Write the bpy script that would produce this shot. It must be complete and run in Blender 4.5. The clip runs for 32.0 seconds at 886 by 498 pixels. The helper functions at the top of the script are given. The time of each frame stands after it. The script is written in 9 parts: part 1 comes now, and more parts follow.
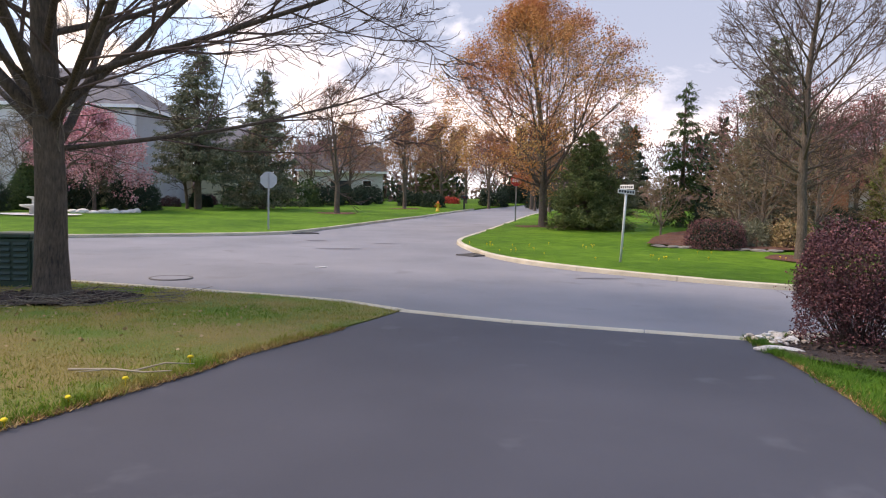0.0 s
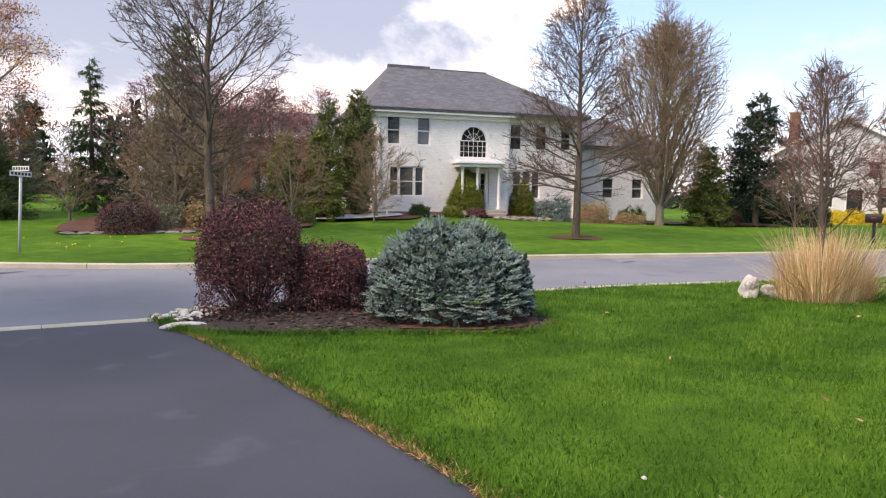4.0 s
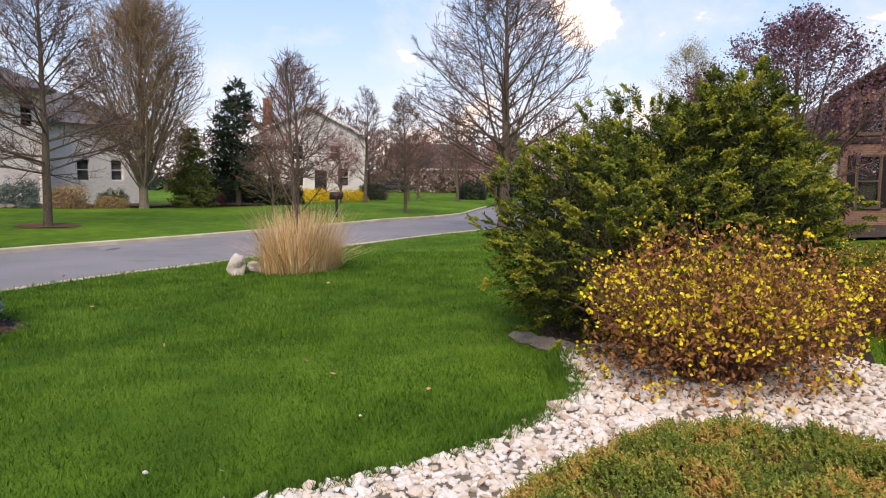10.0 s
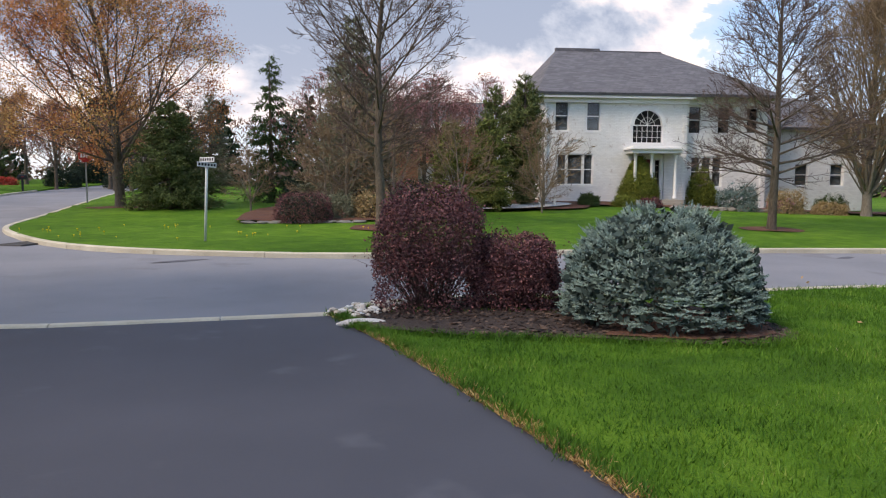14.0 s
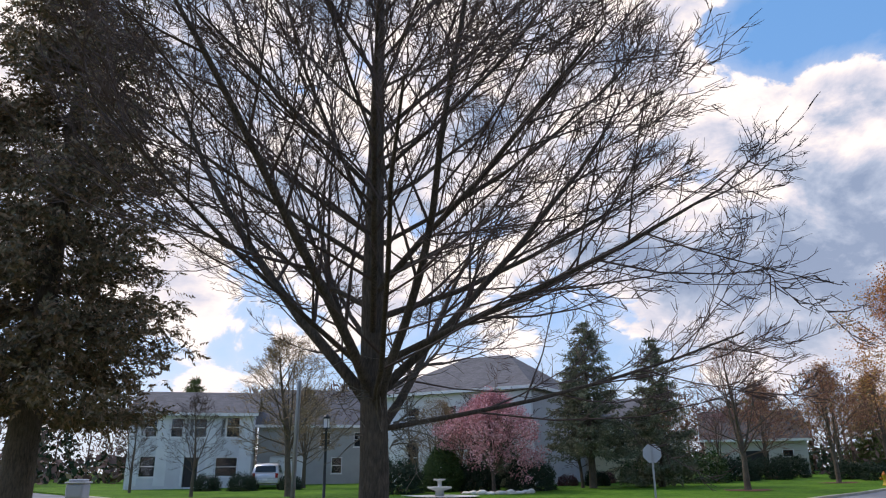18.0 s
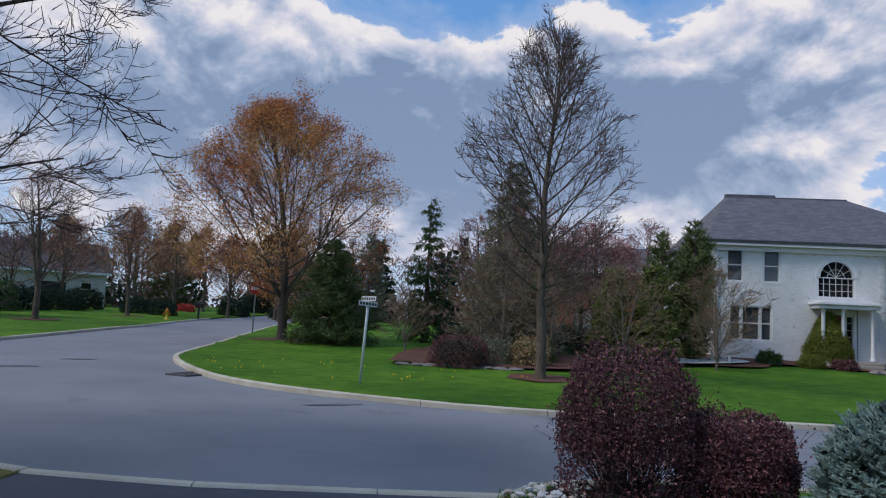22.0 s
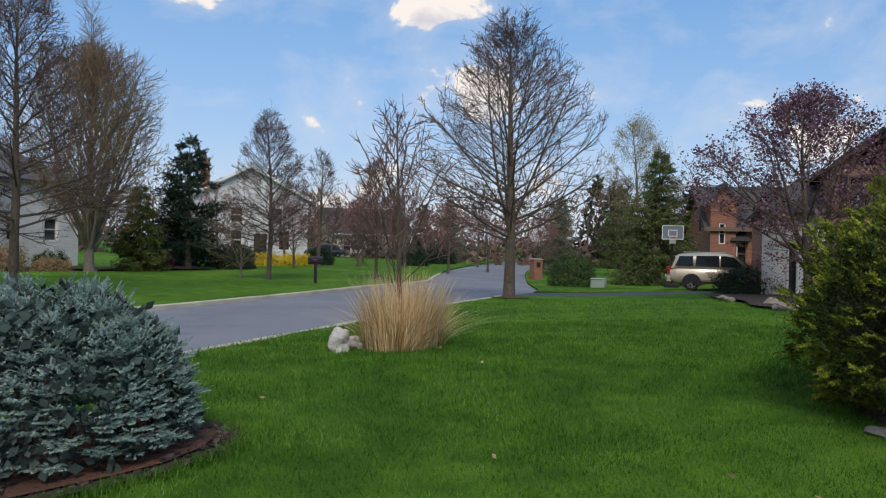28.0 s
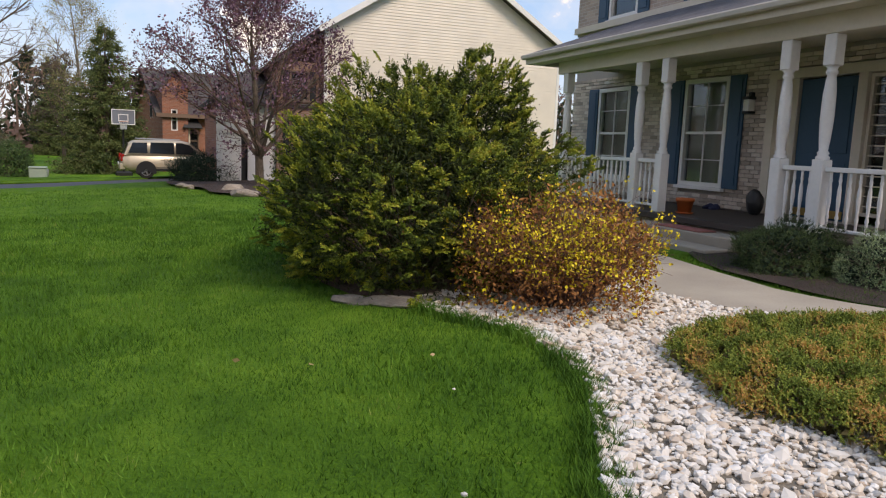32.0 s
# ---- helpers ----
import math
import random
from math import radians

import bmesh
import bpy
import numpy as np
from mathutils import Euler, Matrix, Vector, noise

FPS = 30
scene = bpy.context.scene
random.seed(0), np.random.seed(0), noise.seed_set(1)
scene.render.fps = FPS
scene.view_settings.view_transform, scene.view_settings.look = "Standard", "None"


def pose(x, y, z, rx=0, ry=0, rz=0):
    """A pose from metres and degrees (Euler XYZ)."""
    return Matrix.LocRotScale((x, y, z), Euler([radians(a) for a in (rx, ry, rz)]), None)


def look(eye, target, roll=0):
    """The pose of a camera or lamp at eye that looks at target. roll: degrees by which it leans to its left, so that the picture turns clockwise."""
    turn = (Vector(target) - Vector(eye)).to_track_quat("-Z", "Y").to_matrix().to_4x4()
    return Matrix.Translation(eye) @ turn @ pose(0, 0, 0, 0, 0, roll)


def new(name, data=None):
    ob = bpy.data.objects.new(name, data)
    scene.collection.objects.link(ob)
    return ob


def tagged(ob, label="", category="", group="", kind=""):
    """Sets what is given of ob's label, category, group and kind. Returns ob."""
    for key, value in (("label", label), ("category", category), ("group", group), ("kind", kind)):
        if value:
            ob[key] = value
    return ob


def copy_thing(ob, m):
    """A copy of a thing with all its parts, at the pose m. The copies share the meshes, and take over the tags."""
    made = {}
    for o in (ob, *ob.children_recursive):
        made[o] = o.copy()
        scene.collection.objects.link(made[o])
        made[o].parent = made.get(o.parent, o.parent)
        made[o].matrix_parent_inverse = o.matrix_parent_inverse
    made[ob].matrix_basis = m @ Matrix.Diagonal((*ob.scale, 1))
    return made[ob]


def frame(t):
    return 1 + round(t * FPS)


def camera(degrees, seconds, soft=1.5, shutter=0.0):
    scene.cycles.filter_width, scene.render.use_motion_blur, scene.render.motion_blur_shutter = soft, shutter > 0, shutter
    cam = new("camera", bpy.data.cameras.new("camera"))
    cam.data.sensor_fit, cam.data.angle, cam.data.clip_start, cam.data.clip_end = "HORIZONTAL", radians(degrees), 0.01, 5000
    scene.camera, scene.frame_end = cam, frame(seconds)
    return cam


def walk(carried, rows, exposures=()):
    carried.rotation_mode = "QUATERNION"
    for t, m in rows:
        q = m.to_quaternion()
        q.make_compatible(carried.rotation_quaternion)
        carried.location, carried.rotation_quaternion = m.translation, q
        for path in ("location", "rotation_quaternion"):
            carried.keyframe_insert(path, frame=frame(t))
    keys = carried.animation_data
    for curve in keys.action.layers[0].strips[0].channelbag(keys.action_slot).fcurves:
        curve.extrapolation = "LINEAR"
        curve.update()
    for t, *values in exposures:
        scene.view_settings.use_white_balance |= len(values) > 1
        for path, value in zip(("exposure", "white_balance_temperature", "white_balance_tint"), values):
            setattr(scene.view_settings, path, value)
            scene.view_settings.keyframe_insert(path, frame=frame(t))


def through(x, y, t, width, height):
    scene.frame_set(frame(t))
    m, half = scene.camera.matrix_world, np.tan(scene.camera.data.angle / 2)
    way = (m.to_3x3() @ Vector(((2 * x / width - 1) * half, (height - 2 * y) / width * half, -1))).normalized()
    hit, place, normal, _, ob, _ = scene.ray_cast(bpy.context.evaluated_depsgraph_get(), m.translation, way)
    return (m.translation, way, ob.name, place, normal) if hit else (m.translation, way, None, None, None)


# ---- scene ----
cam = camera(63.61, 32.0, soft=1.15)
PATH = [
    (0, (0.368, 0.238, 1.547), (0.767, 2.193, 1.407), 1.3),
    (0.5, (0.361, 0.225, 1.549), (0.86, 2.157, 1.419), 1.2),
    (1, (0.407, 0.217, 1.54), (1.033, 2.111, 1.398), 1.5),
    (1.5, (0.47, 0.207, 1.557), (1.266, 2.036, 1.41), 1.1),
    (2, (0.526, 0.197, 1.552), (1.503, 1.931, 1.355), 0.6),
    (2.5, (0.52, 0.19, 1.556), (1.708, 1.789, 1.377), 0.9),
    (3, (0.545, 0.148, 1.563), (1.89, 1.618, 1.394), 0.1),
    (3.5, (0.527, 0.153, 1.543), (2.039, 1.454, 1.397), 0.5),
    (4, (0.575, 0.13, 1.523), (2.22, 1.256, 1.366), 0.7),
    (4.5, (0.607, 0.136, 1.519), (2.352, 1.101, 1.368), 0.8),
    (6.5, (0.454, 0.087, 1.554), (2.392, 0.561, 1.411), 1.0),
    (7, (0.461, 0.085, 1.548), (2.42, 0.466, 1.416), 1.0),
    (7.5, (0.45, 0.086, 1.544), (2.417, 0.423, 1.415), 1.0),
    (8, (0.454, 0.066, 1.55), (2.436, 0.305, 1.429), 0.7),
    (8.5, (0.455, 0.063, 1.551), (2.444, 0.204, 1.402), 1.0),
    (9, (0.5, 0.022, 1.559), (2.492, 0.096, 1.4), 0.7),
    (9.5, (0.504, 0.016, 1.571), (2.496, -0.064, 1.403), 1.3),
    (10, (0.507, 0.094, 1.566), (2.489, -0.083, 1.366), 0.2),
    (10.5, (0.489, 0.241, 1.565), (2.46, -0.044, 1.38), 0.1),
    (11, (0.548, 0.368, 1.569), (2.537, 0.266, 1.383), 0.9),
    (11.5, (0.706, 0.436, 1.552), (2.677, 0.739, 1.396), 0.6),
    (12, (0.77, 0.492, 1.554), (2.604, 1.253, 1.316), 0.7),
    (12.5, (0.759, 0.616, 1.562), (2.67, 1.171, 1.368), 1.6),
    (13, (0.709, 0.788, 1.589), (2.619, 1.345, 1.381), 2.8),
    (13.5, (0.87, 1.18, 1.47), (2.595, 2.175, 1.288), 1.7),
    (14, (1.14, 1.1, 1.44), (2.497, 2.557, 1.254), 0.2),
    (14.5, (1.0, 1.36, 1.41), (1.988, 3.091, 1.249), 0.8),
    (16.5, (1.151, 1.643, 1.545), (1.129, 3.634, 1.732), 1.0),
    (17, (1.169, 1.702, 1.567), (0.835, 3.644, 1.907), -1.6),
    (17.5, (1.213, 1.807, 1.541), (0.593, 3.647, 2.021), -1.6),
    (18, (1.379, 1.809, 1.546), (0.723, 3.602, 2.142), -0.4),
    (18.5, (1.439, 1.811, 1.567), (0.838, 3.568, 2.311), -0.8),
    (19, (1.408, 1.854, 1.587), (0.913, 3.548, 2.527), -1.7),
    (19.5, (1.36, 1.904, 1.575), (0.892, 3.581, 2.56), -2.3),
    (20, (1.437, 1.953, 1.55), (1.156, 3.791, 2.286), -0.5),
    (20.5, (1.582, 1.952, 1.521), (1.4, 3.871, 2.055), 0.8),
    (21, (1.623, 2.063, 1.521), (1.849, 4.034, 1.775), 0.9),
    (21.5, (1.57, 2.199, 1.566), (2.312, 4.049, 1.732), 2.2),
    (22, (1.493, 2.22, 1.563), (2.518, 3.926, 1.759), 2.9),
    (22.5, (1.54, 2.223, 1.648), (2.683, 3.812, 2.056), 0.9),
    (23, (1.631, 2.112, 1.512), (2.857, 3.616, 1.998), 2.4),
    (23.5, (1.668, 2.039, 1.586), (3.071, 3.32, 2.21), 1.1),
    (24, (1.639, 2.149, 1.581), (3.172, 3.23, 2.275), -0.9),
    (24.5, (1.725, 2.167, 1.532), (3.292, 3.21, 2.207), -0.5),
    (25, (1.786, 2.255, 1.537), (3.367, 3.262, 2.234), -1.7),
    (25.5, (1.831, 2.416, 1.468), (3.548, 3.274, 2.031), -0.1),
    (26, (1.872, 2.767, 1.493), (3.769, 3.265, 1.884), 0.2),
    (26.5, (1.919, 3.025, 1.479), (3.886, 3.27, 1.741), -0.1),
    (28.5, (2.276, 3.308, 1.519), (4.203, 2.776, 1.464), 1.0),
    (29, (2.341, 3.331, 1.517), (4.276, 2.84, 1.39), 0.3),
    (29.5, (2.427, 3.277, 1.527), (4.327, 2.675, 1.367), 1.0),
    (30, (2.503, 3.245, 1.527), (4.326, 2.443, 1.344), 0.4),
    (30.5, (2.527, 3.298, 1.527), (4.174, 2.171, 1.395), 1.3),
    (31, (2.539, 3.409, 1.532), (3.992, 2.053, 1.309), 2.8),
    (31.5, (2.518, 3.453, 1.538), (3.818, 1.953, 1.295), 3.6),
    (32, (2.443, 3.447, 1.536), (3.573, 1.822, 1.251), 2.2),
]
EXPOSURES = [(0.0, 0.82, 8100, 24), (4.5, 0.84, 8200, 22), (8.0, 0.52, 8300, 24), (12.0, 0.50, 8200, 22), (14.5, 0.49, 7600, 18), (16.5, 0.36, 7300, 20), (18.0, 0.16, 7000, 18), (19.0, 0.08, 6500, 15), (20.0, -0.45, 6200, 14), (21.0, -0.40, 6300, 16), (22.0, -0.26, 6250, 14), (23.0, -0.12, 6250, 14), (24.0, -0.33, 5650, 9), (26.5, -0.38, 5850, 9), (28.5, 0.02, 7200, 14), (30.0, 0.10, 7500, 17), (32.0, 0.32, 7900, 19)]
walk(cam, [(t, look(eye, target, roll)) for t, eye, target, roll in PATH], EXPOSURES)

# ---- light ----
SUN_FROM = Vector((-0.66, 0.10, 0.74)).normalized()
sun_data = bpy.data.lights.new("sun", "SUN")
sun_data.energy, sun_data.angle, sun_data.color = 2.1, radians(20), (1.0, 0.95, 0.87)
sun = new("sun", sun_data)
sun.matrix_world = look(SUN_FROM * 100, (0, 0, 0))


class Nodes:
    """A small hand to build node trees."""

    def __init__(self, tree):
        self.tree = tree

    def add(self, kind, **values):
        node = self.tree.nodes.new(kind)
        for key, value in values.items():
            if key in node.inputs:
                node.inputs[key].default_value = value
            else:
                setattr(node, key, value)
        return node

    def link(self, a, b):
        self.tree.links.new(a, b)

    def math(self, op, a, b=None, c=None, clamp=False):
        node = self.tree.nodes.new("ShaderNodeMath")
        node.operation, node.use_clamp = op, clamp
        for n, v in enumerate((a, b, c)):
            if v is None:
                continue
            if isinstance(v, (int, float)):
                node.inputs[n].default_value = v
            else:
                self.link(v, node.inputs[n])
        return node.outputs[0]

    def ramp(self, fac, stops, interpolation="LINEAR"):
        node = self.tree.nodes.new("ShaderNodeValToRGB")
        r = node.color_ramp
        r.interpolation = interpolation
        while len(r.elements) < len(stops):
            r.elements.new(0.5)
        for e, (pos, col) in zip(r.elements, stops):
            e.position = pos
            e.color = (*col, 1) if len(col) == 3 else col
        self.link(fac, node.inputs[0])
        return node.outputs[0]

    def mix(self, fac, a, b, blend="MIX"):
        node = self.tree.nodes.new("ShaderNodeMix")
        node.data_type, node.blend_type = "RGBA", blend
        for sock, v in ((node.inputs[0], fac), (node.inputs[6], a), (node.inputs[7], b)):
            if isinstance(v, (int, float)):
                sock.default_value = v
            elif isinstance(v, tuple):
                sock.default_value = (*v, 1) if len(v) == 3 else v
            else:
                self.link(v, sock)
        return node.outputs[2]

    def noise(self, coord, scale, detail=4.0, rough=0.55, distort=0.0):
        node = self.add("ShaderNodeTexNoise", Scale=scale, Detail=detail, Roughness=rough, Distortion=distort)
        self.link(coord, node.inputs["Vector"])
        return node.outputs[0]


# ---- sky: clear blue above, broken cumulus, brighter towards the hidden sun ----
world = bpy.data.worlds.new("sky")
scene.world = world
world.use_nodes = True
world.node_tree.nodes.clear()
N = Nodes(world.node_tree)
coord = N.add("ShaderNodeTexCoord").outputs["Generated"]
sky = N.add("ShaderNodeTexSky", sky_type="NISHITA", sun_disc=False, sun_elevation=math.asin(SUN_FROM.z),
            sun_rotation=math.atan2(SUN_FROM.x, SUN_FROM.y), air_density=1.0, dust_density=0.6, ozone_density=1.6)
sep = N.add("ShaderNodeSeparateXYZ")
N.link(coord, sep.inputs[0])
up = N.math("MAXIMUM", sep.outputs[2], 0.0)


azimuth = N.math("MULTIPLY", N.math("ARCTAN2", sep.outputs[0], sep.outputs[1]), 57.29578)
height = N.math("MULTIPLY", N.math("ARCSINE", sep.outputs[2]), 57.29578)


def lobes(rows):
    """The sum of soft oval patches of sky: azimuth east of north, elevation, half-widths in degrees, weight."""
    total = 0.0
    for az, el, ra, re, weight in rows:
        a = N.math("DIVIDE", N.math("SUBTRACT", azimuth, az), ra)
        b = N.math("DIVIDE", N.math("SUBTRACT", height, el), re)
        q = N.math("ADD", N.math("MULTIPLY", a, a), N.math("MULTIPLY", b, b))
        total = N.math("MULTIPLY_ADD", N.math("EXPONENT", N.math("MULTIPLY", N.math("MULTIPLY", q, q), -0.7)), weight, total)
    return total


def field(dz, scale, detail, rough):
    """Billows over the dome of the sky, flattened towards the horizon."""
    m = N.add("ShaderNodeVectorMath", operation="MULTIPLY_ADD")
    N.link(coord, m.inputs[0])
    m.inputs[1].default_value = (1.0, 1.0, 1.55)
    m.inputs[2].default_value = (3.1, 1.7, 0.4 + dz)
    return N.noise(m.outputs[0], scale, detail, rough, 0.25)


big = field(0, 7.0, 10.0, 0.58)
above = field(0.05, 7.0, 10.0, 0.58)
wide = field(0.3, 2.2, 3.0, 0.5)
# a bank of cumulus over the north-east, a broken mass in the east, a veil of bright cloud in the west
cumulus = lobes([(14, 13, 16, 9.5, 0.36), (34, 14, 14, 9.0, 0.42), (50, 14, 9, 7.0, 0.36), (10, 24, 6, 4.5, 0.30), (61, 19.5, 8, 6.0, 0.42), (70, 29, 10, 5.5, 0.34), (82, 33, 8, 5.5, 0.34),
                 (74, 22, 8, 4.5, 0.30), (83, 20, 4, 4.0, 0.24), (94, 29, 4.5, 4.5, 0.26), (42, 33, 4, 2.0, 0.24), (53, 38, 6, 3.0, 0.24), (99, 24, 4, 1.6, 0.16), (101, 18, 2.6, 1.3, 0.18),
                 (110, 12.5, 8, 3.0, 0.20), (-30, 29, 30, 19, 0.36), (0, 42, 11, 7, 0.34), (12, 33, 8, 4.5, -0.24), (33, 29, 10, 4.0, -0.24), (80, 13, 12, 4.0, -0.18), (88, 25, 4, 3.0, -0.16)])
shade = lobes([(15, 13.5, 18, 5.5, 0.74), (34, 14.5, 16, 6.5, 1.0), (49, 14.5, 9, 5.5, 0.80), (74, 31, 12, 5.0, 0.45), (63, 16, 8, 4.0, 0.35), (-4, 12, 16, 6, 0.30), (-40, 20, 14, 6, 0.15)])
cover = N.math("ADD", N.math("ADD", N.math("MULTIPLY", N.math("SUBTRACT", big, 0.5), 1.2), cumulus), N.math("SUBTRACT", N.math("MULTIPLY", N.math("SUBTRACT", wide, 0.5), 0.5), 0.13))
mask = N.ramp(N.math("ADD", cover, 0.5), [(0.49, (0, 0, 0)), (0.56, (1, 1, 1))], "EASE")
wisp = N.ramp(N.math("ADD", cover, 0.5), [(0.30, (0, 0, 0)), (0.52, (0.30, 0.30, 0.30))])
lit = N.math("MULTIPLY", N.math("SUBTRACT", big, above), 3.2)
rim = N.ramp(N.math("ADD", cover, 0.5), [(0.52, (0.42, 0.42, 0.42)), (0.60, (0.24, 0.24, 0.24)), (0.70, (0, 0, 0))])
tone = N.math("ADD", N.math("ADD", 0.62, lit), N.math("SUBTRACT", rim, N.math("MULTIPLY", shade, 0.62)), clamp=True)
cloud = N.ramp(tone, [(0.0, (2.1, 2.9, 4.3)), (0.30, (3.3, 4.15, 5.5)), (0.60, (5.5, 5.8, 6.7)), (0.95, (8.3, 8.0, 7.8))])
haze = N.math("POWER", N.math("SUBTRACT", 1.0, up, clamp=True), 5.0)
blue = N.mix(0.55, N.mix(1.0, sky.outputs[0], (0.86, 1.20, 1.50), "MULTIPLY"), (1.2, 3.5, 7.0))
pale = N.mix(wisp, N.mix(N.math("MULTIPLY", haze, 0.62), blue, (5.3, 6.1, 7.2)), (6.6, 6.9, 7.5))
aired = N.mix(N.math("MULTIPLY", N.math("POWER", N.math("SUBTRACT", 1.0, up, clamp=True), 10.0), 0.5), N.mix(mask, pale, cloud), (6.4, 6.6, 7.2))
bg = N.add("ShaderNodeBackground", Strength=0.12)
N.link(aired, bg.inputs[0])
out = N.add("ShaderNodeOutputWorld")
N.link(bg.outputs[0], out.inputs[0])

# ---- materials ----
MATS = {}


def material(name, build):
    if name not in MATS:
        m = bpy.data.materials.new(name)
        m.use_nodes = True
        m.node_tree.nodes.clear()
        n = Nodes(m.node_tree)
        shader = n.add("ShaderNodeBsdfPrincipled")
        o = n.add("ShaderNodeOutputMaterial")
        n.link(shader.outputs[0], o.inputs[0])
        build(n, shader)
        MATS[name] = m
    return MATS[name]


def bump(n, shader, height, strength, distance):
    b = n.add("ShaderNodeBump", Strength=strength, Distance=distance)
    n.link(height, b.inputs["Height"])
    n.link(b.outputs[0], shader.inputs["Normal"])


def blotched(name, light, dark, scale=2.0, fine=40.0, rough=0.85, relief=0.3, depth=0.01, spots=None, metal=0.0, spec=0.5):
    """Two tones mixed by a coarse and a fine noise in world metres, with fine relief."""

    def build(n, s):
        pos = n.add("ShaderNodeNewGeometry").outputs["Position"]
        a, b = n.noise(pos, scale, 3.0), n.noise(pos, fine, 5.0, 0.65)
        f = n.math("ADD", n.math("MULTIPLY", a, 0.6), n.math("MULTIPLY", b, 0.4))
        col = n.ramp(f, [(0.36, dark), (0.64, light)])
        if spots:
            col = n.mix(n.ramp(n.noise(pos, spots[1], 3.0), [(spots[2], (0, 0, 0)), (spots[2] + 0.1, (1, 1, 1))]), col, spots[0])
        n.link(col, s.inputs["Base Color"])
        s.inputs["Roughness"].default_value, s.inputs["Metallic"].default_value = rough, metal
        s.inputs["Specular IOR Level"].default_value = spec
        bump(n, s, b, relief, depth)

    return material(name, build)


def islands(name, stops, rough=0.7, through=0.0, coarse=None):
    """Colours that change from piece to piece of a mesh, for leaves, needles, stones and blades."""

    def build(n, s):
        geo = n.add("ShaderNodeNewGeometry")
        f = geo.outputs["Random Per Island"]
        if coarse:
            f = n.math("ADD", n.math("MULTIPLY", f, 1 - coarse[1]),
                       n.math("MULTIPLY", n.ramp(n.noise(geo.outputs["Position"], coarse[0], 2.0), [(0.40, (0, 0, 0)), (0.60, (1, 1, 1))]), coarse[1]))
        n.link(n.ramp(f, stops), s.inputs["Base Color"])
        s.inputs["Roughness"].default_value = rough
        s.inputs["Specular IOR Level"].default_value = 0.3
        if through:
            s.inputs["Subsurface Weight"].default_value = 0.0
            s.inputs["Transmission Weight"].default_value = 0.0

    return material(name, build)


ASPHALT = blotched("road_asphalt", (0.235, 0.235, 0.255), (0.165, 0.168, 0.185), 0.35, 90.0, 0.9, 0.5, 0.006, spots=((0.175, 0.172, 0.185), 0.9, 0.60))
DRIVE = blotched("sealed_asphalt", (0.058, 0.060, 0.077), (0.038, 0.040, 0.053), 0.6, 110.0, 0.72, 0.45, 0.004, spots=((0.072, 0.075, 0.092), 1.7, 0.63))
KERB = blotched("kerb_concrete", (0.62, 0.56, 0.44), (0.40, 0.35, 0.26), 1.2, 45.0, 0.9, 0.4, 0.006)
CONCRETE = blotched("walk_concrete", (0.42, 0.37, 0.30), (0.31, 0.27, 0.22), 1.0, 60.0, 0.9, 0.3, 0.004)
MULCH = blotched("mulch", (0.085, 0.055, 0.042), (0.028, 0.018, 0.016), 1.5, 30.0, 0.95, 1.0, 0.05)
REDMULCH = blotched("red_mulch", (0.19, 0.075, 0.04), (0.085, 0.036, 0.024), 1.5, 30.0, 0.95, 1.0, 0.05)
SOIL = blotched("soil", (0.09, 0.06, 0.04), (0.05, 0.033, 0.024), 1.0, 30.0, 0.95, 0.8, 0.03)


def lawn_build(n, s):
    pos = n.add("ShaderNodeNewGeometry").outputs["Position"]
    a, b, c = n.noise(pos, 0.25, 3.0), n.noise(pos, 2.2, 4.0), n.noise(pos, 60.0, 4.0, 0.7)
    f = n.math("ADD", n.math("MULTIPLY", a, 0.35), n.math("ADD", n.math("MULTIPLY", b, 0.3), n.math("MULTIPLY", c, 0.35)))
    n.link(n.ramp(f, [(0.40, (0.036, 0.100, 0.006)), (0.5, (0.070, 0.166, 0.010)), (0.60, (0.128, 0.245, 0.020))]), s.inputs["Base Color"])
    s.inputs["Roughness"].default_value = 0.9
    s.inputs["Specular IOR Level"].default_value = 0.15
    bump(n, s, c, 0.8, 0.03)


LAWN = material("lawn", lawn_build)


def dry_build(n, s):
    pos = n.add("ShaderNodeNewGeometry").outputs["Position"]
    a, c = n.noise(pos, 0.7, 5.0, 0.6), n.noise(pos, 50.0, 4.0, 0.7)
    col = n.mix(n.ramp(a, [(0.44, (0, 0, 0)), (0.60, (1, 1, 1))]), (0.29, 0.225, 0.058), (0.120, 0.215, 0.013))
    col = n.mix(n.ramp(c, [(0.3, (0, 0, 0)), (0.7, (1, 1, 1))]), n.mix(0.55, col, (0.03, 0.03, 0.01)), col)
    n.link(col, s.inputs["Base Color"])
    s.inputs["Roughness"].default_value = 0.9
    bump(n, s, c, 0.8, 0.03)


DRYLAWN = material("patchy_lawn", dry_build)

# ---- ground ----
from mathutils.geometry import delaunay_2d_cdt


def clamp(v, a, b):
    return max(a, min(b, v))


def ground(x, y):
    """The lie of the land: the yard falls to the street, the side street and the far lots rise."""
    d = -((x - 10.4) * 0.61 + (y - 5.1) * 0.79)
    n = max(0.0, y - 13)
    z = 0.02 * clamp(d, 0, 14) - 0.01 * clamp(x - 6, 0, 34) + 0.018 * n * n / (n + 6) * clamp(1.6 - n / 160, 0, 1)
    if x > 8:
        z += 0.03 * clamp(-d - 6.5, 0, 8) * clamp((x - 8) / 8, 0, 1)
    z -= 0.012 * clamp(x - 18, 0, 25) * clamp(-y / 8, 0, 1)
    return z + 0.45 * math.exp(-((x - 33) / 9) ** 2 - ((y - 25) / 9) ** 2)


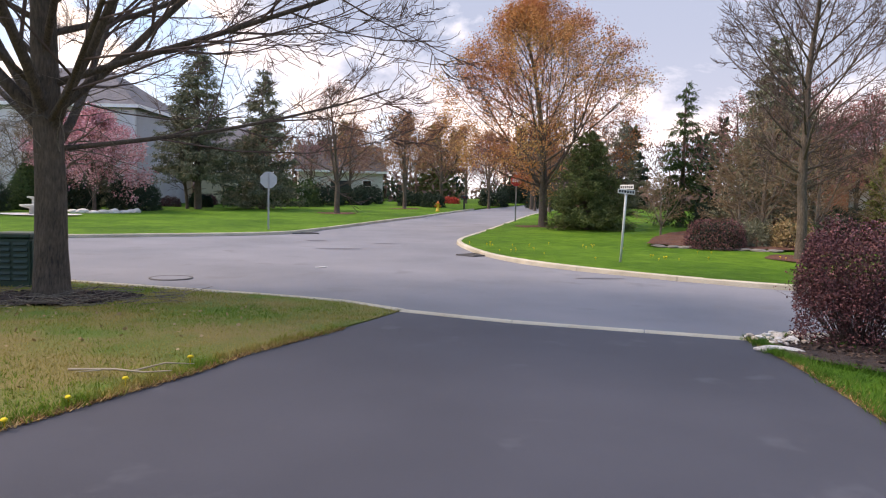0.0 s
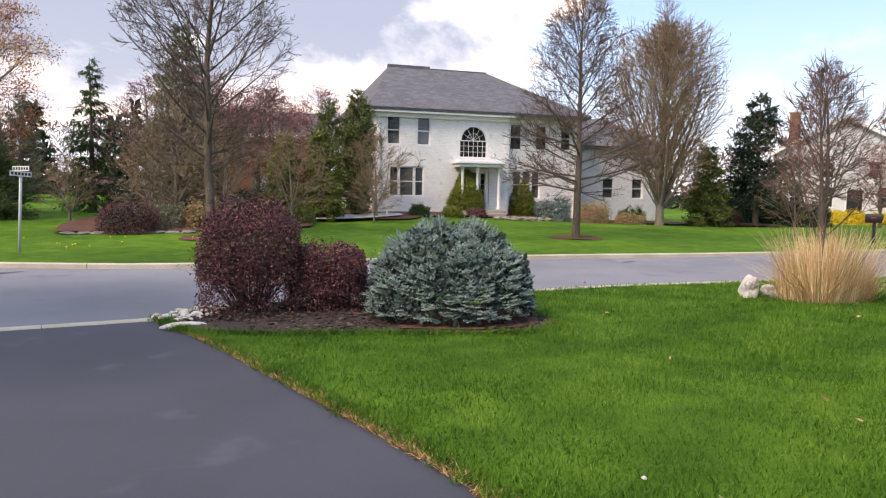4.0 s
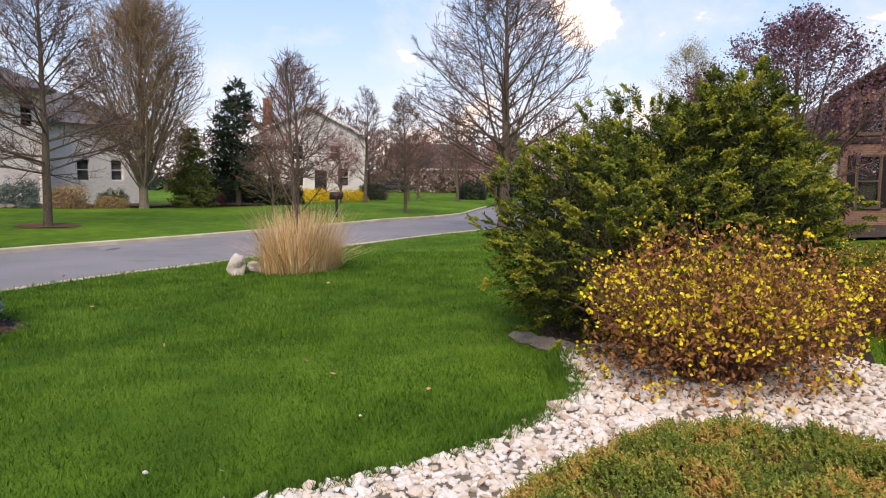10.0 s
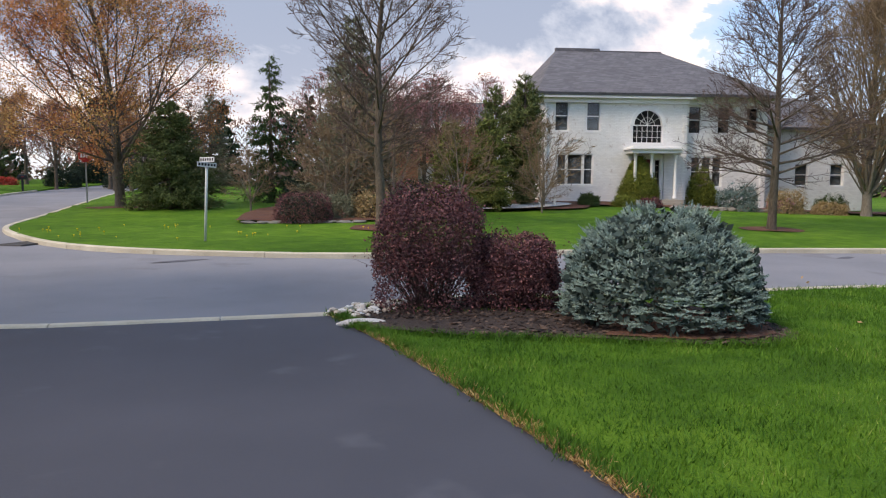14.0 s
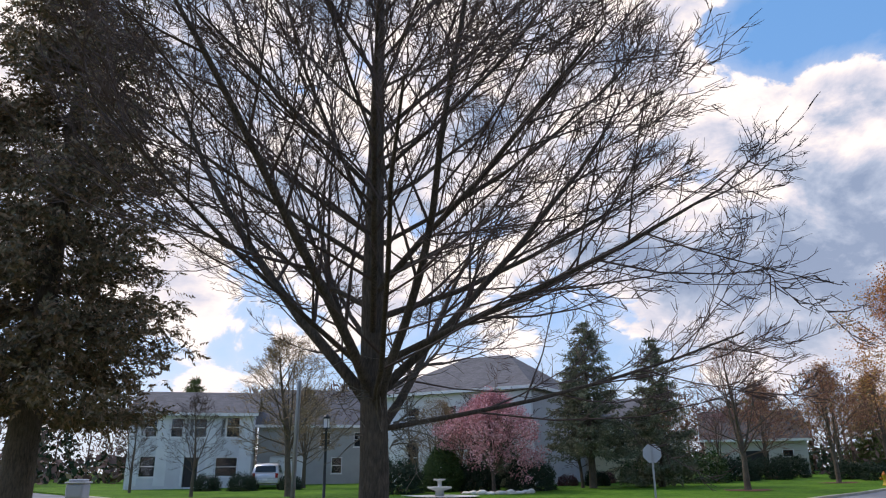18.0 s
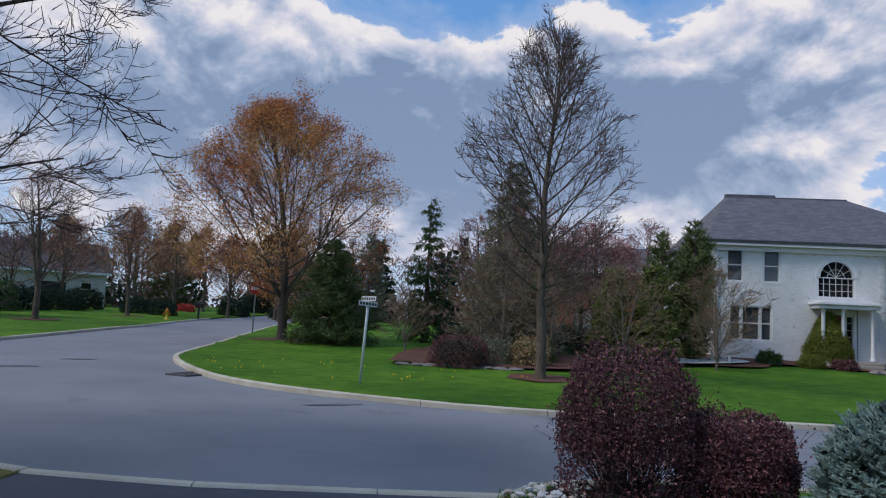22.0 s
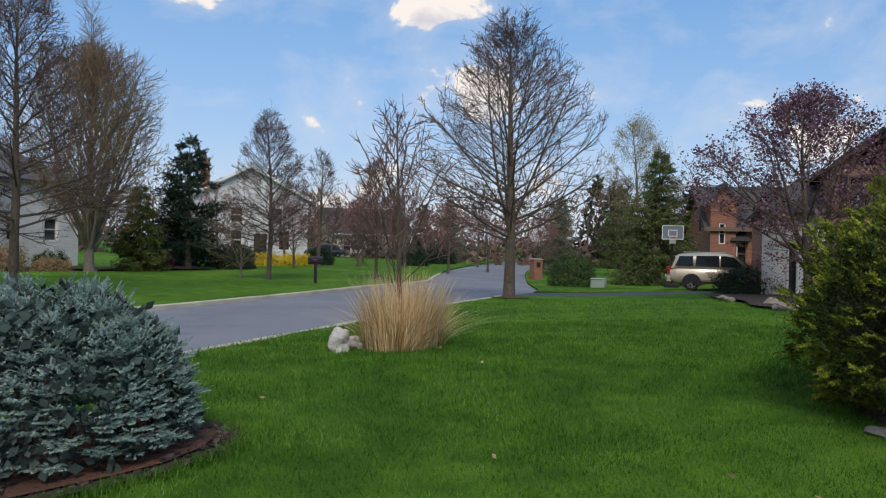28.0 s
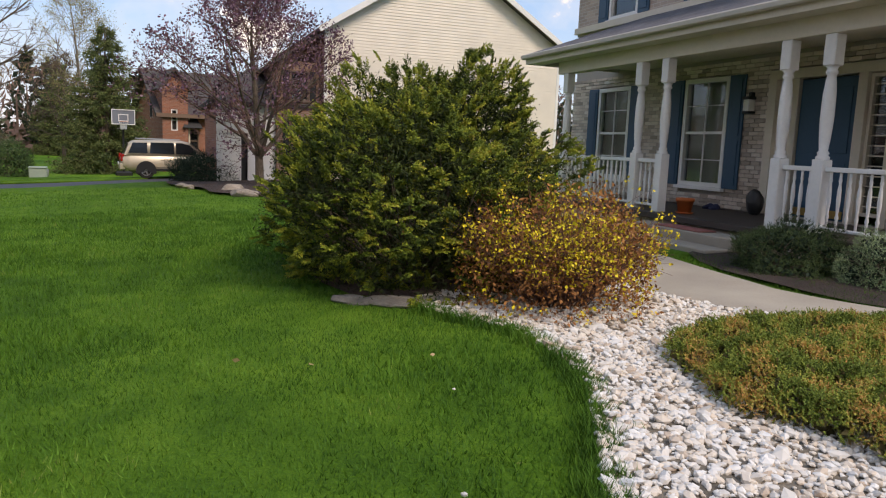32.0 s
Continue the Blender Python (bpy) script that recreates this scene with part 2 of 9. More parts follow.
def glide(points, step=0.6):
    """A smooth line through the points (Catmull-Rom)."""
    p = [Vector(q) for q in points]
    p = [2 * p[0] - p[1], *p, 2 * p[-1] - p[-2]]
    out = []
    for a, b, c, d in zip(p, p[1:], p[2:], p[3:]):
        k = max(1, min(24, int((c - b).length / step)))
        for i in range(k):
            t = i / k
            out.append(0.5 * (2 * b + (c - a) * t + (2 * a - 5 * b + 4 * c - d) * t * t + (3 * b - a - 3 * c + d) * t ** 3))
    return out + [p[-2]]


def inside(x, y, poly):
    hit = False
    for (x1, y1), (x2, y2) in zip(poly, poly[1:] + poly[:1]):
        if (y1 > y) != (y2 > y) and x < (x2 - x1) * (y - y1) / (y2 - y1) + x1:
            hit = not hit
    return hit


def sheet(name, outline, lift, mat, step=1.5, wave=0.0, kind="structure", label="", category="", skirt=0.0):
    """A piece of land inside an outline, draped over the ground."""
    line = [(p[0], p[1]) for p in outline]
    xs, ys = [p[0] for p in line], [p[1] for p in line]
    pts = [Vector(p) for p in line]
    edges = [(i, (i + 1) % len(line)) for i in range(len(line))]
    nx, ny = int((max(xs) - min(xs)) / step), int((max(ys) - min(ys)) / step)
    rnd = random.Random(len(line))
    for i in range(1, nx):
        for j in range(1, ny):
            x, y = min(xs) + (i + rnd.uniform(-0.3, 0.3)) * step, min(ys) + (j + rnd.uniform(-0.3, 0.3)) * step
            if inside(x, y, line):
                pts.append(Vector((x, y)))
    v, _, f, *_ = delaunay_2d_cdt(pts, edges, [], 1, 1e-4)
    verts = [(p.x, p.y, ground(p.x, p.y) + lift + (wave * noise.noise((p.x * 0.9, p.y * 0.9, 3.0)) if wave else 0)) for p in v]
    faces = [tuple(t) for t in f]
    if skirt:
        k = len(verts)
        low = {}
        for i in range(len(line)):
            x, y = line[i]
            verts.append((x, y, ground(x, y) + lift))
            verts.append((x, y, ground(x, y) + lift - skirt))
        m = len(line)
        area = sum(a[0] * b[1] - b[0] * a[1] for a, b in zip(line, line[1:] + line[:1]))
        for i in range(m):
            j = (i + 1) % m
            q = (k + 2 * i, k + 2 * i + 1, k + 2 * j + 1, k + 2 * j)
            faces.append(q if area > 0 else q[::-1])
    me = bpy.data.meshes.new(name)
    me.from_pydata(verts, [], faces)
    me.materials.append(mat)
    for p in me.polygons:
        p.use_smooth = True
    return tagged(new(name, me), label, category, kind=kind)


NEAR_W = glide([(-70, 46), (-30, 26), (-16, 19.5), (-9, 16), (-4, 13.4), (0, 11.3), (1.2, 10.5), (1.75, 9.75)])
MOUTH = [Vector(p) for p in ((1.75, 9.75), (2.9, 8.85), (4.2, 8.15), (5.5, 7.5))]
NEAR_E = glide([(5.5, 7.5), (6.1, 7.8), (7.3, 7.6), (8.8, 6.75), (11.0, 5.4), (12.0, 4.92), (13.2, 4.2), (15.0, 2.98), (19.0, 0.4), (21.5, -1.2), (24.5, -3.25), (26.2, -4.4)])
NEAR_F = glide([(29.5, -6.7), (33, -8.2), (45, -11.9), (60, -17.5), (85, -30)])
FAR_E = glide([(88, -24), (60, -11.2), (45.5, -6.2), (38.5, -4.2), (34.4, -2.4), (31.5, -0.6), (28.3, 1.3), (25, 3.4), (21.4, 5.8), (18.4, 8.05), (14.2, 10.8), (10.7, 12.6), (9.0, 13.85), (7.3, 15.7),
               (6.4, 17.0), (5.75, 18.6), (5.55, 21), (5.75, 23.9), (6.6, 26.3), (9, 31.6), (16.1, 46.7), (26, 66), (47, 104)])
SIDE_W = glide([(40, 107), (21, 69), (11.4, 51.2), (5.6, 39.3), (1.3, 30.2), (-0.5, 27.4), (-4, 25.8), (-8.5, 24.6), (-13.7, 26), (-25, 31.5), (-70, 54)])
DRIVE_E = glide([(5.5, 7.5), (4.95, 5.75), (4.35, 4.15), (3.9, 3.0), (3.45, 1.9), (2.9, 1.0), (2.0, 0.25), (1.5, -0.6), (1.3, -2), (1.2, -4), (1.2, -26)])
DRIVE_W = glide([(-3.4, -26), (-3.4, -2), (-2.7, 1.5), (-1.5, 4.55), (-1.0, 5.35), (-0.5, 6.15), (-0.1, 6.95), (0.85, 8.3), (1.75, 9.75)])
NDRIVE_A = glide([(26.2, -4.4), (26.3, -5.8), (26.8, -9), (27.6, -14), (27.8, -24)])
NDRIVE_B = glide([(40, -24), (39.6, -16), (34, -10.6), (31, -8.2), (29.5, -6.7)])

far_ground = bpy.data.meshes.new("ground")
ring = [0, 20, 40, 70, 110, 170, 300, 700, 2500]
gv, gf = [(5, 10, -0.6)], []
for r in ring[1:]:
    for k in range(48):
        a = math.tau * k / 48
        x, y = 5 + r * math.cos(a), 10 + r * math.sin(a)
        gv.append((x, y, (ground(x, y) if r < 200 else ground(x * 170 / r, y * 170 / r)) - (0.6 if r < 100 else 0.25)))
for k in range(48):
    gf.append((0, 1 + k, 1 + (k + 1) % 48))
for j in range(len(ring) - 2):
    for k in range(48):
        a, b = 1 + 48 * j + k, 1 + 48 * j + (k + 1) % 48
        gf.append((a, a + 48, b + 48, b))
far_ground.from_pydata(gv, [], gf)
far_ground.materials.append(LAWN)
tagged(new("ground", far_ground), "wide grassy ground that runs to the horizon", "ground", kind="structure")

sheet("road", NEAR_W + MOUTH[1:-1] + NEAR_E + NEAR_F + FAR_E + SIDE_W, -0.10, ASPHALT, 2.5, 0.02, label="worn grey asphalt street with a side street", category="road")
sheet("driveway", MOUTH[::-1] + DRIVE_W[::-1][1:] + DRIVE_E[::-1][:-1], -0.014, DRIVE, 1.0, 0.006, label="freshly sealed black asphalt driveway", category="driveway")
sheet("lawn_east", NEAR_E + NDRIVE_A[1:] + [(27.8, -45), (1.2, -45)] + DRIVE_E[::-1][:-1], 0.0, LAWN, 0.8, 0.02, label="lush green front lawn sloping to the street", category="lawn", skirt=0.25)
sheet("lawn_west", NEAR_W + DRIVE_W[::-1][1:] + [(-3.4, -45), (-70, -45)], 0.0, DRYLAWN, 1.6, 0.03, label="patchy half-dry lawn round the street tree", category="lawn", skirt=0.25)
sheet("lawn_corner", FAR_E + [(150, 104), (150, -24)], 0.0, LAWN, 2.5, 0.04, label="mown green lawn of the corner lot", category="lawn", skirt=0.25)
sheet("lawn_far", SIDE_W + [(-70, 120), (40, 120)], 0.0, LAWN, 2.5, 0.04, label="mown green lawns across the junction", category="lawn", skirt=0.25)
sheet("neighbour_driveway", NDRIVE_A + NDRIVE_B, -0.02, DRIVE, 1.5, label="dark asphalt driveway next door", category="driveway")
sheet("lawn_south", NDRIVE_B[::-1] + NEAR_F[1:] + [(85, -90), (40, -90)], 0.0, LAWN, 2.5, 0.03, label="green lawn beyond the next driveway", category="lawn", skirt=0.25)

# ---- building blocks ----
def np_mesh(name, verts, polys, mat, smooth=False):
    """A mesh from arrays: verts (n, 3) and a list of (m, k) index arrays."""
    me = bpy.data.meshes.new(name)
    verts = np.asarray(verts, np.float32)
    me.vertices.add(len(verts))
    me.vertices.foreach_set("co", verts.ravel())
    loops = np.concatenate([p.ravel() for p in polys]).astype(np.int32)
    total = np.concatenate([np.full(len(p), p.shape[1]) for p in polys]).astype(np.int32)
    start = np.concatenate([[0], np.cumsum(total)[:-1]]).astype(np.int32)
    me.loops.add(len(loops))
    me.loops.foreach_set("vertex_index", loops)
    me.polygons.add(len(total))
    me.polygons.foreach_set("loop_start", start)
    me.polygons.foreach_set("loop_total", total)
    me.polygons.foreach_set("use_smooth", np.full(len(total), smooth))
    me.materials.append(mat)
    me.update(calc_edges=True)
    return me


def thing(name, x, y, label, category, z=None, rz=0.0, group="", size=1.0):
    e = new(name)
    e.matrix_world = pose(x, y, ground(x, y) if z is None else z, 0, 0, rz) @ Matrix.Scale(size, 4)
    return tagged(e, label, category, group)


def part(name, data, parent, mat=None, label=""):
    """One mesh object under a thing or a part; data is a mesh or a bmesh in the parent's own space."""
    if isinstance(data, bmesh.types.BMesh):
        me = bpy.data.meshes.new(name)
        data.normal_update()
        data.to_mesh(me)
        data.free()
        data = me
        data.materials.append(mat)
    ob = new(name, data)
    ob.parent = parent
    if label:
        ob["label"] = label
    return ob


def tubes(lines, sides):
    """Tapered tubes along lines of (points, radii), with rings shared along each line."""
    vs, fs, k = [], [], 0
    ang = np.linspace(0, math.tau, sides, endpoint=False)
    ca, sa = np.cos(ang)[:, None], np.sin(ang)[:, None]
    idx = np.arange(sides)
    nxt = (idx + 1) % sides
    for pts, radii in lines:
        p = np.asarray(pts, float)
        t = np.gradient(p, axis=0)
        t /= np.linalg.norm(t, axis=1, keepdims=True) + 1e-9
        ref = np.array([1.0, 0, 0]) if abs(t[0][0]) < 0.8 else np.array([0, 1.0, 0])
        a = ref - (t @ ref)[:, None] * t
        a /= np.linalg.norm(a, axis=1, keepdims=True) + 1e-9
        b = np.cross(t, a)
        for i in range(len(p)):
            vs.append(p[i] + radii[i] * (ca * a[i] + sa * b[i]))
        for i in range(len(p) - 1):
            q = k + i * sides
            fs.append(np.stack([q + idx, q + nxt, q + sides + nxt, q + sides + idx], 1))
        k += len(p) * sides
    return np.concatenate(vs), np.concatenate(fs)


def twig_tubes(segs, sides=3):
    """Many thin straight pieces at once: segs is (n, 8): start, end, two radii."""
    s = np.asarray(segs, float)
    p0, p1, r = s[:, 0:3], s[:, 3:6], s[:, 6:8]
    d = p1 - p0
    d /= np.linalg.norm(d, axis=1, keepdims=True) + 1e-9
    ref = np.where(np.abs(d[:, :1]) < 0.8, [[1.0, 0, 0]], [[0, 1.0, 0]])
    a = np.cross(d, ref)
    a /= np.linalg.norm(a, axis=1, keepdims=True) + 1e-9
    b = np.cross(d, a)
    n = len(s)
    ang = np.linspace(0, math.tau, sides, endpoint=False)
    ring = np.cos(ang)[None, :, None] * a[:, None] + np.sin(ang)[None, :, None] * b[:, None]
    v = np.concatenate([p0[:, None] + r[:, 0, None, None] * ring, p1[:, None] + r[:, 1, None, None] * ring], 1)
    base = (np.arange(n) * 2 * sides)[:, None]
    i = np.arange(sides)
    j = (i + 1) % sides
    quad = np.stack([np.stack([i, j, j + sides, i + sides], 1)] * 1, 0)
    f = (base[:, :, None] + quad).reshape(-1, 4)
    return v.reshape(-1, 3), f


def flakes(points, size, rng, stretch=1.6, updir=0.0, dirs=None):
    """A small leaf (two triangles, slightly folded) at every point."""
    p = np.asarray(points, float)
    n = len(p)
    d = rng.normal(size=(n, 3)) if dirs is None else dirs + 0.35 * rng.normal(size=(n, 3))
    d[:, 2] += updir
    d /= np.linalg.norm(d, axis=1, keepdims=True) + 1e-9
    s = np.cross(d, rng.normal(size=(n, 3)))
    s /= np.linalg.norm(s, axis=1, keepdims=True) + 1e-9
    sz = size * rng.uniform(0.6, 1.35, (n, 1))
    tip, mid = p + d * sz * stretch, p + d * sz * stretch * 0.5
    v = np.stack([p, mid + s * sz * 0.5, tip, mid - s * sz * 0.5], 1).reshape(-1, 3)
    return v, (np.arange(n) * 4)[:, None] + np.array([[0, 1, 2, 3]])


def needles(roots, axes, length, count, needle, width, rng, droop=0.0):
    """Shoots: at every root a bundle of thin needles that stand out round the axis."""
    n = len(roots)
    ax = axes / (np.linalg.norm(axes, axis=1, keepdims=True) + 1e-9)
    ref = rng.normal(size=(n, 3))
    a = np.cross(ax, ref)
    a /= np.linalg.norm(a, axis=1, keepdims=True) + 1e-9
    b = np.cross(ax, a)
    t = np.linspace(0.05, 1.0, count)[None, :, None]
    th = rng.uniform(0, math.tau, (n, count, 1))
    out = np.cos(th) * a[:, None] + np.sin(th) * b[:, None]
    L = (length * rng.uniform(0.7, 1.3, (n, 1, 1)))
    base = roots[:, None] + ax[:, None] * L * t
    d = out * 0.75 + ax[:, None] * 0.7
    d[..., 2] -= droop
    tip = base + d * needle * (1.1 - 0.4 * t)
    side = np.cross(d, ax[:, None] + 0.01)
    side /= np.linalg.norm(side, axis=2, keepdims=True) + 1e-9
    v = np.stack([base - side * width, base + side * width, tip], 2).reshape(-1, 3)
    return v, np.arange(len(v)).reshape(-1, 3)


def bark_build(dark, light):
    def build(n, s):
        pos = n.add("ShaderNodeTexCoord").outputs["Object"]
        m = n.add("ShaderNodeMapping")
        m.inputs["Scale"].default_value = (1, 1, 0.22)
        n.link(pos, m.inputs[0])
        a = n.noise(m.outputs[0], 38.0, 5.0, 0.65)
        b = n.noise(pos, 2.5, 3.0)
        n.link(n.ramp(n.math("ADD", n.math("MULTIPLY", a, 0.7), n.math("MULTIPLY", b, 0.3)), [(0.35, dark), (0.66, light)]), s.inputs["Base Color"])
        s.inputs["Roughness"].default_value = 0.92
        bump(n, s, a, 1.0, 0.03)
    return build


BARK = material("grey_brown_bark", bark_build((0.048, 0.036, 0.026), (0.18, 0.138, 0.102)))
PALEBARK = material("pale_bark", bark_build((0.10, 0.082, 0.062), (0.28, 0.235, 0.185)))
TWIG = blotched("twig_bark", (0.135, 0.092, 0.076), (0.075, 0.050, 0.043), 1.0, 20.0, 0.9, 0.0)
REDTWIG = blotched("reddish_twig_bark", (0.20, 0.105, 0.085), (0.12, 0.064, 0.053), 0.6, 20.0, 0.9, 0.0)
TANTWIG = blotched("tan_twig_bark", (0.27, 0.185, 0.105), (0.16, 0.108, 0.066), 0.5, 20.0, 0.9, 0.0)


def turned(d, side, angle):
    return (Matrix.Rotation(angle, 3, side) @ d).normalized()


def grow(seed, height, radius, fork, reach, limbs, low, top, curl=0.5, subs=9, twigs=7, spurs=2, leaders=0, wob=0.075, twig_len=0.55, lead_angle=20, thick=1.0, stout=(0.22, 0.36), lead_curl=0.4, lead_size=0.42, deep=False):
    """The skeleton of a bare tree: a leader, limbs by height, branches on the limbs, twigs and spurs. reach(u): the crown's half-width at u from fork to top."""
    rnd = random.Random(seed)
    heavy, mid, fine, tips = [], [], [], []

    def env(z):
        u = (z - fork) / (height - fork)
        return reach(min(1.0, max(0.0, u))) if z < height else 0.0

    def line(p, d, length, n, r0, r1, bend, rough, free=False):
        pts, rad = [p.copy()], [r0]
        slack = rnd.uniform(0.9, 1.06)
        for i in range(n):
            d = (d + Vector((rnd.gauss(0, rough), rnd.gauss(0, rough), rnd.gauss(0, rough) * 0.6)) + Vector((0, 0, bend / n))).normalized()
            p = p + d * (length / n)
            if not free and i and (math.hypot(p.x, p.y) > env(p.z) * slack + 0.12):
                rad[-1] = min(rad[-1], 0.012)
                break
            pts.append(p.copy())
            rad.append(r0 + (r1 - r0) * ((i + 1) / n) ** 0.8)
        return pts, rad

    def dress(pts, rad, length, level):
        """Side shoots along a line."""
        count = max(2, int(subs * min(1.0, length / 2.5 + 0.08))) if level == 1 else max(2, int(twigs * min(1.0, length / 0.9)))
        for k in range(count):
            t = (0.18 + 0.82 * (k + rnd.random()) / count) * (len(pts) - 1)
            i = min(int(t), len(pts) - 2)
            f = t - i
            p = pts[i].lerp(pts[i + 1], f)
            d = (pts[i + 1] - pts[i]).normalized()
            side = d.cross(Vector((rnd.gauss(0, 1), rnd.gauss(0, 1), rnd.gauss(0, 0.5)))).normalized()
            nd = turned(d, side, radians(rnd.uniform(28, 58)))
            u = t / (len(pts) - 1)
            if level == 1:
                ln = length * rnd.uniform(0.30, 0.55) * (1.15 - 0.55 * u) + 0.25
                r = max(0.006, rad[i] * 0.5)
                q = line(p, nd, ln, 4, r, 0.005, curl * 0.7, wob)
                mid.append(q)
                dress(*q, ln, 2)
                if deep and ln > 0.9:
                    for f in (0.4, 0.62, 0.84):
                        t2 = (f + rnd.uniform(-0.06, 0.06)) * (len(q[0]) - 1)
                        j = min(int(t2), len(q[0]) - 2)
                        if j < 0:
                            continue
                        b = (q[0][j + 1] - q[0][j]).normalized()
                        bd = turned(b, b.cross(Vector((rnd.gauss(0, 1), rnd.gauss(0, 1), rnd.gauss(0, 0.5)))).normalized(), radians(rnd.uniform(26, 48)))
                        bl = ln * rnd.uniform(0.28, 0.5)
                        w = line(q[0][j].lerp(q[0][j + 1], t2 - j), bd, bl, 4, max(0.005, q[1][j] * 0.6), 0.004, curl * 0.8, wob)
                        mid.append(w)
                        dress(*w, bl, 2)
            else:
                ln = twig_len * rnd.uniform(0.55, 1.3) * (1.1 - 0.4 * u)
                mp = p + nd * ln * 0.5
                nd2 = (nd + Vector((rnd.gauss(0, 0.10), rnd.gauss(0, 0.10), 0.42))).normalized()
                ep = mp + nd2 * ln * 0.5
                fine.append((*p, *mp, 0.0052 * thick, 0.004 * thick))
                fine.append((*mp, *ep, 0.004 * thick, 0.0022 * thick))
                tips.append(ep)
                for _ in range(spurs):
                    s = p.lerp(ep, rnd.uniform(0.25, 0.9))
                    sd = (nd + Vector((rnd.gauss(0, 0.7), rnd.gauss(0, 0.7), rnd.gauss(0.3, 0.5)))).normalized()
                    e = s + sd * ln * rnd.uniform(0.25, 0.55)
                    fine.append((*s, *e, 0.0036 * thick, 0.002 * thick))
                    tips.append(e)

    n = 14
    trunk = line(Vector((0, 0, -0.15)), Vector((0, 0, 1)), height * 0.97 + 0.15, n, radius, 0.012, 0.6, 0.028, True)
    for i in range(n + 1):
        u = i / n
        trunk[1][i] = max(0.012, radius * (1 - u) ** 0.85 * (1.25 if i == 0 else 1.0))
    flare = [trunk[0][0], trunk[0][0].lerp(trunk[0][1], 0.35)]
    heavy.append((trunk[0][:1] + [flare[1]] + trunk[0][1:], [radius * 1.5, radius * 1.08] + trunk[1][1:]))
    dress(trunk[0][12:], trunk[1][12:], height * 0.05, 2)

    def at(h):
        for a, b in zip(trunk[0], trunk[0][1:]):
            if b.z >= h:
                return a.lerp(b, (h - a.z) / (b.z - a.z))
        return trunk[0][-1].copy()

    for k in range(leaders):
        az = math.tau * (k + rnd.uniform(-0.25, 0.25)) / max(1, leaders)
        a = radians(lead_angle + rnd.uniform(-5, 6))
        h = fork * rnd.uniform(0.95, 1.25)
        d = Vector((math.sin(a) * math.cos(az), math.sin(a) * math.sin(az), math.cos(a)))
        ln = (height - h) * rnd.uniform(0.78, 0.95)
        q = line(at(h), d, ln, 10, radius * lead_size * rnd.uniform(0.85, 1.15), 0.012, lead_curl, 0.05)
        heavy.append(q)
        dress(*q, ln * 0.7, 1)
    for k in range(limbs):
        u = (k + rnd.random() * 0.6) / limbs
        h = fork + (height * 0.94 - fork) * u ** 1.15
        az = k * 2.39996 + rnd.uniform(-0.5, 0.5)
        a = radians(low + (top - low) * u + rnd.uniform(-7, 7))
        w = reach(u) * rnd.uniform(0.82, 1.12)
        ln = max(0.6, 1.25 * w / max(0.35, math.sin(a) * 0.86))
        d = Vector((math.sin(a) * math.cos(az), math.sin(a) * math.sin(az), math.cos(a)))
        r = max(0.012, radius * (1 - h / height) ** 0.7 * rnd.uniform(*stout) * min(1.0, ln / 3 + 0.3))
        q = line(at(h), d, ln, 7, r, 0.008, curl * (0.5 + 0.7 * u), wob * 0.8)
        heavy.append(q)
        dress(*q, ln, 1)
    return heavy, mid, fine, tips


def ribbons(segs):
    """The finest twigs as single flat strips."""
    s = np.asarray(segs, float)
    d = s[:, 3:6] - s[:, 0:3]
    a = np.cross(d, np.stack([np.sin(np.arange(len(s)) * 2.4), np.cos(np.arange(len(s)) * 2.4), 0.3 + 0 * d[:, 0]], 1))
    a /= np.linalg.norm(a, axis=1, keepdims=True) + 1e-9
    r = s[:, 6:8] * 1.35
    v = np.stack([s[:, 0:3] - a * r[:, :1], s[:, 0:3] + a * r[:, :1], s[:, 3:6] + a * r[:, 1:], s[:, 3:6] - a * r[:, 1:]], 1)
    return v.reshape(-1, 3), (np.arange(len(s)) * 4)[:, None] + np.array([[0, 1, 2, 3]])


def tree_parts(e, sk, bark, twigmat, sides=8, near=False):
    heavy, mid, fine, tips = sk
    v, f = tubes(heavy[:1], sides + 6)
    part("trunk", np_mesh("trunk", v, [f], bark, True), e)
    v, f = tubes(heavy[1:], sides)
    part("limb_frame", np_mesh("limb_frame", v, [f], bark, True), e)
    v, f = tubes(mid, 4 if near else 3)
    v2, f2 = twig_tubes(fine) if near else ribbons(fine)
    part("twig_mass", np_mesh("twig_mass", np.concatenate([v, v2]), [f, f2 + len(v)], twigmat, True), e)
    return e


def crown_leaves(e, tips, per, spread, size, mat, seed, name="foliage", keep=1.0, stretch=1.4):
    rng = np.random.default_rng(seed)
    t = np.array([tuple(p) for p in tips])
    t = t[rng.random(len(t)) < keep]
    p = np.repeat(t, per, 0) + rng.normal(size=(len(t) * per, 3)) * spread
    v, f = flakes(p, size, rng, stretch)
    return part(name, np_mesh(name, v, [f], mat), e)


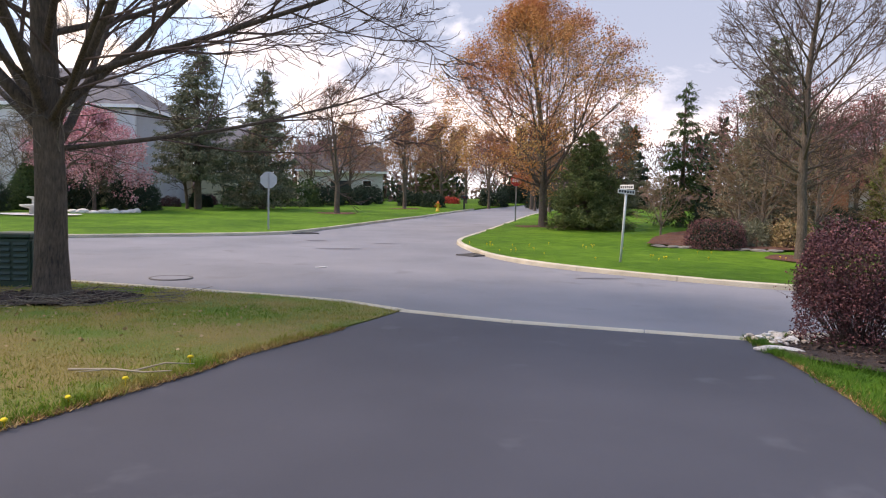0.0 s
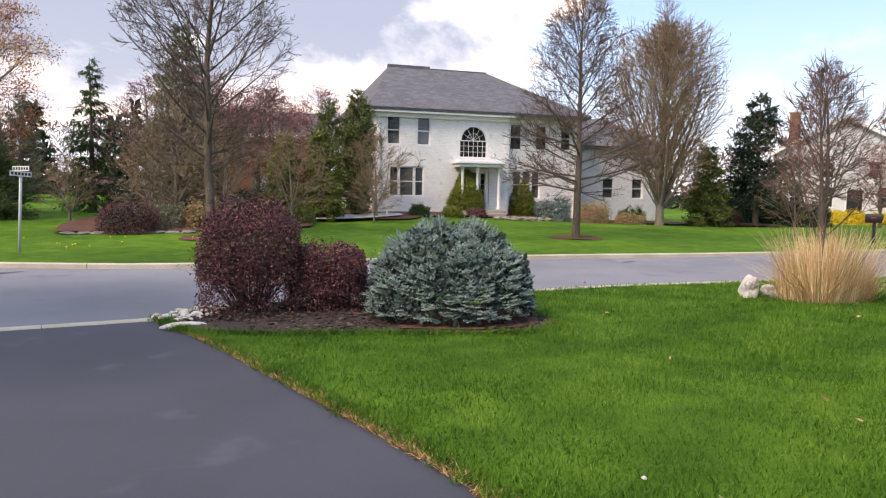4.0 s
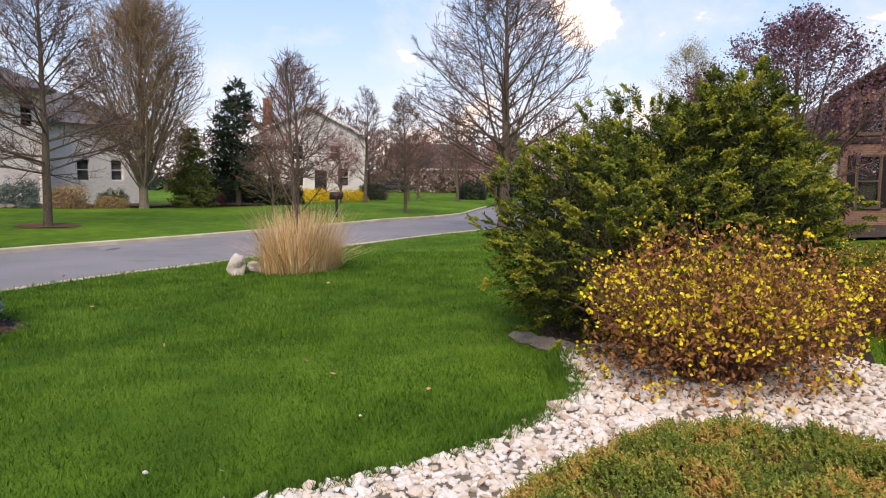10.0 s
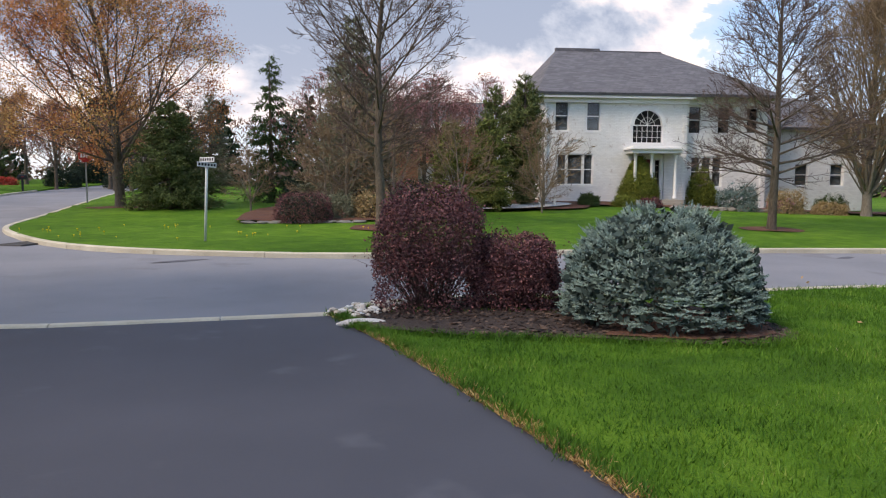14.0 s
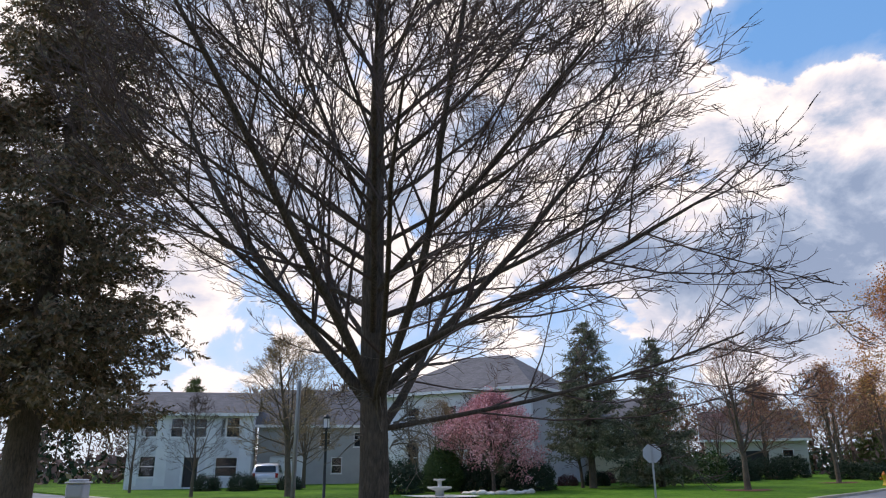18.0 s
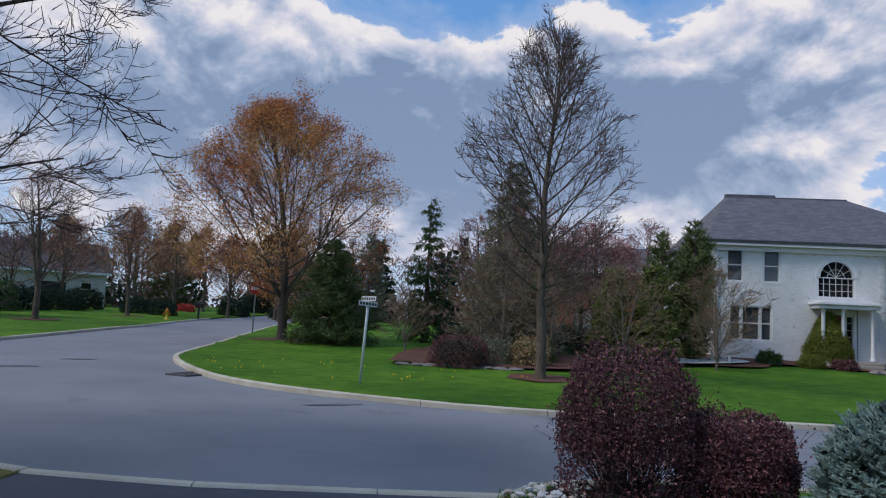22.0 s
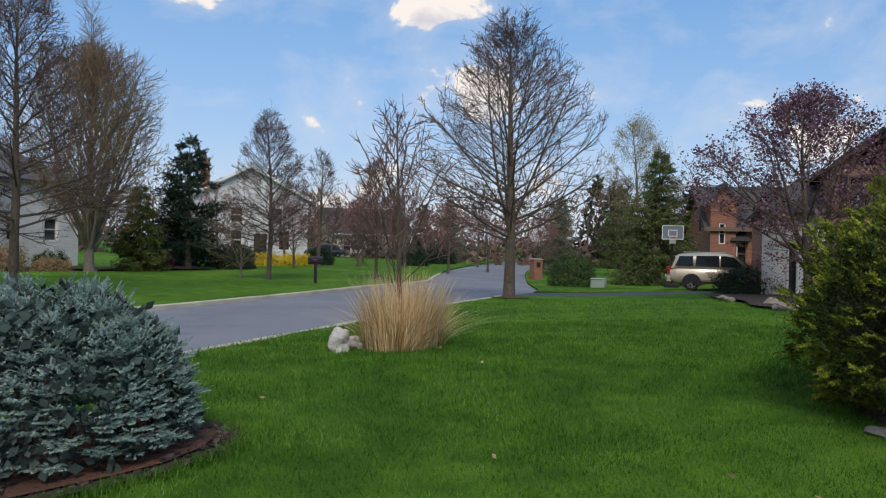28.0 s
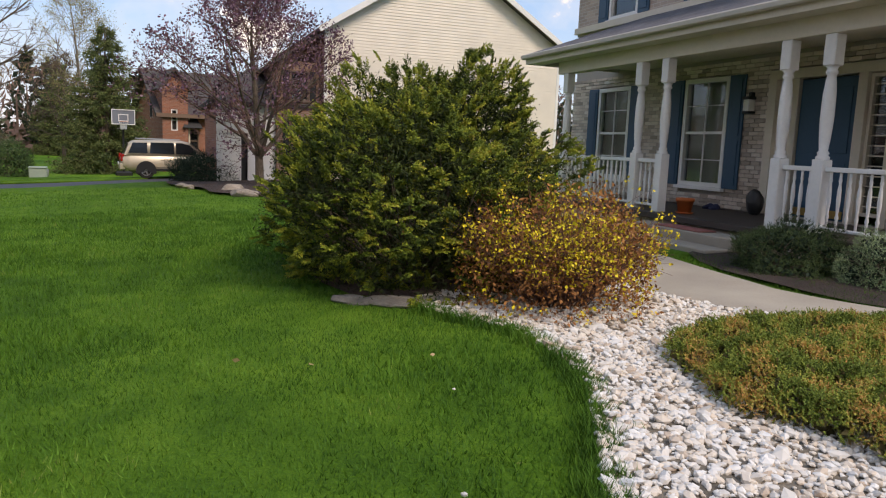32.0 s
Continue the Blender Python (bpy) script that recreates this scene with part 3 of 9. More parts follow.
def conifer(e, height, width, seed, mat, whorls=26, per=9, droop=0.25, shag=1.0, base=0.06, power=0.85, size=0.11, bark=None, spray=26, column=False):
    """An evergreen: a straight trunk, boughs in whorls and sprays of needles along them."""
    rnd, rng = random.Random(seed), np.random.default_rng(seed)
    v, f = tubes([([(0, 0, -0.1), (0, 0, height * 0.5), (0, 0, height * 0.98)], [0.02 * height + 0.04, 0.011 * height, 0.01])], 8)
    part("trunk", np_mesh("trunk", v, [f], bark or BARK, True), e)
    boughs, roots, axes = [], [], []
    for k in range(whorls):
        u = (k + 0.3 * rnd.random()) / whorls
        h = height * (base + (0.985 - base) * u)
        w = width * 0.5 * (max(0.02, 1 - u) ** power if not column else min(1.0, 2.6 * (1.02 - u)) * (0.55 + 0.45 * min(1, u * 5)))
        for j in range(max(3, int(per * (1.1 - 0.55 * u)))):
            az = math.tau * rnd.random()
            ln = w * rnd.uniform(0.62, 1.18) + 0.08
            hh = h + rnd.uniform(-0.5, 0.5) * height / whorls
            pts = []
            for i in range(5):
                t = i / 4
                pts.append((math.cos(az) * ln * t, math.sin(az) * ln * t, hh - droop * ln * t * (1.5 - t) + (0.12 * ln * t * t if not column else 0.9 * ln * t)))
            boughs.append((pts, [0.012 + 0.006 * ln, 0.012, 0.009, 0.006, 0.003]))
            p = np.array(pts)
            m = max(4, int(spray * (0.3 + ln / (width * 0.5 + 0.01))))
            tt = rng.uniform(0.12, 1.0, m) ** 0.7 * 4
            i0 = np.minimum(tt.astype(int), 3)
            q = p[i0] + (p[i0 + 1] - p[i0]) * (tt - i0)[:, None]
            q += rng.normal(size=(m, 3)) * np.array([0.10, 0.10, 0.05]) * min(1.0, ln) * shag
            d = (p[-1] - p[0]) / (np.linalg.norm(p[-1] - p[0]) + 1e-6) + rng.normal(size=(m, 3)) * 0.55
            d[:, 2] -= droop * 0.8
            roots.append(q)
            axes.append(d)
    v, f = tubes(boughs, 3)
    part("bough_frame", np_mesh("bough_frame", v, [f], bark or BARK, True), e)["kind"] = "stuff"
    v, f = needles(np.concatenate(roots), np.concatenate(axes), size * 2.2, 7, size, size * 0.21, rng)
    part("needle_coat", np_mesh("needle_coat", v, [f], mat), e)
    return e

# ---- trees ----
E1 = 0.6  # how fast a rounded crown closes


def oval(w, belly=0.25):
    """A crown's half-width by height: widest at belly, closing towards the top."""
    def f(u):
        return w * (0.72 + 0.28 * u / belly if u < belly else max(0.10, 1 - ((u - belly) / (1 - belly)) ** 1.5 * 0.9))
    return f


def profile(*pairs):
    """A crown's half-width by height, through pairs of height (0 at the fork, 1 at the tip) and width."""
    return lambda u: float(np.interp(u, [q[0] for q in pairs], [q[1] for q in pairs]))


LEAF_ORANGE = islands("bronze_spring_leaves", [(0.0, (0.36, 0.10, 0.055)), (0.4, (0.48, 0.18, 0.065)), (0.75, (0.55, 0.27, 0.085)), (1.0, (0.47, 0.35, 0.125))], 0.8, coarse=(0.22, 0.6))
LEAF_RUST = islands("rust_red_buds", [(0.0, (0.30, 0.115, 0.075)), (0.6, (0.42, 0.20, 0.10)), (1.0, (0.44, 0.29, 0.14))], 0.8)
LEAF_TAN = islands("tan_buds", [(0.0, (0.30, 0.20, 0.11)), (1.0, (0.46, 0.34, 0.19))], 0.8)
LEAF_PINK = islands("pink_blossom", [(0.0, (0.50, 0.20, 0.22)), (0.6, (0.66, 0.33, 0.35)), (1.0, (0.78, 0.50, 0.50))], 0.8)
LEAF_PLUM = islands("plum_purple_leaves", [(0.0, (0.075, 0.034, 0.060)), (0.7, (0.15, 0.074, 0.115)), (0.92, (0.24, 0.13, 0.18)), (1.0, (0.46, 0.31, 0.36))], 0.7)
LEAF_PALE = islands("pale_spring_leaves", [(0.0, (0.22, 0.21, 0.07)), (1.0, (0.36, 0.34, 0.14))], 0.8)
LEAF_MAUVE = islands("mauve_buds", [(0.0, (0.28, 0.115, 0.125)), (1.0, (0.46, 0.23, 0.23))], 0.8)
NEEDLE_GREEN = islands("green_needles", [(0.0, (0.026, 0.054, 0.018)), (0.6, (0.055, 0.105, 0.030)), (1.0, (0.105, 0.165, 0.045))], 0.75)
NEEDLE_OLIVE = islands("olive_needles", [(0.0, (0.050, 0.075, 0.024)), (0.6, (0.108, 0.142, 0.042)), (1.0, (0.20, 0.215, 0.075))], 0.75)
NEEDLE_DARK = islands("dark_needles_and_core_shade", [(0.0, (0.012, 0.026, 0.016)), (1.0, (0.035, 0.062, 0.034))], 0.75)
NEEDLE_GREY = islands("grey_green_needles", [(0.0, (0.085, 0.098, 0.062)), (0.6, (0.18, 0.19, 0.12)), (1.0, (0.29, 0.27, 0.18))], 0.75)
NEEDLE_BROWN = islands("brownish_needles", [(0.0, (0.10, 0.092, 0.055)), (0.55, (0.20, 0.158, 0.098)), (1.0, (0.34, 0.22, 0.14))], 0.75, 0.35)
NEEDLE_LIME = islands("yellow_green_sprays", [(0.0, (0.070, 0.095, 0.020)), (1.0, (0.20, 0.22, 0.055))], 0.75)

# the street tree beside the driveway
e = thing("street_tree", -2.94, 10.9, "large bare street tree with upswept limbs in a mulch ring", "tree", rz=20)
e.matrix_world = Matrix.Translation(e.matrix_world.translation) @ Matrix.Rotation(radians(3.2), 4, (-0.4, 0.9, 0)) @ Matrix.Rotation(radians(20), 4, "Z")
FURROWED = material("furrowed_bark", bark_build((0.036, 0.026, 0.019), (0.15, 0.112, 0.08)))
tree_parts(e, grow(11, 11.7, 0.225, 2.0, profile((0, 4.9), (0.12, 5.8), (0.25, 5.9), (0.45, 5.0), (0.63, 3.6), (0.77, 2.5), (0.88, 1.65), (0.95, 1.0), (1, 0.2)), 40, 73, 28, 0.66, 12, 9, 2, leaders=6, twig_len=0.42, lead_angle=45, thick=0.94, wob=0.065, stout=(0.19, 0.32), lead_curl=0.62, lead_size=0.38, deep=True), FURROWED, TWIG, 9)
# suckers that curl round the fork
rnd, shoots = random.Random(12), []
for k in range(46):
    a, h = rnd.uniform(0, math.tau), rnd.uniform(1.75, 3.0)
    r, d = 0.20, Vector((math.cos(a), math.sin(a), rnd.uniform(0.0, 0.9))).normalized()
    p, pts = Vector((math.cos(a) * r * 0.6, math.sin(a) * r * 0.6, h)), []
    for i in range(9):
        pts.append(tuple(p))
        d = (d + Vector((rnd.gauss(0, 0.22), rnd.gauss(0, 0.22), rnd.gauss(-0.09, 0.24)))).normalized()
        p = p + d * rnd.uniform(0.09, 0.17)
    w = rnd.uniform(0.006, 0.013)
    shoots.append((pts, [w * (1 - 0.09 * i) for i in range(9)]))
v, f = tubes(shoots, 5)
part("sucker_growth", np_mesh("sucker_growth", v, [f], PALEBARK, True), e)["kind"] = "stuff"

# four bare trees of the verge and the white house's lawn
e = thing("bare_tree", 23.7, 10.37, "bare pyramidal shade tree in a ring of red mulch", "tree", group="bare lawn trees")
tree_parts(e, grow(21, 8.9, 0.14, 1.5, profile((0, 2.6), (0.12, 3.0), (0.45, 1.9), (0.65, 1.5), (0.85, 0.8), (1, 0.12)), 50, 84, 34, 0.5, 12, 8, 2, twig_len=0.40, thick=1.15, wob=0.05, stout=(0.26, 0.38)), BARK, TWIG, 7)
BARE_A = e
e = thing("bare_tree", 14.1, 17.7, "tall bare tree with a straight leader and grey bark", "tree", group="bare lawn trees")
tree_parts(e, grow(22, 10.3, 0.15, 1.9, profile((0, 0.9), (0.15, 1.4), (0.40, 2.6), (0.58, 2.35), (0.75, 1.5), (0.87, 0.9), (1, 0.12)), 50, 72, 32, 0.5, 12, 8, 2, twig_len=0.40, thick=1.15, wob=0.05, stout=(0.26, 0.38)), BARK, TWIG, 7)
BARE_B = e
e = thing("bare_tree", 25.0, -4.2, "wide bare shade tree with a rounded crown by the street", "tree", group="bare lawn trees")
tree_parts(e, grow(23, 9.6, 0.2, 1.9, oval(3.6, 0.3), 56, 76, 34, 0.6, 10, 8, 2, leaders=3, twig_len=0.42, lead_angle=24, thick=1.15, wob=0.05, stout=(0.2, 0.32), lead_curl=0.5, lead_size=0.3), BARK, TWIG, 7)
BARE_C = e
for x, y, s, r, src, tint in ((32.7, 3.75, 0.8, 40, BARE_A, ""), (36.2, -1.2, 0.66, 110, BARE_A, "")):
    c = copy_thing(src, pose(x, y, ground(x, y), 0, 0, r) @ Matrix.Scale(s, 4))
    c["label"] = "slender bare young tree on the far lawn"
# distant bare trees along the streets
LOW = []
for k, (hh, ww, fk) in enumerate(((9.0, 2.5, 1.5), (10.3, 2.5, 1.6), (9.6, 3.4, 1.9))):
    e = thing("bare_tree", (47, 56, 52)[k], (1, -6, -22)[k], "bare tree in a distant yard", "tree", rz=30 * k, group="distant bare trees", size=0.8)
    tree_parts(e, grow(24 + k, hh, 0.17, fk, oval(ww, 0.3), 26, 66, 24, 0.5, 7, 5, 1, leaders=k, twig_len=0.6, thick=2.4), BARK, TWIG, 5)
    LOW.append(e)
FAR_BARE = [(64, -14, 0.8, 10, 0), (72, -24, 0.8, 200, 1), (60, -32, 0.9, 60, 2), (50, -30, 0.9, 250, 2), (60, -36, 0.85, 20, 0),
            (80, -2, 0.85, 300, 1), (88, -16, 0.9, 120, 2), (28, 40, 0.95, 90, 1), (22, 47, 0.85, 15, 2), (33, 47, 0.9, 15, 0), (54, 36, 0.9, 15, 2), (58, 30, 0.85, 75, 0), (-26, 36, 0.75, 33, 2), (-34, 40, 0.7, 160, 1), (-40, 52, 0.8, 160, 2),
            (-22, 58, 0.95, 75, 2), (-4, 70, 0.9, 200, 2), (4, 82, 0.9, 120, 1), (30, 92, 0.95, 10, 2), (-50, 38, 0.8, 0, 1), (20, 58, 0.8, 100, 2), (27, 72, 0.85, 100, 2), (-14, 66, 0.9, 230, 0), (-13.4, 46.5, 0.8, 70, 0), (-6.6, 48.6, 0.8, 170, 1), (-17.5, 47.5, 0.75, 270, 1)]
for x, y, s, r, k in FAR_BARE:
    c = copy_thing(LOW[k], pose(x, y, ground(x, y), 0, 0, r) @ Matrix.Scale(s, 4))

# the bronze tree on the corner and its kin down the side street
e = thing("bronze_leaf_tree", 11.8, 32.6, "tree with fresh bronze and orange spring leaves on the corner lawn", "tree", group="bronze trees", rz=70)
sk = grow(31, 10.3, 0.22, 1.7, profile((0, 2.6), (0.2, 5.0), (0.38, 5.6), (0.6, 5.0), (0.8, 3.6), (0.92, 2.2), (1, 0.5)), 34, 82, 30, 0.6, 11, 8, 1, leaders=6, twig_len=0.5, lead_angle=32, lead_curl=0.5, stout=(0.2, 0.32), lead_size=0.34)
tree_parts(e, sk, BARK, TWIG, 8)
crown_leaves(e, sk[3], 12, 0.16, 0.05, LEAF_ORANGE, 31, keep=1.0)
BRONZE = e
e = thing("bronze_leaf_tree", 8.7, 56.8, "smaller tree in rusty red bud along the side street", "tree", group="bronze trees")
sk = grow(32, 7.6, 0.16, 1.7, oval(2.9, 0.4), 20, 58, 24, 0.45, 6, 5, 1, leaders=3, twig_len=0.5, thick=2.0)
tree_parts(e, sk, BARK, REDTWIG, 7)
crown_leaves(e, sk[3], 6, 0.22, 0.075, LEAF_RUST, 32, keep=0.8)
RUST = e
for x, y, s, r in ((13.1, 63.8, 1.0, 50), (17.5, 73, 1.05, 120), (22.5, 83, 1.1, 200), (5, 66, 0.95, 300), (-2, 60, 0.9, 20), (21, 62, 0.95, 260), (28, 80, 1.1, 160), (33, 96, 1.1, 10), (38, 104, 1.1, 90), (12, 78, 1.1, 33), (19.5, 53, 0.9, 77), (26, 88, 1.1, 180)):
    c = copy_thing(RUST, pose(x, y, ground(x, y), 0, 0, r) @ Matrix.Scale(s, 4))
e = thing("budding_tree", 2.77, 45.4, "bare grey-brown tree in bud beside the side street", "tree", rz=10)
sk = grow(33, 8.0, 0.18, 1.6, oval(3.3, 0.35), 24, 66, 26, 0.4, 8, 6, 2, leaders=3, twig_len=0.5)
tree_parts(e, sk, BARK, REDTWIG, 7)
crown_leaves(e, sk[3], 1, 0.05, 0.05, LEAF_RUST, 33, keep=0.5)

e = thing("budding_tree", -20.4, 36.9, "tan budding tree with a broad crown on the far lawn", "tree", rz=40)
sk = grow(34, 8.6, 0.19, 1.9, oval(3.5, 0.4), 26, 72, 30, 0.4, 9, 7, 2, leaders=4, twig_len=0.5, thick=1.4)
tree_parts(e, sk, BARK, TANTWIG, 7)
crown_leaves(e, sk[3], 2, 0.08, 0.05, LEAF_TAN, 34, keep=0.7)
BUDDING = e
for x, y, sc, r in ((-14.6, 43.6, 0.62, 200), (-25.8, 47.5, 0.8, 90)):
    copy_thing(BUDDING, pose(x, y, ground(x, y), 0, 0, r) @ Matrix.Scale(sc, 4))

# blossom, plum and mauve trees
e = thing("cherry_tree", -10.6, 42.6, "pink blossoming cherry tree in a mulch ring", "tree")
sk = grow(41, 5.2, 0.12, 0.9, oval(3.3, 0.45), 24, 66, 36, 0.15, 8, 7, 1, leaders=4, twig_len=0.45, lead_angle=34)
tree_parts(e, sk, BARK, TWIG, 6)
crown_leaves(e, sk[3], 8, 0.13, 0.075, LEAF_PINK, 41, keep=0.95)
e = thing("plum_tree", 20.9, -12.4, "spreading purple-leaved plum tree before the next house", "tree")
sk = grow(42, 6.3, 0.15, 0.9, oval(4.2, 0.45), 26, 74, 36, 0.35, 10, 7, 1, leaders=6, twig_len=0.5, lead_angle=40, lead_size=0.5)
tree_parts(e, sk, BARK, REDTWIG, 7)
crown_leaves(e, sk[3], 4, 0.07, 0.06, LEAF_PLUM, 42, keep=0.75)
e = thing("mauve_budding_tree", 28.7, 31.3, "tree with mauve-red buds beside the white house", "tree", group="mauve trees")
sk = grow(43, 6.6, 0.14, 1.2, oval(3.2, 0.4), 20, 64, 30, 0.35, 6, 5, 1, leaders=3, twig_len=0.5, thick=2.0)
tree_parts(e, sk, BARK, REDTWIG, 6)
crown_leaves(e, sk[3], 2, 0.06, 0.06, LEAF_MAUVE, 43, keep=0.9)
MAUVE = e
for x, y, s, r in ((50, -8, 0.7, 50), (54, -12, 0.65, 100), (60, -20, 0.7, 10), (25.5, 34, 0.9, 130), (68, -10, 0.75, 220), (57, -27, 0.7, 170), (48, -14, 0.6, 20), (76, -34, 0.8, 80), (23, 28, 0.75, 210), (24, 31.4, 1.05, 60), (27, 30.4, 0.95, 300), (30.4, 29.2, 1.0, 250), (21.4, 31.6, 0.95, 140), (23.6, 29.2, 1.0, 77), (26.4, 28.6, 0.95, 160), (-3.2, 62, 0.9, 33), (1.5, 66, 0.95, 90), (-15, 50, 0.8, 20), (16.5, 60, 0.9, 111), (53, 7.5, 0.8, 33), (55, 3, 0.75, 140), (52, -2, 0.7, 250), (58, -3, 0.8, 300), (63, -7, 0.8, 10), (46, 2.5, 0.55, 75), (66, 1, 0.85, 190), (72, -20, 0.85, 5)):
    copy_thing(MAUVE, pose(x, y, ground(x, y), 0, 0, r) @ Matrix.Scale(s, 4))
e = thing("pale_leaf_tree", 47, -20.5, "tall airy birch in pale new leaf", "tree")
sk = grow(44, 11.0, 0.15, 2.8, oval(2.9, 0.4), 24, 60, 30, 0.1, 8, 6, 1, twig_len=0.6)
tree_parts(e, sk, PALEBARK, TANTWIG, 6)
crown_leaves(e, sk[3], 5, 0.16, 0.05, LEAF_PALE, 44)

# the broad upright tree beside the white house
e = thing("upright_hornbeam", 36.8, 11.6, "dense bare tree with fine upright tan branches", "tree")
sk = grow(45, 9.8, 0.22, 0.7, lambda u: 3.6 * (0.45 + 1.2 * u if u < 0.45 else 1.0 - 1.15 * (u - 0.45) ** 1.5), 60, 44, 8, 0.5, 12, 8, 1, leaders=16, twig_len=0.7, lead_angle=20, thick=1.4)
tree_parts(e, sk, PALEBARK, TANTWIG, 6)

# small ornamental trees before the white house
e = thing("ornamental_tree", 25.2, 20.6, "small bare ornamental tree with pale twigs", "tree", group="ornamental trees")
sk = grow(46, 3.9, 0.07, 0.5, oval(2.0, 0.5), 20, 72, 36, 0.2, 8, 6, 1, leaders=5, twig_len=0.34, lead_angle=36, thick=1.2)
tree_parts(e, sk, PALEBARK, TANTWIG, 5)
ORNA = e
for x, y, s, r in ((14.6, 26.5, 0.62, 30), (17.6, 21.5, 0.95, 200), (19.5, 20.0, 0.9, 100), (23.6, 19.4, 0.6, 50), (15.6, 22.8, 0.8, 20), (33.5, 4.9, 0.72, 60), (16.4, 22.6, 1.2, 310)):
    c = copy_thing(ORNA, pose(x, y, ground(x, y), 0, 0, r) @ Matrix.Scale(s, 4))

e = thing("young_tree", 12.9, 1.5, "slender bare young tree rising from the dry grass", "tree")
sk = grow(47, 3.6, 0.05, 0.7, oval(0.95, 0.5), 18, 46, 24, 0.4, 5, 5, 1, twig_len=0.3)
tree_parts(e, sk, BARK, REDTWIG, 6)

# evergreens
e = thing("blue_spruce_tree", 18.6, 25.2, "tall grey-green spruce behind the stone edging", "tree", group="evergreens")
conifer(e, 7.9, 4.2, 51, NEEDLE_GREY, 26, 10, 0.18, 1.0, 0.04, 0.75, 0.13, spray=30)
SPRUCE = e
e = thing("conifer_tree", 13.0, 30.2, "dense dark green conifer on the corner lawn", "tree", group="evergreens")
conifer(e, 4.5, 3.9, 52, NEEDLE_OLIVE, 26, 13, 0.15, 1.0, 0.02, 0.7, 0.085, spray=44)
CONIF = e
e = thing("weeping_conifer", 19.3, 33.2, "narrow drooping dark conifer", "tree", group="evergreens")
conifer(e, 7.4, 2.6, 53, NEEDLE_GREEN, 22, 6, 0.75, 1.3, 0.06, 0.7, 0.13, spray=24)
e = thing("pine_tree", 41.8, 8.0, "dark green pine with a rounded uneven crown", "tree", group="evergreens")
conifer(e, 7.0, 3.4, 54, NEEDLE_DARK, 15, 9, 0.0, 1.5, 0.12, 0.45, 0.17, spray=26)
e = thing("spruce_tree", 38.6, -17.4, "broad green spruce behind the basketball hoop", "tree", group="evergreens")
conifer(e, 7.7, 5.0, 55, NEEDLE_OLIVE, 30, 13, 0.2, 1.1, 0.02, 0.8, 0.12, spray=34)
FIRB = e
e = thing("arborvitae", 25.4, 21.9, "tall narrow arborvitae at the corner of the white house", "tree", group="evergreens")
conifer(e, 5.7, 1.5, 56, NEEDLE_OLIVE, 24, 8, 0.0, 0.8, 0.0, 1.0, 0.10, spray=22, column=True)
ARBO = e
for x, y, s, r in ((24.6, 22.9, 0.92, 90), (26.3, 22.6, 0.95, 200)):
    copy_thing(ARBO, pose(x, y, ground(x, y), 0, 0, r) @ Matrix.Scale(s, 4))
e = thing("cypress", 22.8, 21.6, "feathery drooping yellow-green cypress by the white house", "tree", group="evergreens")
conifer(e, 4.0, 2.0, 57, NEEDLE_LIME, 20, 9, 0.5, 1.0, 0.0, 0.6, 0.12, spray=22)
CYP = e
for x, y, s, r in ((21.6, 22.6, 0.95, 90), (39.6, 10.0, 1.1, 20)):
    copy_thing(CYP, pose(x, y, ground(x, y), 0, 0, r) @ Matrix.Scale(s, 4))
# two tall ones beside the far houses, one beside the drive, and distant ones
for src, x, y, s, r in ((SPRUCE, -2.0, 50.5, 1.2, 100), (SPRUCE, -12.1, 49.4, 0.82, 10), (SPRUCE, 52, -17, 0.75, 50), (FIRB, 68, -30, 1.1, 10), (SPRUCE, 75, -14, 0.9, 99), (FIRB, 16, 84, 1.2, 0), (FIRB, 44, 60, 1.4, 0), (FIRB, 6, 92, 1.3, 80), (SPRUCE, 24, 50, 0.9, 45), (FIRB, -46, 60, 1.3, 45)):
    c = copy_thing(src, pose(x, y, ground(x, y), 0, 0, r) @ Matrix.Scale(s, 4))
    c["label"] = "tall evergreen beside a distant house"
e = thing("tall_spruce", -5.9, 48.2, "tall dark evergreen with a bare lower trunk beside the grey siding", "tree", group="evergreens")
conifer(e, 10.4, 5.2, 59, NEEDLE_GREY, 30, 11, 0.35, 1.2, 0.22, 0.6, 0.15, spray=30)
e = thing("tall_pine", -10.7, 12.0, "tall brownish pine with drooping boughs beside the lawn", "tree", group="evergreens")
conifer(e, 14.6, 4.9, 58, NEEDLE_BROWN, 42, 12, 0.42, 1.6, 0.19, 0.42, 0.13, spray=36)

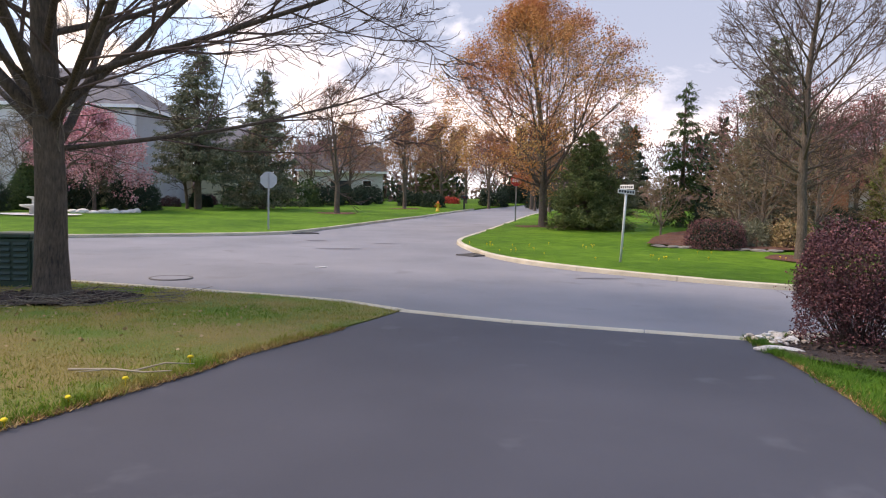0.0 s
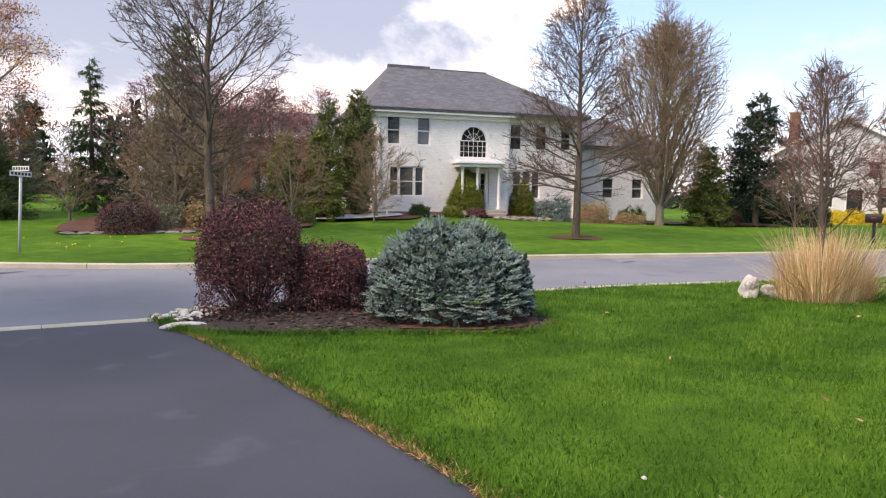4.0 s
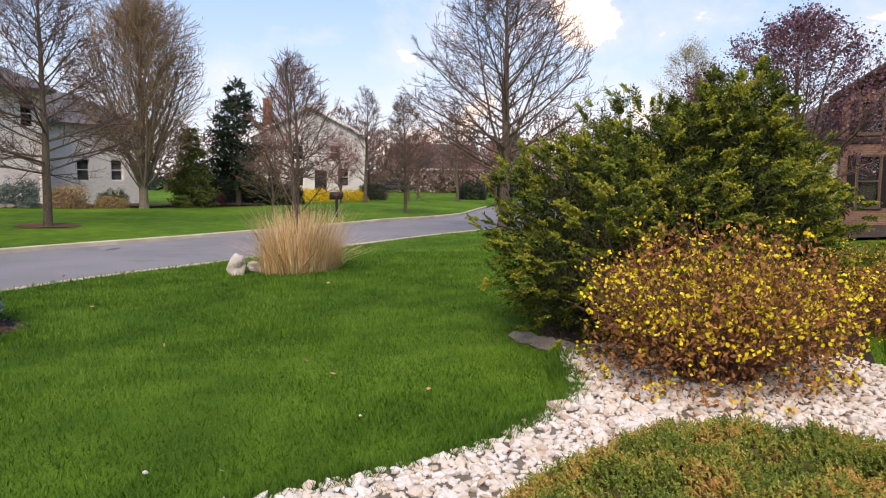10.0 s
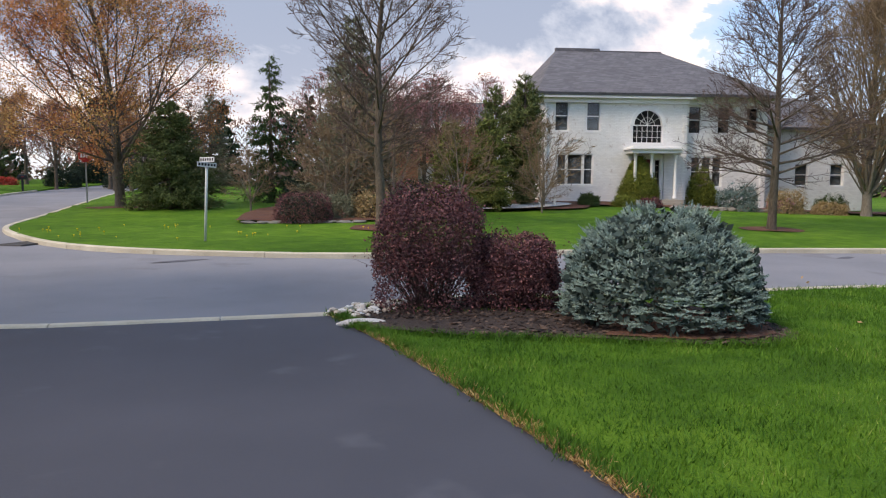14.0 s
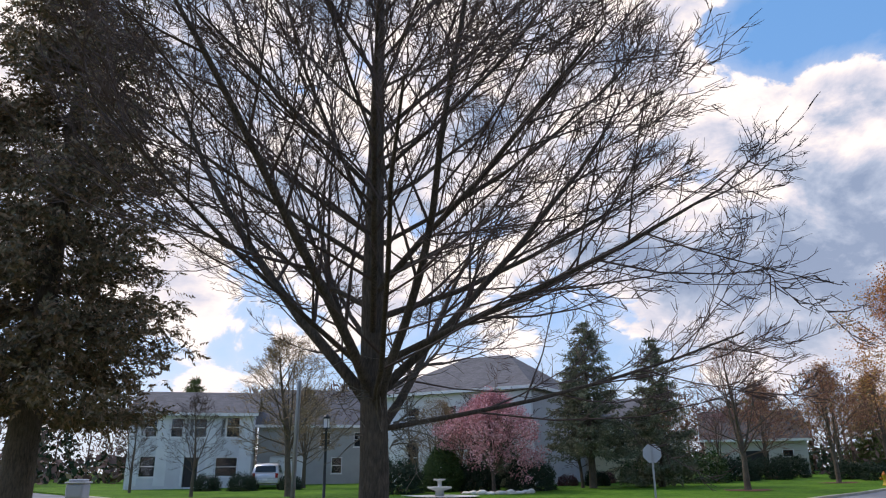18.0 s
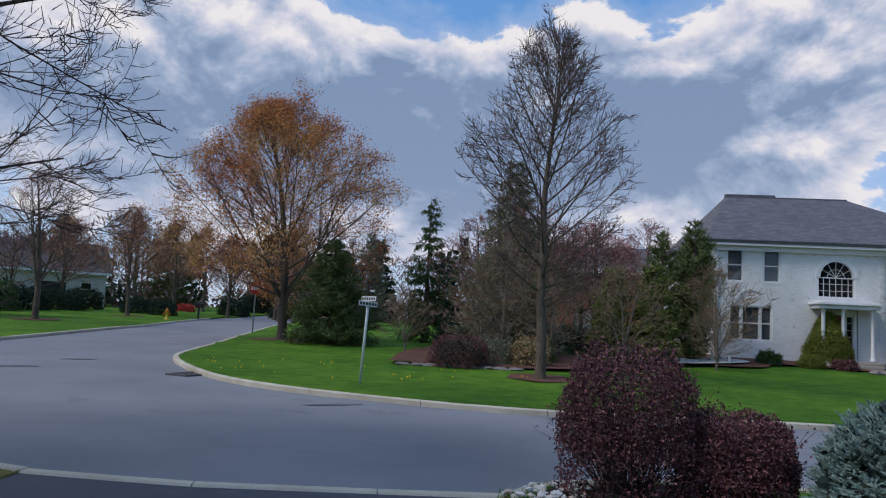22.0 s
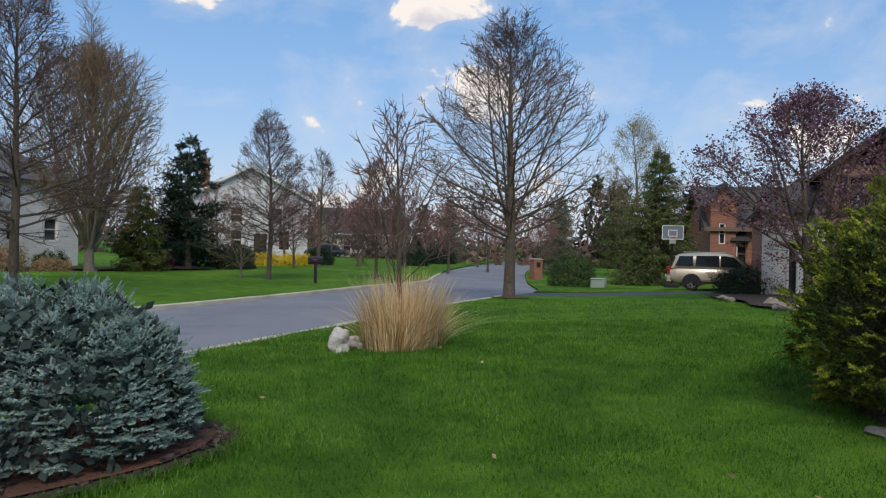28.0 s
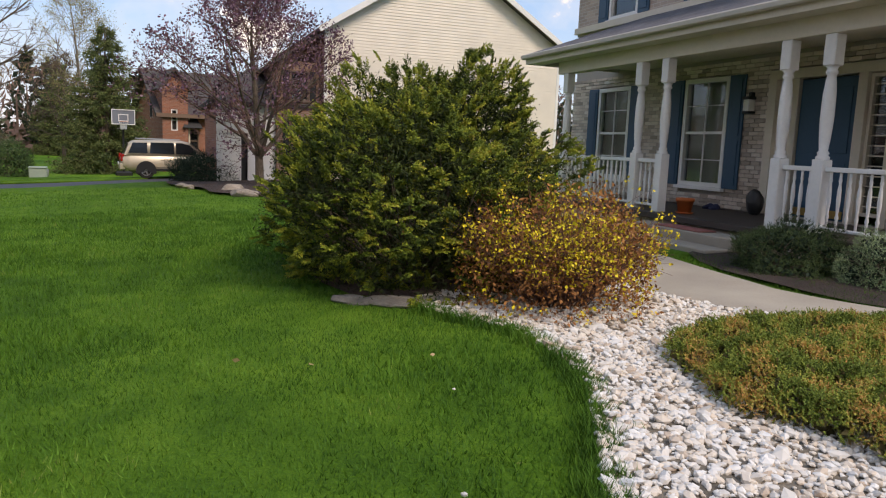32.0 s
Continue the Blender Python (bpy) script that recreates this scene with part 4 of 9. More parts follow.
# ---- kerbs, beds, gravel, grass and shrubs ----
def kerb_run(parent, line, length=2.4, width=0.16, top=0.015, low=0.16, gap=0.012, inset=0.0, limit=1e9):
    """Kerb stones end to end along a line, each with rounded upper edges."""
    pts = [Vector((p[0], p[1])) for p in line]
    run = [0.0]
    for a, b in zip(pts, pts[1:]):
        run.append(run[-1] + (b - a).length)

    def at(s):
        for i in range(len(pts) - 1):
            if run[i + 1] >= s:
                return pts[i].lerp(pts[i + 1], (s - run[i]) / max(1e-6, run[i + 1] - run[i]))
        return pts[-1]

    s = 0.0
    while s < run[-1] - 0.3 and s < limit:
        e = min(run[-1], s + length)
        v, f = [], []
        steps = max(1, int((e - s) / 0.6))
        for k in range(steps + 1):
            t = s + gap / 2 + (e - s - gap) * k / steps
            p, q, r = at(t), at(max(0, t - 0.05)), at(min(run[-1], t + 0.05))
            d = (r - q).normalized()
            n = Vector((-d.y, d.x))
            z = ground(p.x, p.y)
            for off, h in ((-width / 2, -low), (-width / 2, top - 0.02), (-width / 2 + 0.02, top), (width / 2 - 0.02, top), (width / 2, top - 0.02), (width / 2, -low)):
                o = p + n * off
                v.append((o.x, o.y, z + h))
        for k in range(steps):
            for j in range(6):
                a, b = 6 * k + j, 6 * k + (j + 1) % 6
                f.append((a, b, b + 6, a + 6))
        f.append(tuple(range(5, -1, -1)))
        f.append(tuple(range(6 * steps, 6 * steps + 6)))
        me = bpy.data.meshes.new("kerb_stone")
        me.from_pydata(v, [], f)
        me.materials.append(KERB)
        part("kerb_stone", me, parent)
        s = e


def cut(line, far):
    return [p for p in line if (Vector((p[0], p[1])) - Vector((3, 8))).length < far]


for nm, ln in (("kerb_near_west", cut(NEAR_W, 30)), ("kerb_near_east", cut(NEAR_E, 40)), ("kerb_far", cut(FAR_E, 48)), ("kerb_side", cut(SIDE_W, 50))):
    kerb_run(tagged(new(nm), "weathered pale concrete kerb along the street", "kerb", kind="structure"), ln)
kerb_run(tagged(new("kerb_driveway"), "low concrete kerb across the mouth of the driveway", "kerb", kind="structure"), MOUTH, 1.6, 0.14, 0.008, 0.2)

BED = glide([(5.45, 7.25), (5.15, 6.4), (5.6, 5.55), (6.2, 4.85), (6.75, 4.05), (7.35, 3.55), (8.0, 3.62), (8.5, 4.2), (8.8, 5.1), (8.4, 6.1), (7.4, 7.2), (6.3, 7.6), (5.45, 7.25)], 0.3)[:-1]
sheet("mulch_bed", BED, 0.03, MULCH, 0.25, 0.03, label="dark bark mulch bed beside the driveway", category="mulch bed")
REDBED = glide([(6.45, 4.72), (7.0, 4.0), (7.75, 3.72), (8.35, 4.3), (8.4, 5.2), (7.4, 5.4), (6.7, 4.5)], 0.3)[:-1]
sheet("needle_litter", REDBED, 0.045, REDMULCH, 0.25, 0.02, label="reddish needle litter under the spruce", category="mulch bed")
GRAVEL = glide([(3.15, 1.2), (3.45, 0.8), (3.62, 0.42), (3.85, 0.0), (4.05, -0.4), (4.42, -0.78), (4.8, -1.08), (5.3, -1.22), (6.0, -1.35), (6.2, -1.9), (5.6, -2.5), (5.5, -3.4), (4.75, -3.45), (3.6, -3.0), (2.0, -2.6), (1.7, -0.3), (2.3, 0.6), (2.8, 1.15), (3.15, 1.2)], 0.25)[:-1]
# base colour darkened so the gaps between pebbles read as shade
sheet("gravel_bed", GRAVEL, 0.02, blotched("gravel_base_gap_shade", (0.26, 0.22, 0.17), (0.10, 0.085, 0.065), 4.0, 60.0, 0.9, 0.6, 0.02), 0.3, 0.01, label="ground under the white stones, darkened as shade in their gaps", category="gravel bed")
WALK = glide([(8.0, -5.8), (7.1, -4.95), (6.05, -4.15), (5.3, -3.62), (4.3, -3.1), (3.5, -2.98), (1.3, -2.78)], 0.3) + glide([(1.25, -3.6), (3.3, -3.98), (4.0, -4.42), (4.95, -5.25), (5.9, -6.2), (6.4, -7.0)], 0.3)
sheet("front_walk", WALK, 0.035, CONCRETE, 0.5, label="curved tan concrete walk to the porch", category="walkway", skirt=0.12)
TREERING = [(-2.92 + 1.1 * math.cos(a) * (1 + 0.15 * math.sin(3 * a)), 10.75 + 0.8 * math.sin(a)) for a in np.linspace(0, math.tau, 28, endpoint=False)]
sheet("mulch_ring", TREERING, 0.02, MULCH, 0.25, 0.05, label="dark mulch ring round the street tree", category="mulch bed")
for x, y, r in ((23.7, 10.37, 0.95), (11.8, 32.6, 1.3), (14.1, 17.7, 0.9), (2.77, 45.4, 1.2), (8.7, 56.8, 1.2), (-10.4, 42.2, 2.1), (25.0, -4.2, 0.7)):
    rg = [(x + r * math.cos(a) * (1 + 0.08 * math.sin(5 * a)), y + r * math.sin(a)) for a in np.linspace(0, math.tau, 22, endpoint=False)]
    sheet("mulch_ring", rg, 0.02, REDMULCH, 0.4, 0.04, label="reddish mulch ring round a tree", category="mulch bed")
for nm, pts, mt, lb in (("front_bed", [(22.5, 22.6), (24.2, 20.4), (26.6, 19.6), (28.6, 20.2), (31.5, 18.2), (34.5, 16.0), (37.5, 13.2), (39.6, 9.6), (43.0, 6.8), (45.0, 9.5), (41.0, 14.0), (36.5, 19.5), (33.5, 22.5), (27.5, 26.0)], REDMULCH, "planted mulch bed along the front of the white house"),
                        ("corner_bed", [(11.6, 21.9), (13.2, 20.6), (15.6, 19.0), (17.6, 18.6), (19.8, 19.2), (21.5, 22), (20.5, 26.5), (17.0, 28.0), (14.0, 25.5)], REDMULCH, "mulch bed behind low stone edging"),
                        ("neighbour_bed", [(19.0, -9.0), (21.0, -10.2), (24.5, -11.4), (26.6, -13.5), (25.5, -17.5), (19, -17), (16.5, -10.6), (17.2, -9.0)], MULCH, "mulch bed before the next house"),
                        ("porch_bed", [(3.0, -4.05), (3.9, -4.5), (4.8, -5.45), (5.1, -6.5), (3.4, -6.3), (1.6, -5.2), (1.6, -3.9)], MULCH, "dark mulch bed before the porch"),
                        ("shrub_bed", [(6.0, -1.5), (6.8, -1.35), (7.9, -1.9), (8.9, -3.0), (9.2, -4.6), (8.0, -5.4), (7.15, -4.85), (6.1, -4.0), (5.3, -3.5), (5.0, -2.8), (5.4, -1.8)], MULCH, "mulch bed under the big juniper")):
    sheet(nm, glide(pts + pts[:1], 0.5)[:-1], 0.08 if nm not in ("porch_bed", "shrub_bed") else 0.03, mt, 0.7, 0.03, label=lb, category="mulch bed")
sheet("white_gravel_patch", glide([(21.6, 21.0), (23.0, 20.4), (25.4, 20.3), (27.2, 20.6), (27.4, 21.6), (25.6, 22.2), (23.4, 22.0), (21.6, 21.0)], 0.4)[:-1], 0.16, blotched("white_stone_chips", (0.75, 0.72, 0.68), (0.5, 0.47, 0.43), 5.0, 25.0, 0.9, 0.8, 0.03), 0.5, label="patch of white stone chips before the evergreens", category="gravel bed")
sheet("white_gravel_patch", glide([(-14.0, 37.2), (-12.0, 35.9), (-10.1, 36.4), (-9.9, 37.6), (-12, 38.4), (-14.0, 37.2)], 0.4)[:-1], 0.06, MATS["white_stone_chips"], 0.5, label="patch of white stones round the garden fountain", category="gravel bed")


def mask_in(x, y, poly):
    px, py = np.array([p[0] for p in poly]), np.array([p[1] for p in poly])
    hit = np.zeros(len(x), bool)
    for i in range(len(px)):
        j = (i + 1) % len(px)
        c = (py[i] > y) != (py[j] > y)
        with np.errstate(divide="ignore", invalid="ignore"):
            hit ^= c & (x < (px[j] - px[i]) * (y - py[i]) / (py[j] - py[i]) + px[i])
    return hit


def np_ground(x, y):
    d = -((x - 10.4) * 0.61 + (y - 5.1) * 0.79)
    n = np.maximum(0.0, y - 13)
    z = 0.02 * np.clip(d, 0, 14) - 0.01 * np.clip(x - 6, 0, 34) + 0.018 * n * n / (n + 6) * np.clip(1.6 - n / 160, 0, 1)
    z += np.where(x > 8, 0.03 * np.clip(-d - 6.5, 0, 8) * np.clip((x - 8) / 8, 0, 1), 0)
    z = z - 0.012 * np.clip(x - 18, 0, 25) * np.clip(-y / 8, 0, 1)
    return z + 0.45 * np.exp(-((x - 33) / 9) ** 2 - ((y - 25) / 9) ** 2)


GRASSBLADE = islands("grass_blades", [(0.0, (0.026, 0.086, 0.006)), (0.55, (0.056, 0.152, 0.009)), (0.9, (0.100, 0.225, 0.018)), (1.0, (0.21, 0.26, 0.06))], 0.75, coarse=(1.1, 0.42))
DRYBLADE = islands("dry_grass_blades", [(0.0, (0.095, 0.205, 0.015)), (0.36, (0.18, 0.24, 0.018)), (0.65, (0.31, 0.25, 0.055)), (1.0, (0.43, 0.32, 0.10))], 0.8, coarse=(0.9, 0.62))
STRAW = islands("straw_blades", [(0.0, (0.44, 0.26, 0.12)), (0.6, (0.76, 0.54, 0.29)), (1.0, (0.86, 0.72, 0.48))], 0.8)


def blades(name, n, box, poly, holes, centre, fall, height, width, mat, seed, label, lift=0.0):
    rng = np.random.default_rng(seed)
    x, y = rng.uniform(box[0], box[2], n), rng.uniform(box[1], box[3], n)
    d = np.hypot(x - centre[0], y - centre[1])
    keep = rng.random(n) < np.minimum(1.0, (fall / np.maximum(d, 0.1)) ** 1.6)
    keep &= mask_in(x, y, poly)
    for h in holes:
        keep &= ~mask_in(x, y, h)
    x, y, d = x[keep], y[keep], d[keep]
    z = np_ground(x, y) + lift
    k = len(x)
    big = np.maximum(1.0, d / fall) ** 0.55
    a, lean = rng.uniform(0, math.tau, k), rng.uniform(0.1, 0.9, k)
    h, w = height * rng.uniform(0.5, 1.3, k) * np.minimum(big, 1.5), width * rng.uniform(0.7, 1.3, k) * big
    b = rng.uniform(0, math.tau, k)
    base = np.stack([x, y, z - 0.01], 1)
    side = np.stack([np.cos(a) * w, np.sin(a) * w, 0 * w], 1)
    tip = base + np.stack([np.cos(b) * h * lean, np.sin(b) * h * lean, h], 1)
    v = np.stack([base - side, base + side, tip], 1).reshape(-1, 3)
    return tagged(new(name, np_mesh(name, v, [np.arange(len(v)).reshape(-1, 3)], mat)), label, "grass", kind="stuff")


EAST = [(p[0], p[1]) for p in NEAR_E] + [(26.2, -5.5), (26.6, -9)] + [(10, -12), (2.8, -6)] + [(p[0], p[1]) for p in DRIVE_E[::-1] if p[1] > -5]
WEST = [(p[0], p[1]) for p in NEAR_W if p[0] > -25] + [(p[0], p[1]) for p in DRIVE_W[::-1] if p[1] > -3] + [(-25, -3)]
SHRUBBED = glide([(6.0, -1.5), (6.8, -1.35), (7.9, -1.9), (8.9, -3.0), (9.2, -4.6), (7.8, -5.6), (5.6, -3.6), (5.3, -2.6), (5.7, -1.7), (6.0, -1.5)], 0.5)[:-1]
HOLES = [[(p[0], p[1]) for p in q] for q in (BED, GRAVEL, WALK, SHRUBBED)]
blades("lawn_grass", 520000, (2.6, -6, 16, 8), EAST, HOLES, (3.4, 1.6), 4.2, 0.042, 0.0045, GRASSBLADE, 1, "short dense green lawn grass")
blades("lawn_grass", 90000, (10, -10, 24, 6), EAST, HOLES, (3.4, 1.6), 11.0, 0.045, 0.006, GRASSBLADE, 2, "short dense green lawn grass")
blades("patchy_grass", 260000, (-9, 2, 2, 16), WEST, [TREERING], (0, 5.0), 5.0, 0.034, 0.0045, DRYBLADE, 3, "short half-dry straw-coloured grass")
# straw along the edges of the driveway
for ln, sd in ((DRIVE_E, 1), (DRIVE_W, -1)):
    rng = np.random.default_rng(7 + sd)
    pp = np.array([(p[0], p[1]) for p in ln if -3 < p[1] < 8.5])
    i = rng.integers(0, len(pp) - 1, 9000)
    q = pp[i] + (pp[i + 1] - pp[i]) * rng.random((9000, 1))
    q[:, 0] += sd * np.abs(rng.normal(0, 0.06, 9000)) - sd * 0.075
    q[:, 1] += rng.normal(0, 0.02, 9000)
    z = np_ground(q[:, 0], q[:, 1])
    a, b = rng.uniform(0, math.tau, 9000), rng.uniform(0, math.tau, 9000)
    base = np.stack([q[:, 0], q[:, 1], z - 0.01], 1)
    side = np.stack([np.cos(a), np.sin(a), 0 * a], 1) * 0.0055
    hh = rng.uniform(0.012, 0.045, 9000)
    tip = base + np.stack([np.cos(b) * 0.05, np.sin(b) * 0.05, hh], 1)
    v = np.stack([base - side, base + side, tip], 1).reshape(-1, 3)
    tagged(new("straw_fringe", np_mesh("straw_fringe", v, [np.arange(len(v)).reshape(-1, 3)], islands("dead_edge_grass", [(0.0, (0.16, 0.08, 0.03)), (0.6, (0.38, 0.22, 0.08)), (1.0, (0.55, 0.40, 0.18))], 0.9))), "dry brown fringe of dead grass along the asphalt", "grass", kind="stuff")


# ragged tufts where the lawn meets gravel and mulch
def tufts(line, n, seed, mat, label, jitter=0.06, tall=0.085):
    rng = np.random.default_rng(seed)
    pp = np.array([(p[0], p[1]) for p in line])
    c = rng.integers(0, len(pp) - 1, n // 9)
    ctr = pp[c] + (pp[c + 1] - pp[c]) * rng.random((len(c), 1)) + rng.normal(0, jitter, (len(c), 2))
    q = np.repeat(ctr, 9, 0) + rng.normal(0, 0.022, (len(ctr) * 9, 2))
    m = len(q)
    a, b = rng.uniform(0, math.tau, m), rng.uniform(0, math.tau, m)
    base = np.stack([q[:, 0], q[:, 1], np_ground(q[:, 0], q[:, 1]) + 0.005], 1)
    side = np.stack([np.cos(a), np.sin(a), 0 * a], 1) * 0.0035
    hh = tall * rng.uniform(0.4, 1.1, m)
    tip = base + np.stack([np.cos(b) * hh * 0.6, np.sin(b) * hh * 0.6, hh], 1)
    v = np.stack([base - side, base + side, tip], 1).reshape(-1, 3)
    tagged(new("edge_tufts", np_mesh("edge_tufts", v, [np.arange(len(v)).reshape(-1, 3)], mat)), label, "grass", kind="stuff")


tufts([p for p in GRAVEL if p[0] > 3.1 and p[1] > -1.4], 9000, 21, GRASSBLADE, "ragged grass tufts overhanging the white pebbles", 0.05)
tufts([p for p in BED if p[0] + p[1] < 13.4], 9000, 22, GRASSBLADE, "ragged grass tufts along the mulch bed", 0.04, 0.07)
tufts([p for p in DRIVE_E if -1 < p[1] < 8], 7000, 23, GRASSBLADE, "ragged grass tufts along the driveway edge", 0.05, 0.06)
tufts([(p[0] - 0.03, p[1]) for p in DRIVE_W if 1 < p[1] < 9], 7000, 24, DRYBLADE, "ragged dry tufts along the driveway edge", 0.05, 0.06)


def pebbles(name, n, poly, holes, size, mat, seed, label, box, lift=0.02, squash=0.62):
    """A spread of small rounded stones, each an uneven eight-to-twenty-sided lump."""
    rng = np.random.default_rng(seed)
    x, y = rng.uniform(box[0], box[2], n), rng.uniform(box[1], box[3], n)
    keep = mask_in(x, y, poly)
    for h in holes:
        keep &= ~mask_in(x, y, h)
    x, y = x[keep], y[keep]
    k = len(x)
    bm = bmesh.new()
    bmesh.ops.create_icosphere(bm, subdivisions=1, radius=1)
    sv = np.array([v.co[:] for v in bm.verts])
    sf = np.array([[v.index for v in f.verts] for f in bm.faces])
    bm.free()
    s = size * rng.lognormal(0, 0.32, (k, 1, 1))
    ax = np.stack([rng.uniform(0.8, 1.35, k), rng.uniform(0.7, 1.0, k), squash * rng.uniform(0.75, 1.2, k)], 1)[:, None]
    v = sv[None] * (1 + 0.16 * rng.normal(size=(k, len(sv), 1))) * ax
    a = rng.uniform(0, math.tau, k)
    c, sn = np.cos(a)[:, None], np.sin(a)[:, None]
    tilt = rng.normal(0, 0.25, (k, 1))
    vx, vy, vz = v[..., 0], v[..., 1], v[..., 2]
    vz = vz + tilt * vx
    r = np.stack([vx * c - vy * sn, vx * sn + vy * c, vz], 2) * s
    r += np.stack([x, y, np_ground(x, y) + lift + s[:, 0, 0] * squash * rng.uniform(0.1, 0.9, k)], 1)[:, None]
    f = sf[None] + (np.arange(k) * len(sv))[:, None, None]
    return tagged(new(name, np_mesh(name, r.reshape(-1, 3), [f.reshape(-1, 3)], mat, False)), label, "stones", kind="stuff")


WHITESTONE = islands("white_marble_pebbles", [(0.0, (0.46, 0.36, 0.28)), (0.2, (0.66, 0.58, 0.49)), (0.5, (0.64, 0.60, 0.55)), (1.0, (0.73, 0.72, 0.70))], 0.65)
pebbles("white_pebbles", 28000, [(p[0], p[1]) for p in GRAVEL], [[(p[0], p[1]) for p in WALK]], 0.0195, WHITESTONE, 4, "rounded white marble pebbles in a curved bed", (1.7, -3.6, 6.4, 1.3))
pebbles("white_pebbles", 260, [(5.4, 7.55), (5.35, 7.05), (5.75, 6.9), (6.5, 7.5), (6.1, 7.75)], [], 0.035, WHITESTONE, 5, "white pebbles at the corner of the kerb", (5.2, 6.6, 6.6, 7.9))
pebbles("scattered_pebbles", 14, [(3.0, 1.6), (4.6, -0.3), (5.4, -0.7), (5.0, 0.3), (3.9, 1.6)], [[(p[0], p[1]) for p in GRAVEL]], 0.015, WHITESTONE, 6, "stray pebbles in the grass beside the bed", (3, -1, 5.5, 1.8), lift=0.03)
CHIPS = islands("bark_chips", [(0.0, (0.018, 0.012, 0.011)), (0.6, (0.06, 0.038, 0.03)), (1.0, (0.15, 0.10, 0.075))], 0.9)
pebbles("bark_chips", 5200, [(p[0], p[1]) for p in BED], [], 0.020, CHIPS, 8, "loose dark bark chips", (5, 3.4, 10, 7.8), lift=0.03, squash=0.35)
pebbles("bark_chips", 3200, TREERING, [], 0.022, CHIPS, 9, "loose dark bark chips round the trunk", (-4.3, 9.5, -1.5, 11.7), lift=0.02, squash=0.35)


def boulder(name, x, y, sx, sy, sz, mat, label, category, seed, rz=0, tilt=0, z=None, rough=0.22, subdiv=3):
    bm = bmesh.new()
    bmesh.ops.create_icosphere(bm, subdivisions=subdiv, radius=1)
    for v in bm.verts:
        p = v.co * 1.3 + Vector((seed, 0, 0))
        v.co *= 1 + rough * noise.noise(p * 0.9) * 2 + rough * 0.5 * noise.noise(p * 2.7)
        v.co = Vector((v.co.x * sx, v.co.y * sy, v.co.z * sz))
    me = bpy.data.meshes.new(name)
    bm.to_mesh(me)
    bm.free()
    me.materials.append(mat)
    ob = new(name, me)
    ob.matrix_world = pose(x, y, (ground(x, y) if z is None else z) + sz * 0.55, tilt, 0, rz)
    return tagged(ob, label, category)


WHITEROCK = blotched("white_quartz", (0.80, 0.76, 0.72), (0.52, 0.47, 0.43), 3.0, 22.0, 0.7, 0.8, 0.04)
GREYROCK = blotched("grey_brown_stone", (0.36, 0.31, 0.26), (0.17, 0.145, 0.12), 2.5, 20.0, 0.85, 0.8, 0.03)
SLATE = blotched("layered_slate", (0.27, 0.25, 0.22), (0.13, 0.12, 0.105), 3.0, 26.0, 0.85, 0.9, 0.03)
boulder("white_rock", 12.45, 2.45, 0.2, 0.13, 0.23, WHITEROCK, "jagged white quartz rock before the tall dry grass", "rock", 3.0, 30, 14)
boulder("white_rock", 12.72, 2.2, 0.13, 0.11, 0.12, WHITEROCK, "smaller white quartz rock beside the dry grass", "rock", 9.0, 80, -10)
for x, y, sx, sy, sz, r in ((6.22, -1.36, 0.36, 0.15, 0.045, 24), (6.62, -1.18, 0.2, 0.12, 0.04, 6), (6.02, -1.6, 0.22, 0.13, 0.04, 50)):
    boulder("edging_stone", x, y, sx, sy, sz, SLATE, "flat layered grey edging stone in the grass", "stone", x * 3, r, 0, None, 0.14, 3)
for x, y, sx, sy, sz, r in ((17.5, -8.95, 0.36, 0.2, 0.13, 20), (19.3, -10.0, 0.34, 0.2, 0.16, 70), (22.5, -10.6, 0.24, 0.18, 0.10, 0), (21.8, -10.35, 0.18, 0.14, 0.09, 40)):
    boulder("bed_boulder", x, y, sx, sy, sz, GREYROCK, "weathered tan boulder at the edge of the bed", "rock", x, r)
boulder("kerb_log", 5.28, 6.72, 0.24, 0.06, 0.045, WHITEROCK, "broken piece of pale kerb beside the driveway", "stone", 2.2, -32, 0, None, 0.08)
for k in range(9):
    x, y = 11.9 + 0.33 * k, 21.55 - 0.27 * k
    boulder("edging_stone", x, y, 0.24, 0.14, 0.055, SLATE, "low flat grey stone of the dry-laid bed edging", "stone", k * 2.7, -35 + 8 * math.sin(k * 2))
for k in range(12):
    x, y = 31.0 + 0.36 * k, 17.7 - 0.27 * k
    boulder("edging_stone", x, y, 0.26, 0.18, 0.12, GREYROCK, "low grey stone of the garden wall", "stone", 40 + k * 2.1, -35 + 8 * math.sin(k))

# --- shrubs ---
def dome_points(rng, n, rx, ry, h, low=0.0, lumps=0.12, freq=2.2, seed=0.0, fill=0.12, flat=0.5, lift=0.0):
    """Points just inside a lumpy dome, with outward directions."""
    u = rng.uniform(low, 1, n)
    th = rng.uniform(0, math.tau, n)
    ct = u
    st = np.sqrt(np.maximum(0, 1 - ct ** 2)) ** flat
    d = np.stack([np.cos(th) * st, np.sin(th) * st, ct], 1)
    r = 1 + np.array([lumps * noise.noise(Vector((*(q * freq),)) + Vector((seed, 0, 0))) * 2 for q in d]) - np.abs(rng.normal(0, fill, n))
    p = d * r[:, None] * np.array([rx, ry, h * (1 - lift)]) + np.array([0, 0, h * lift])
    p[:, 2] = np.maximum(p[:, 2], 0.02)
    nrm = d / np.array([rx, ry, h])
    return p, nrm / np.linalg.norm(nrm, axis=1, keepdims=True)


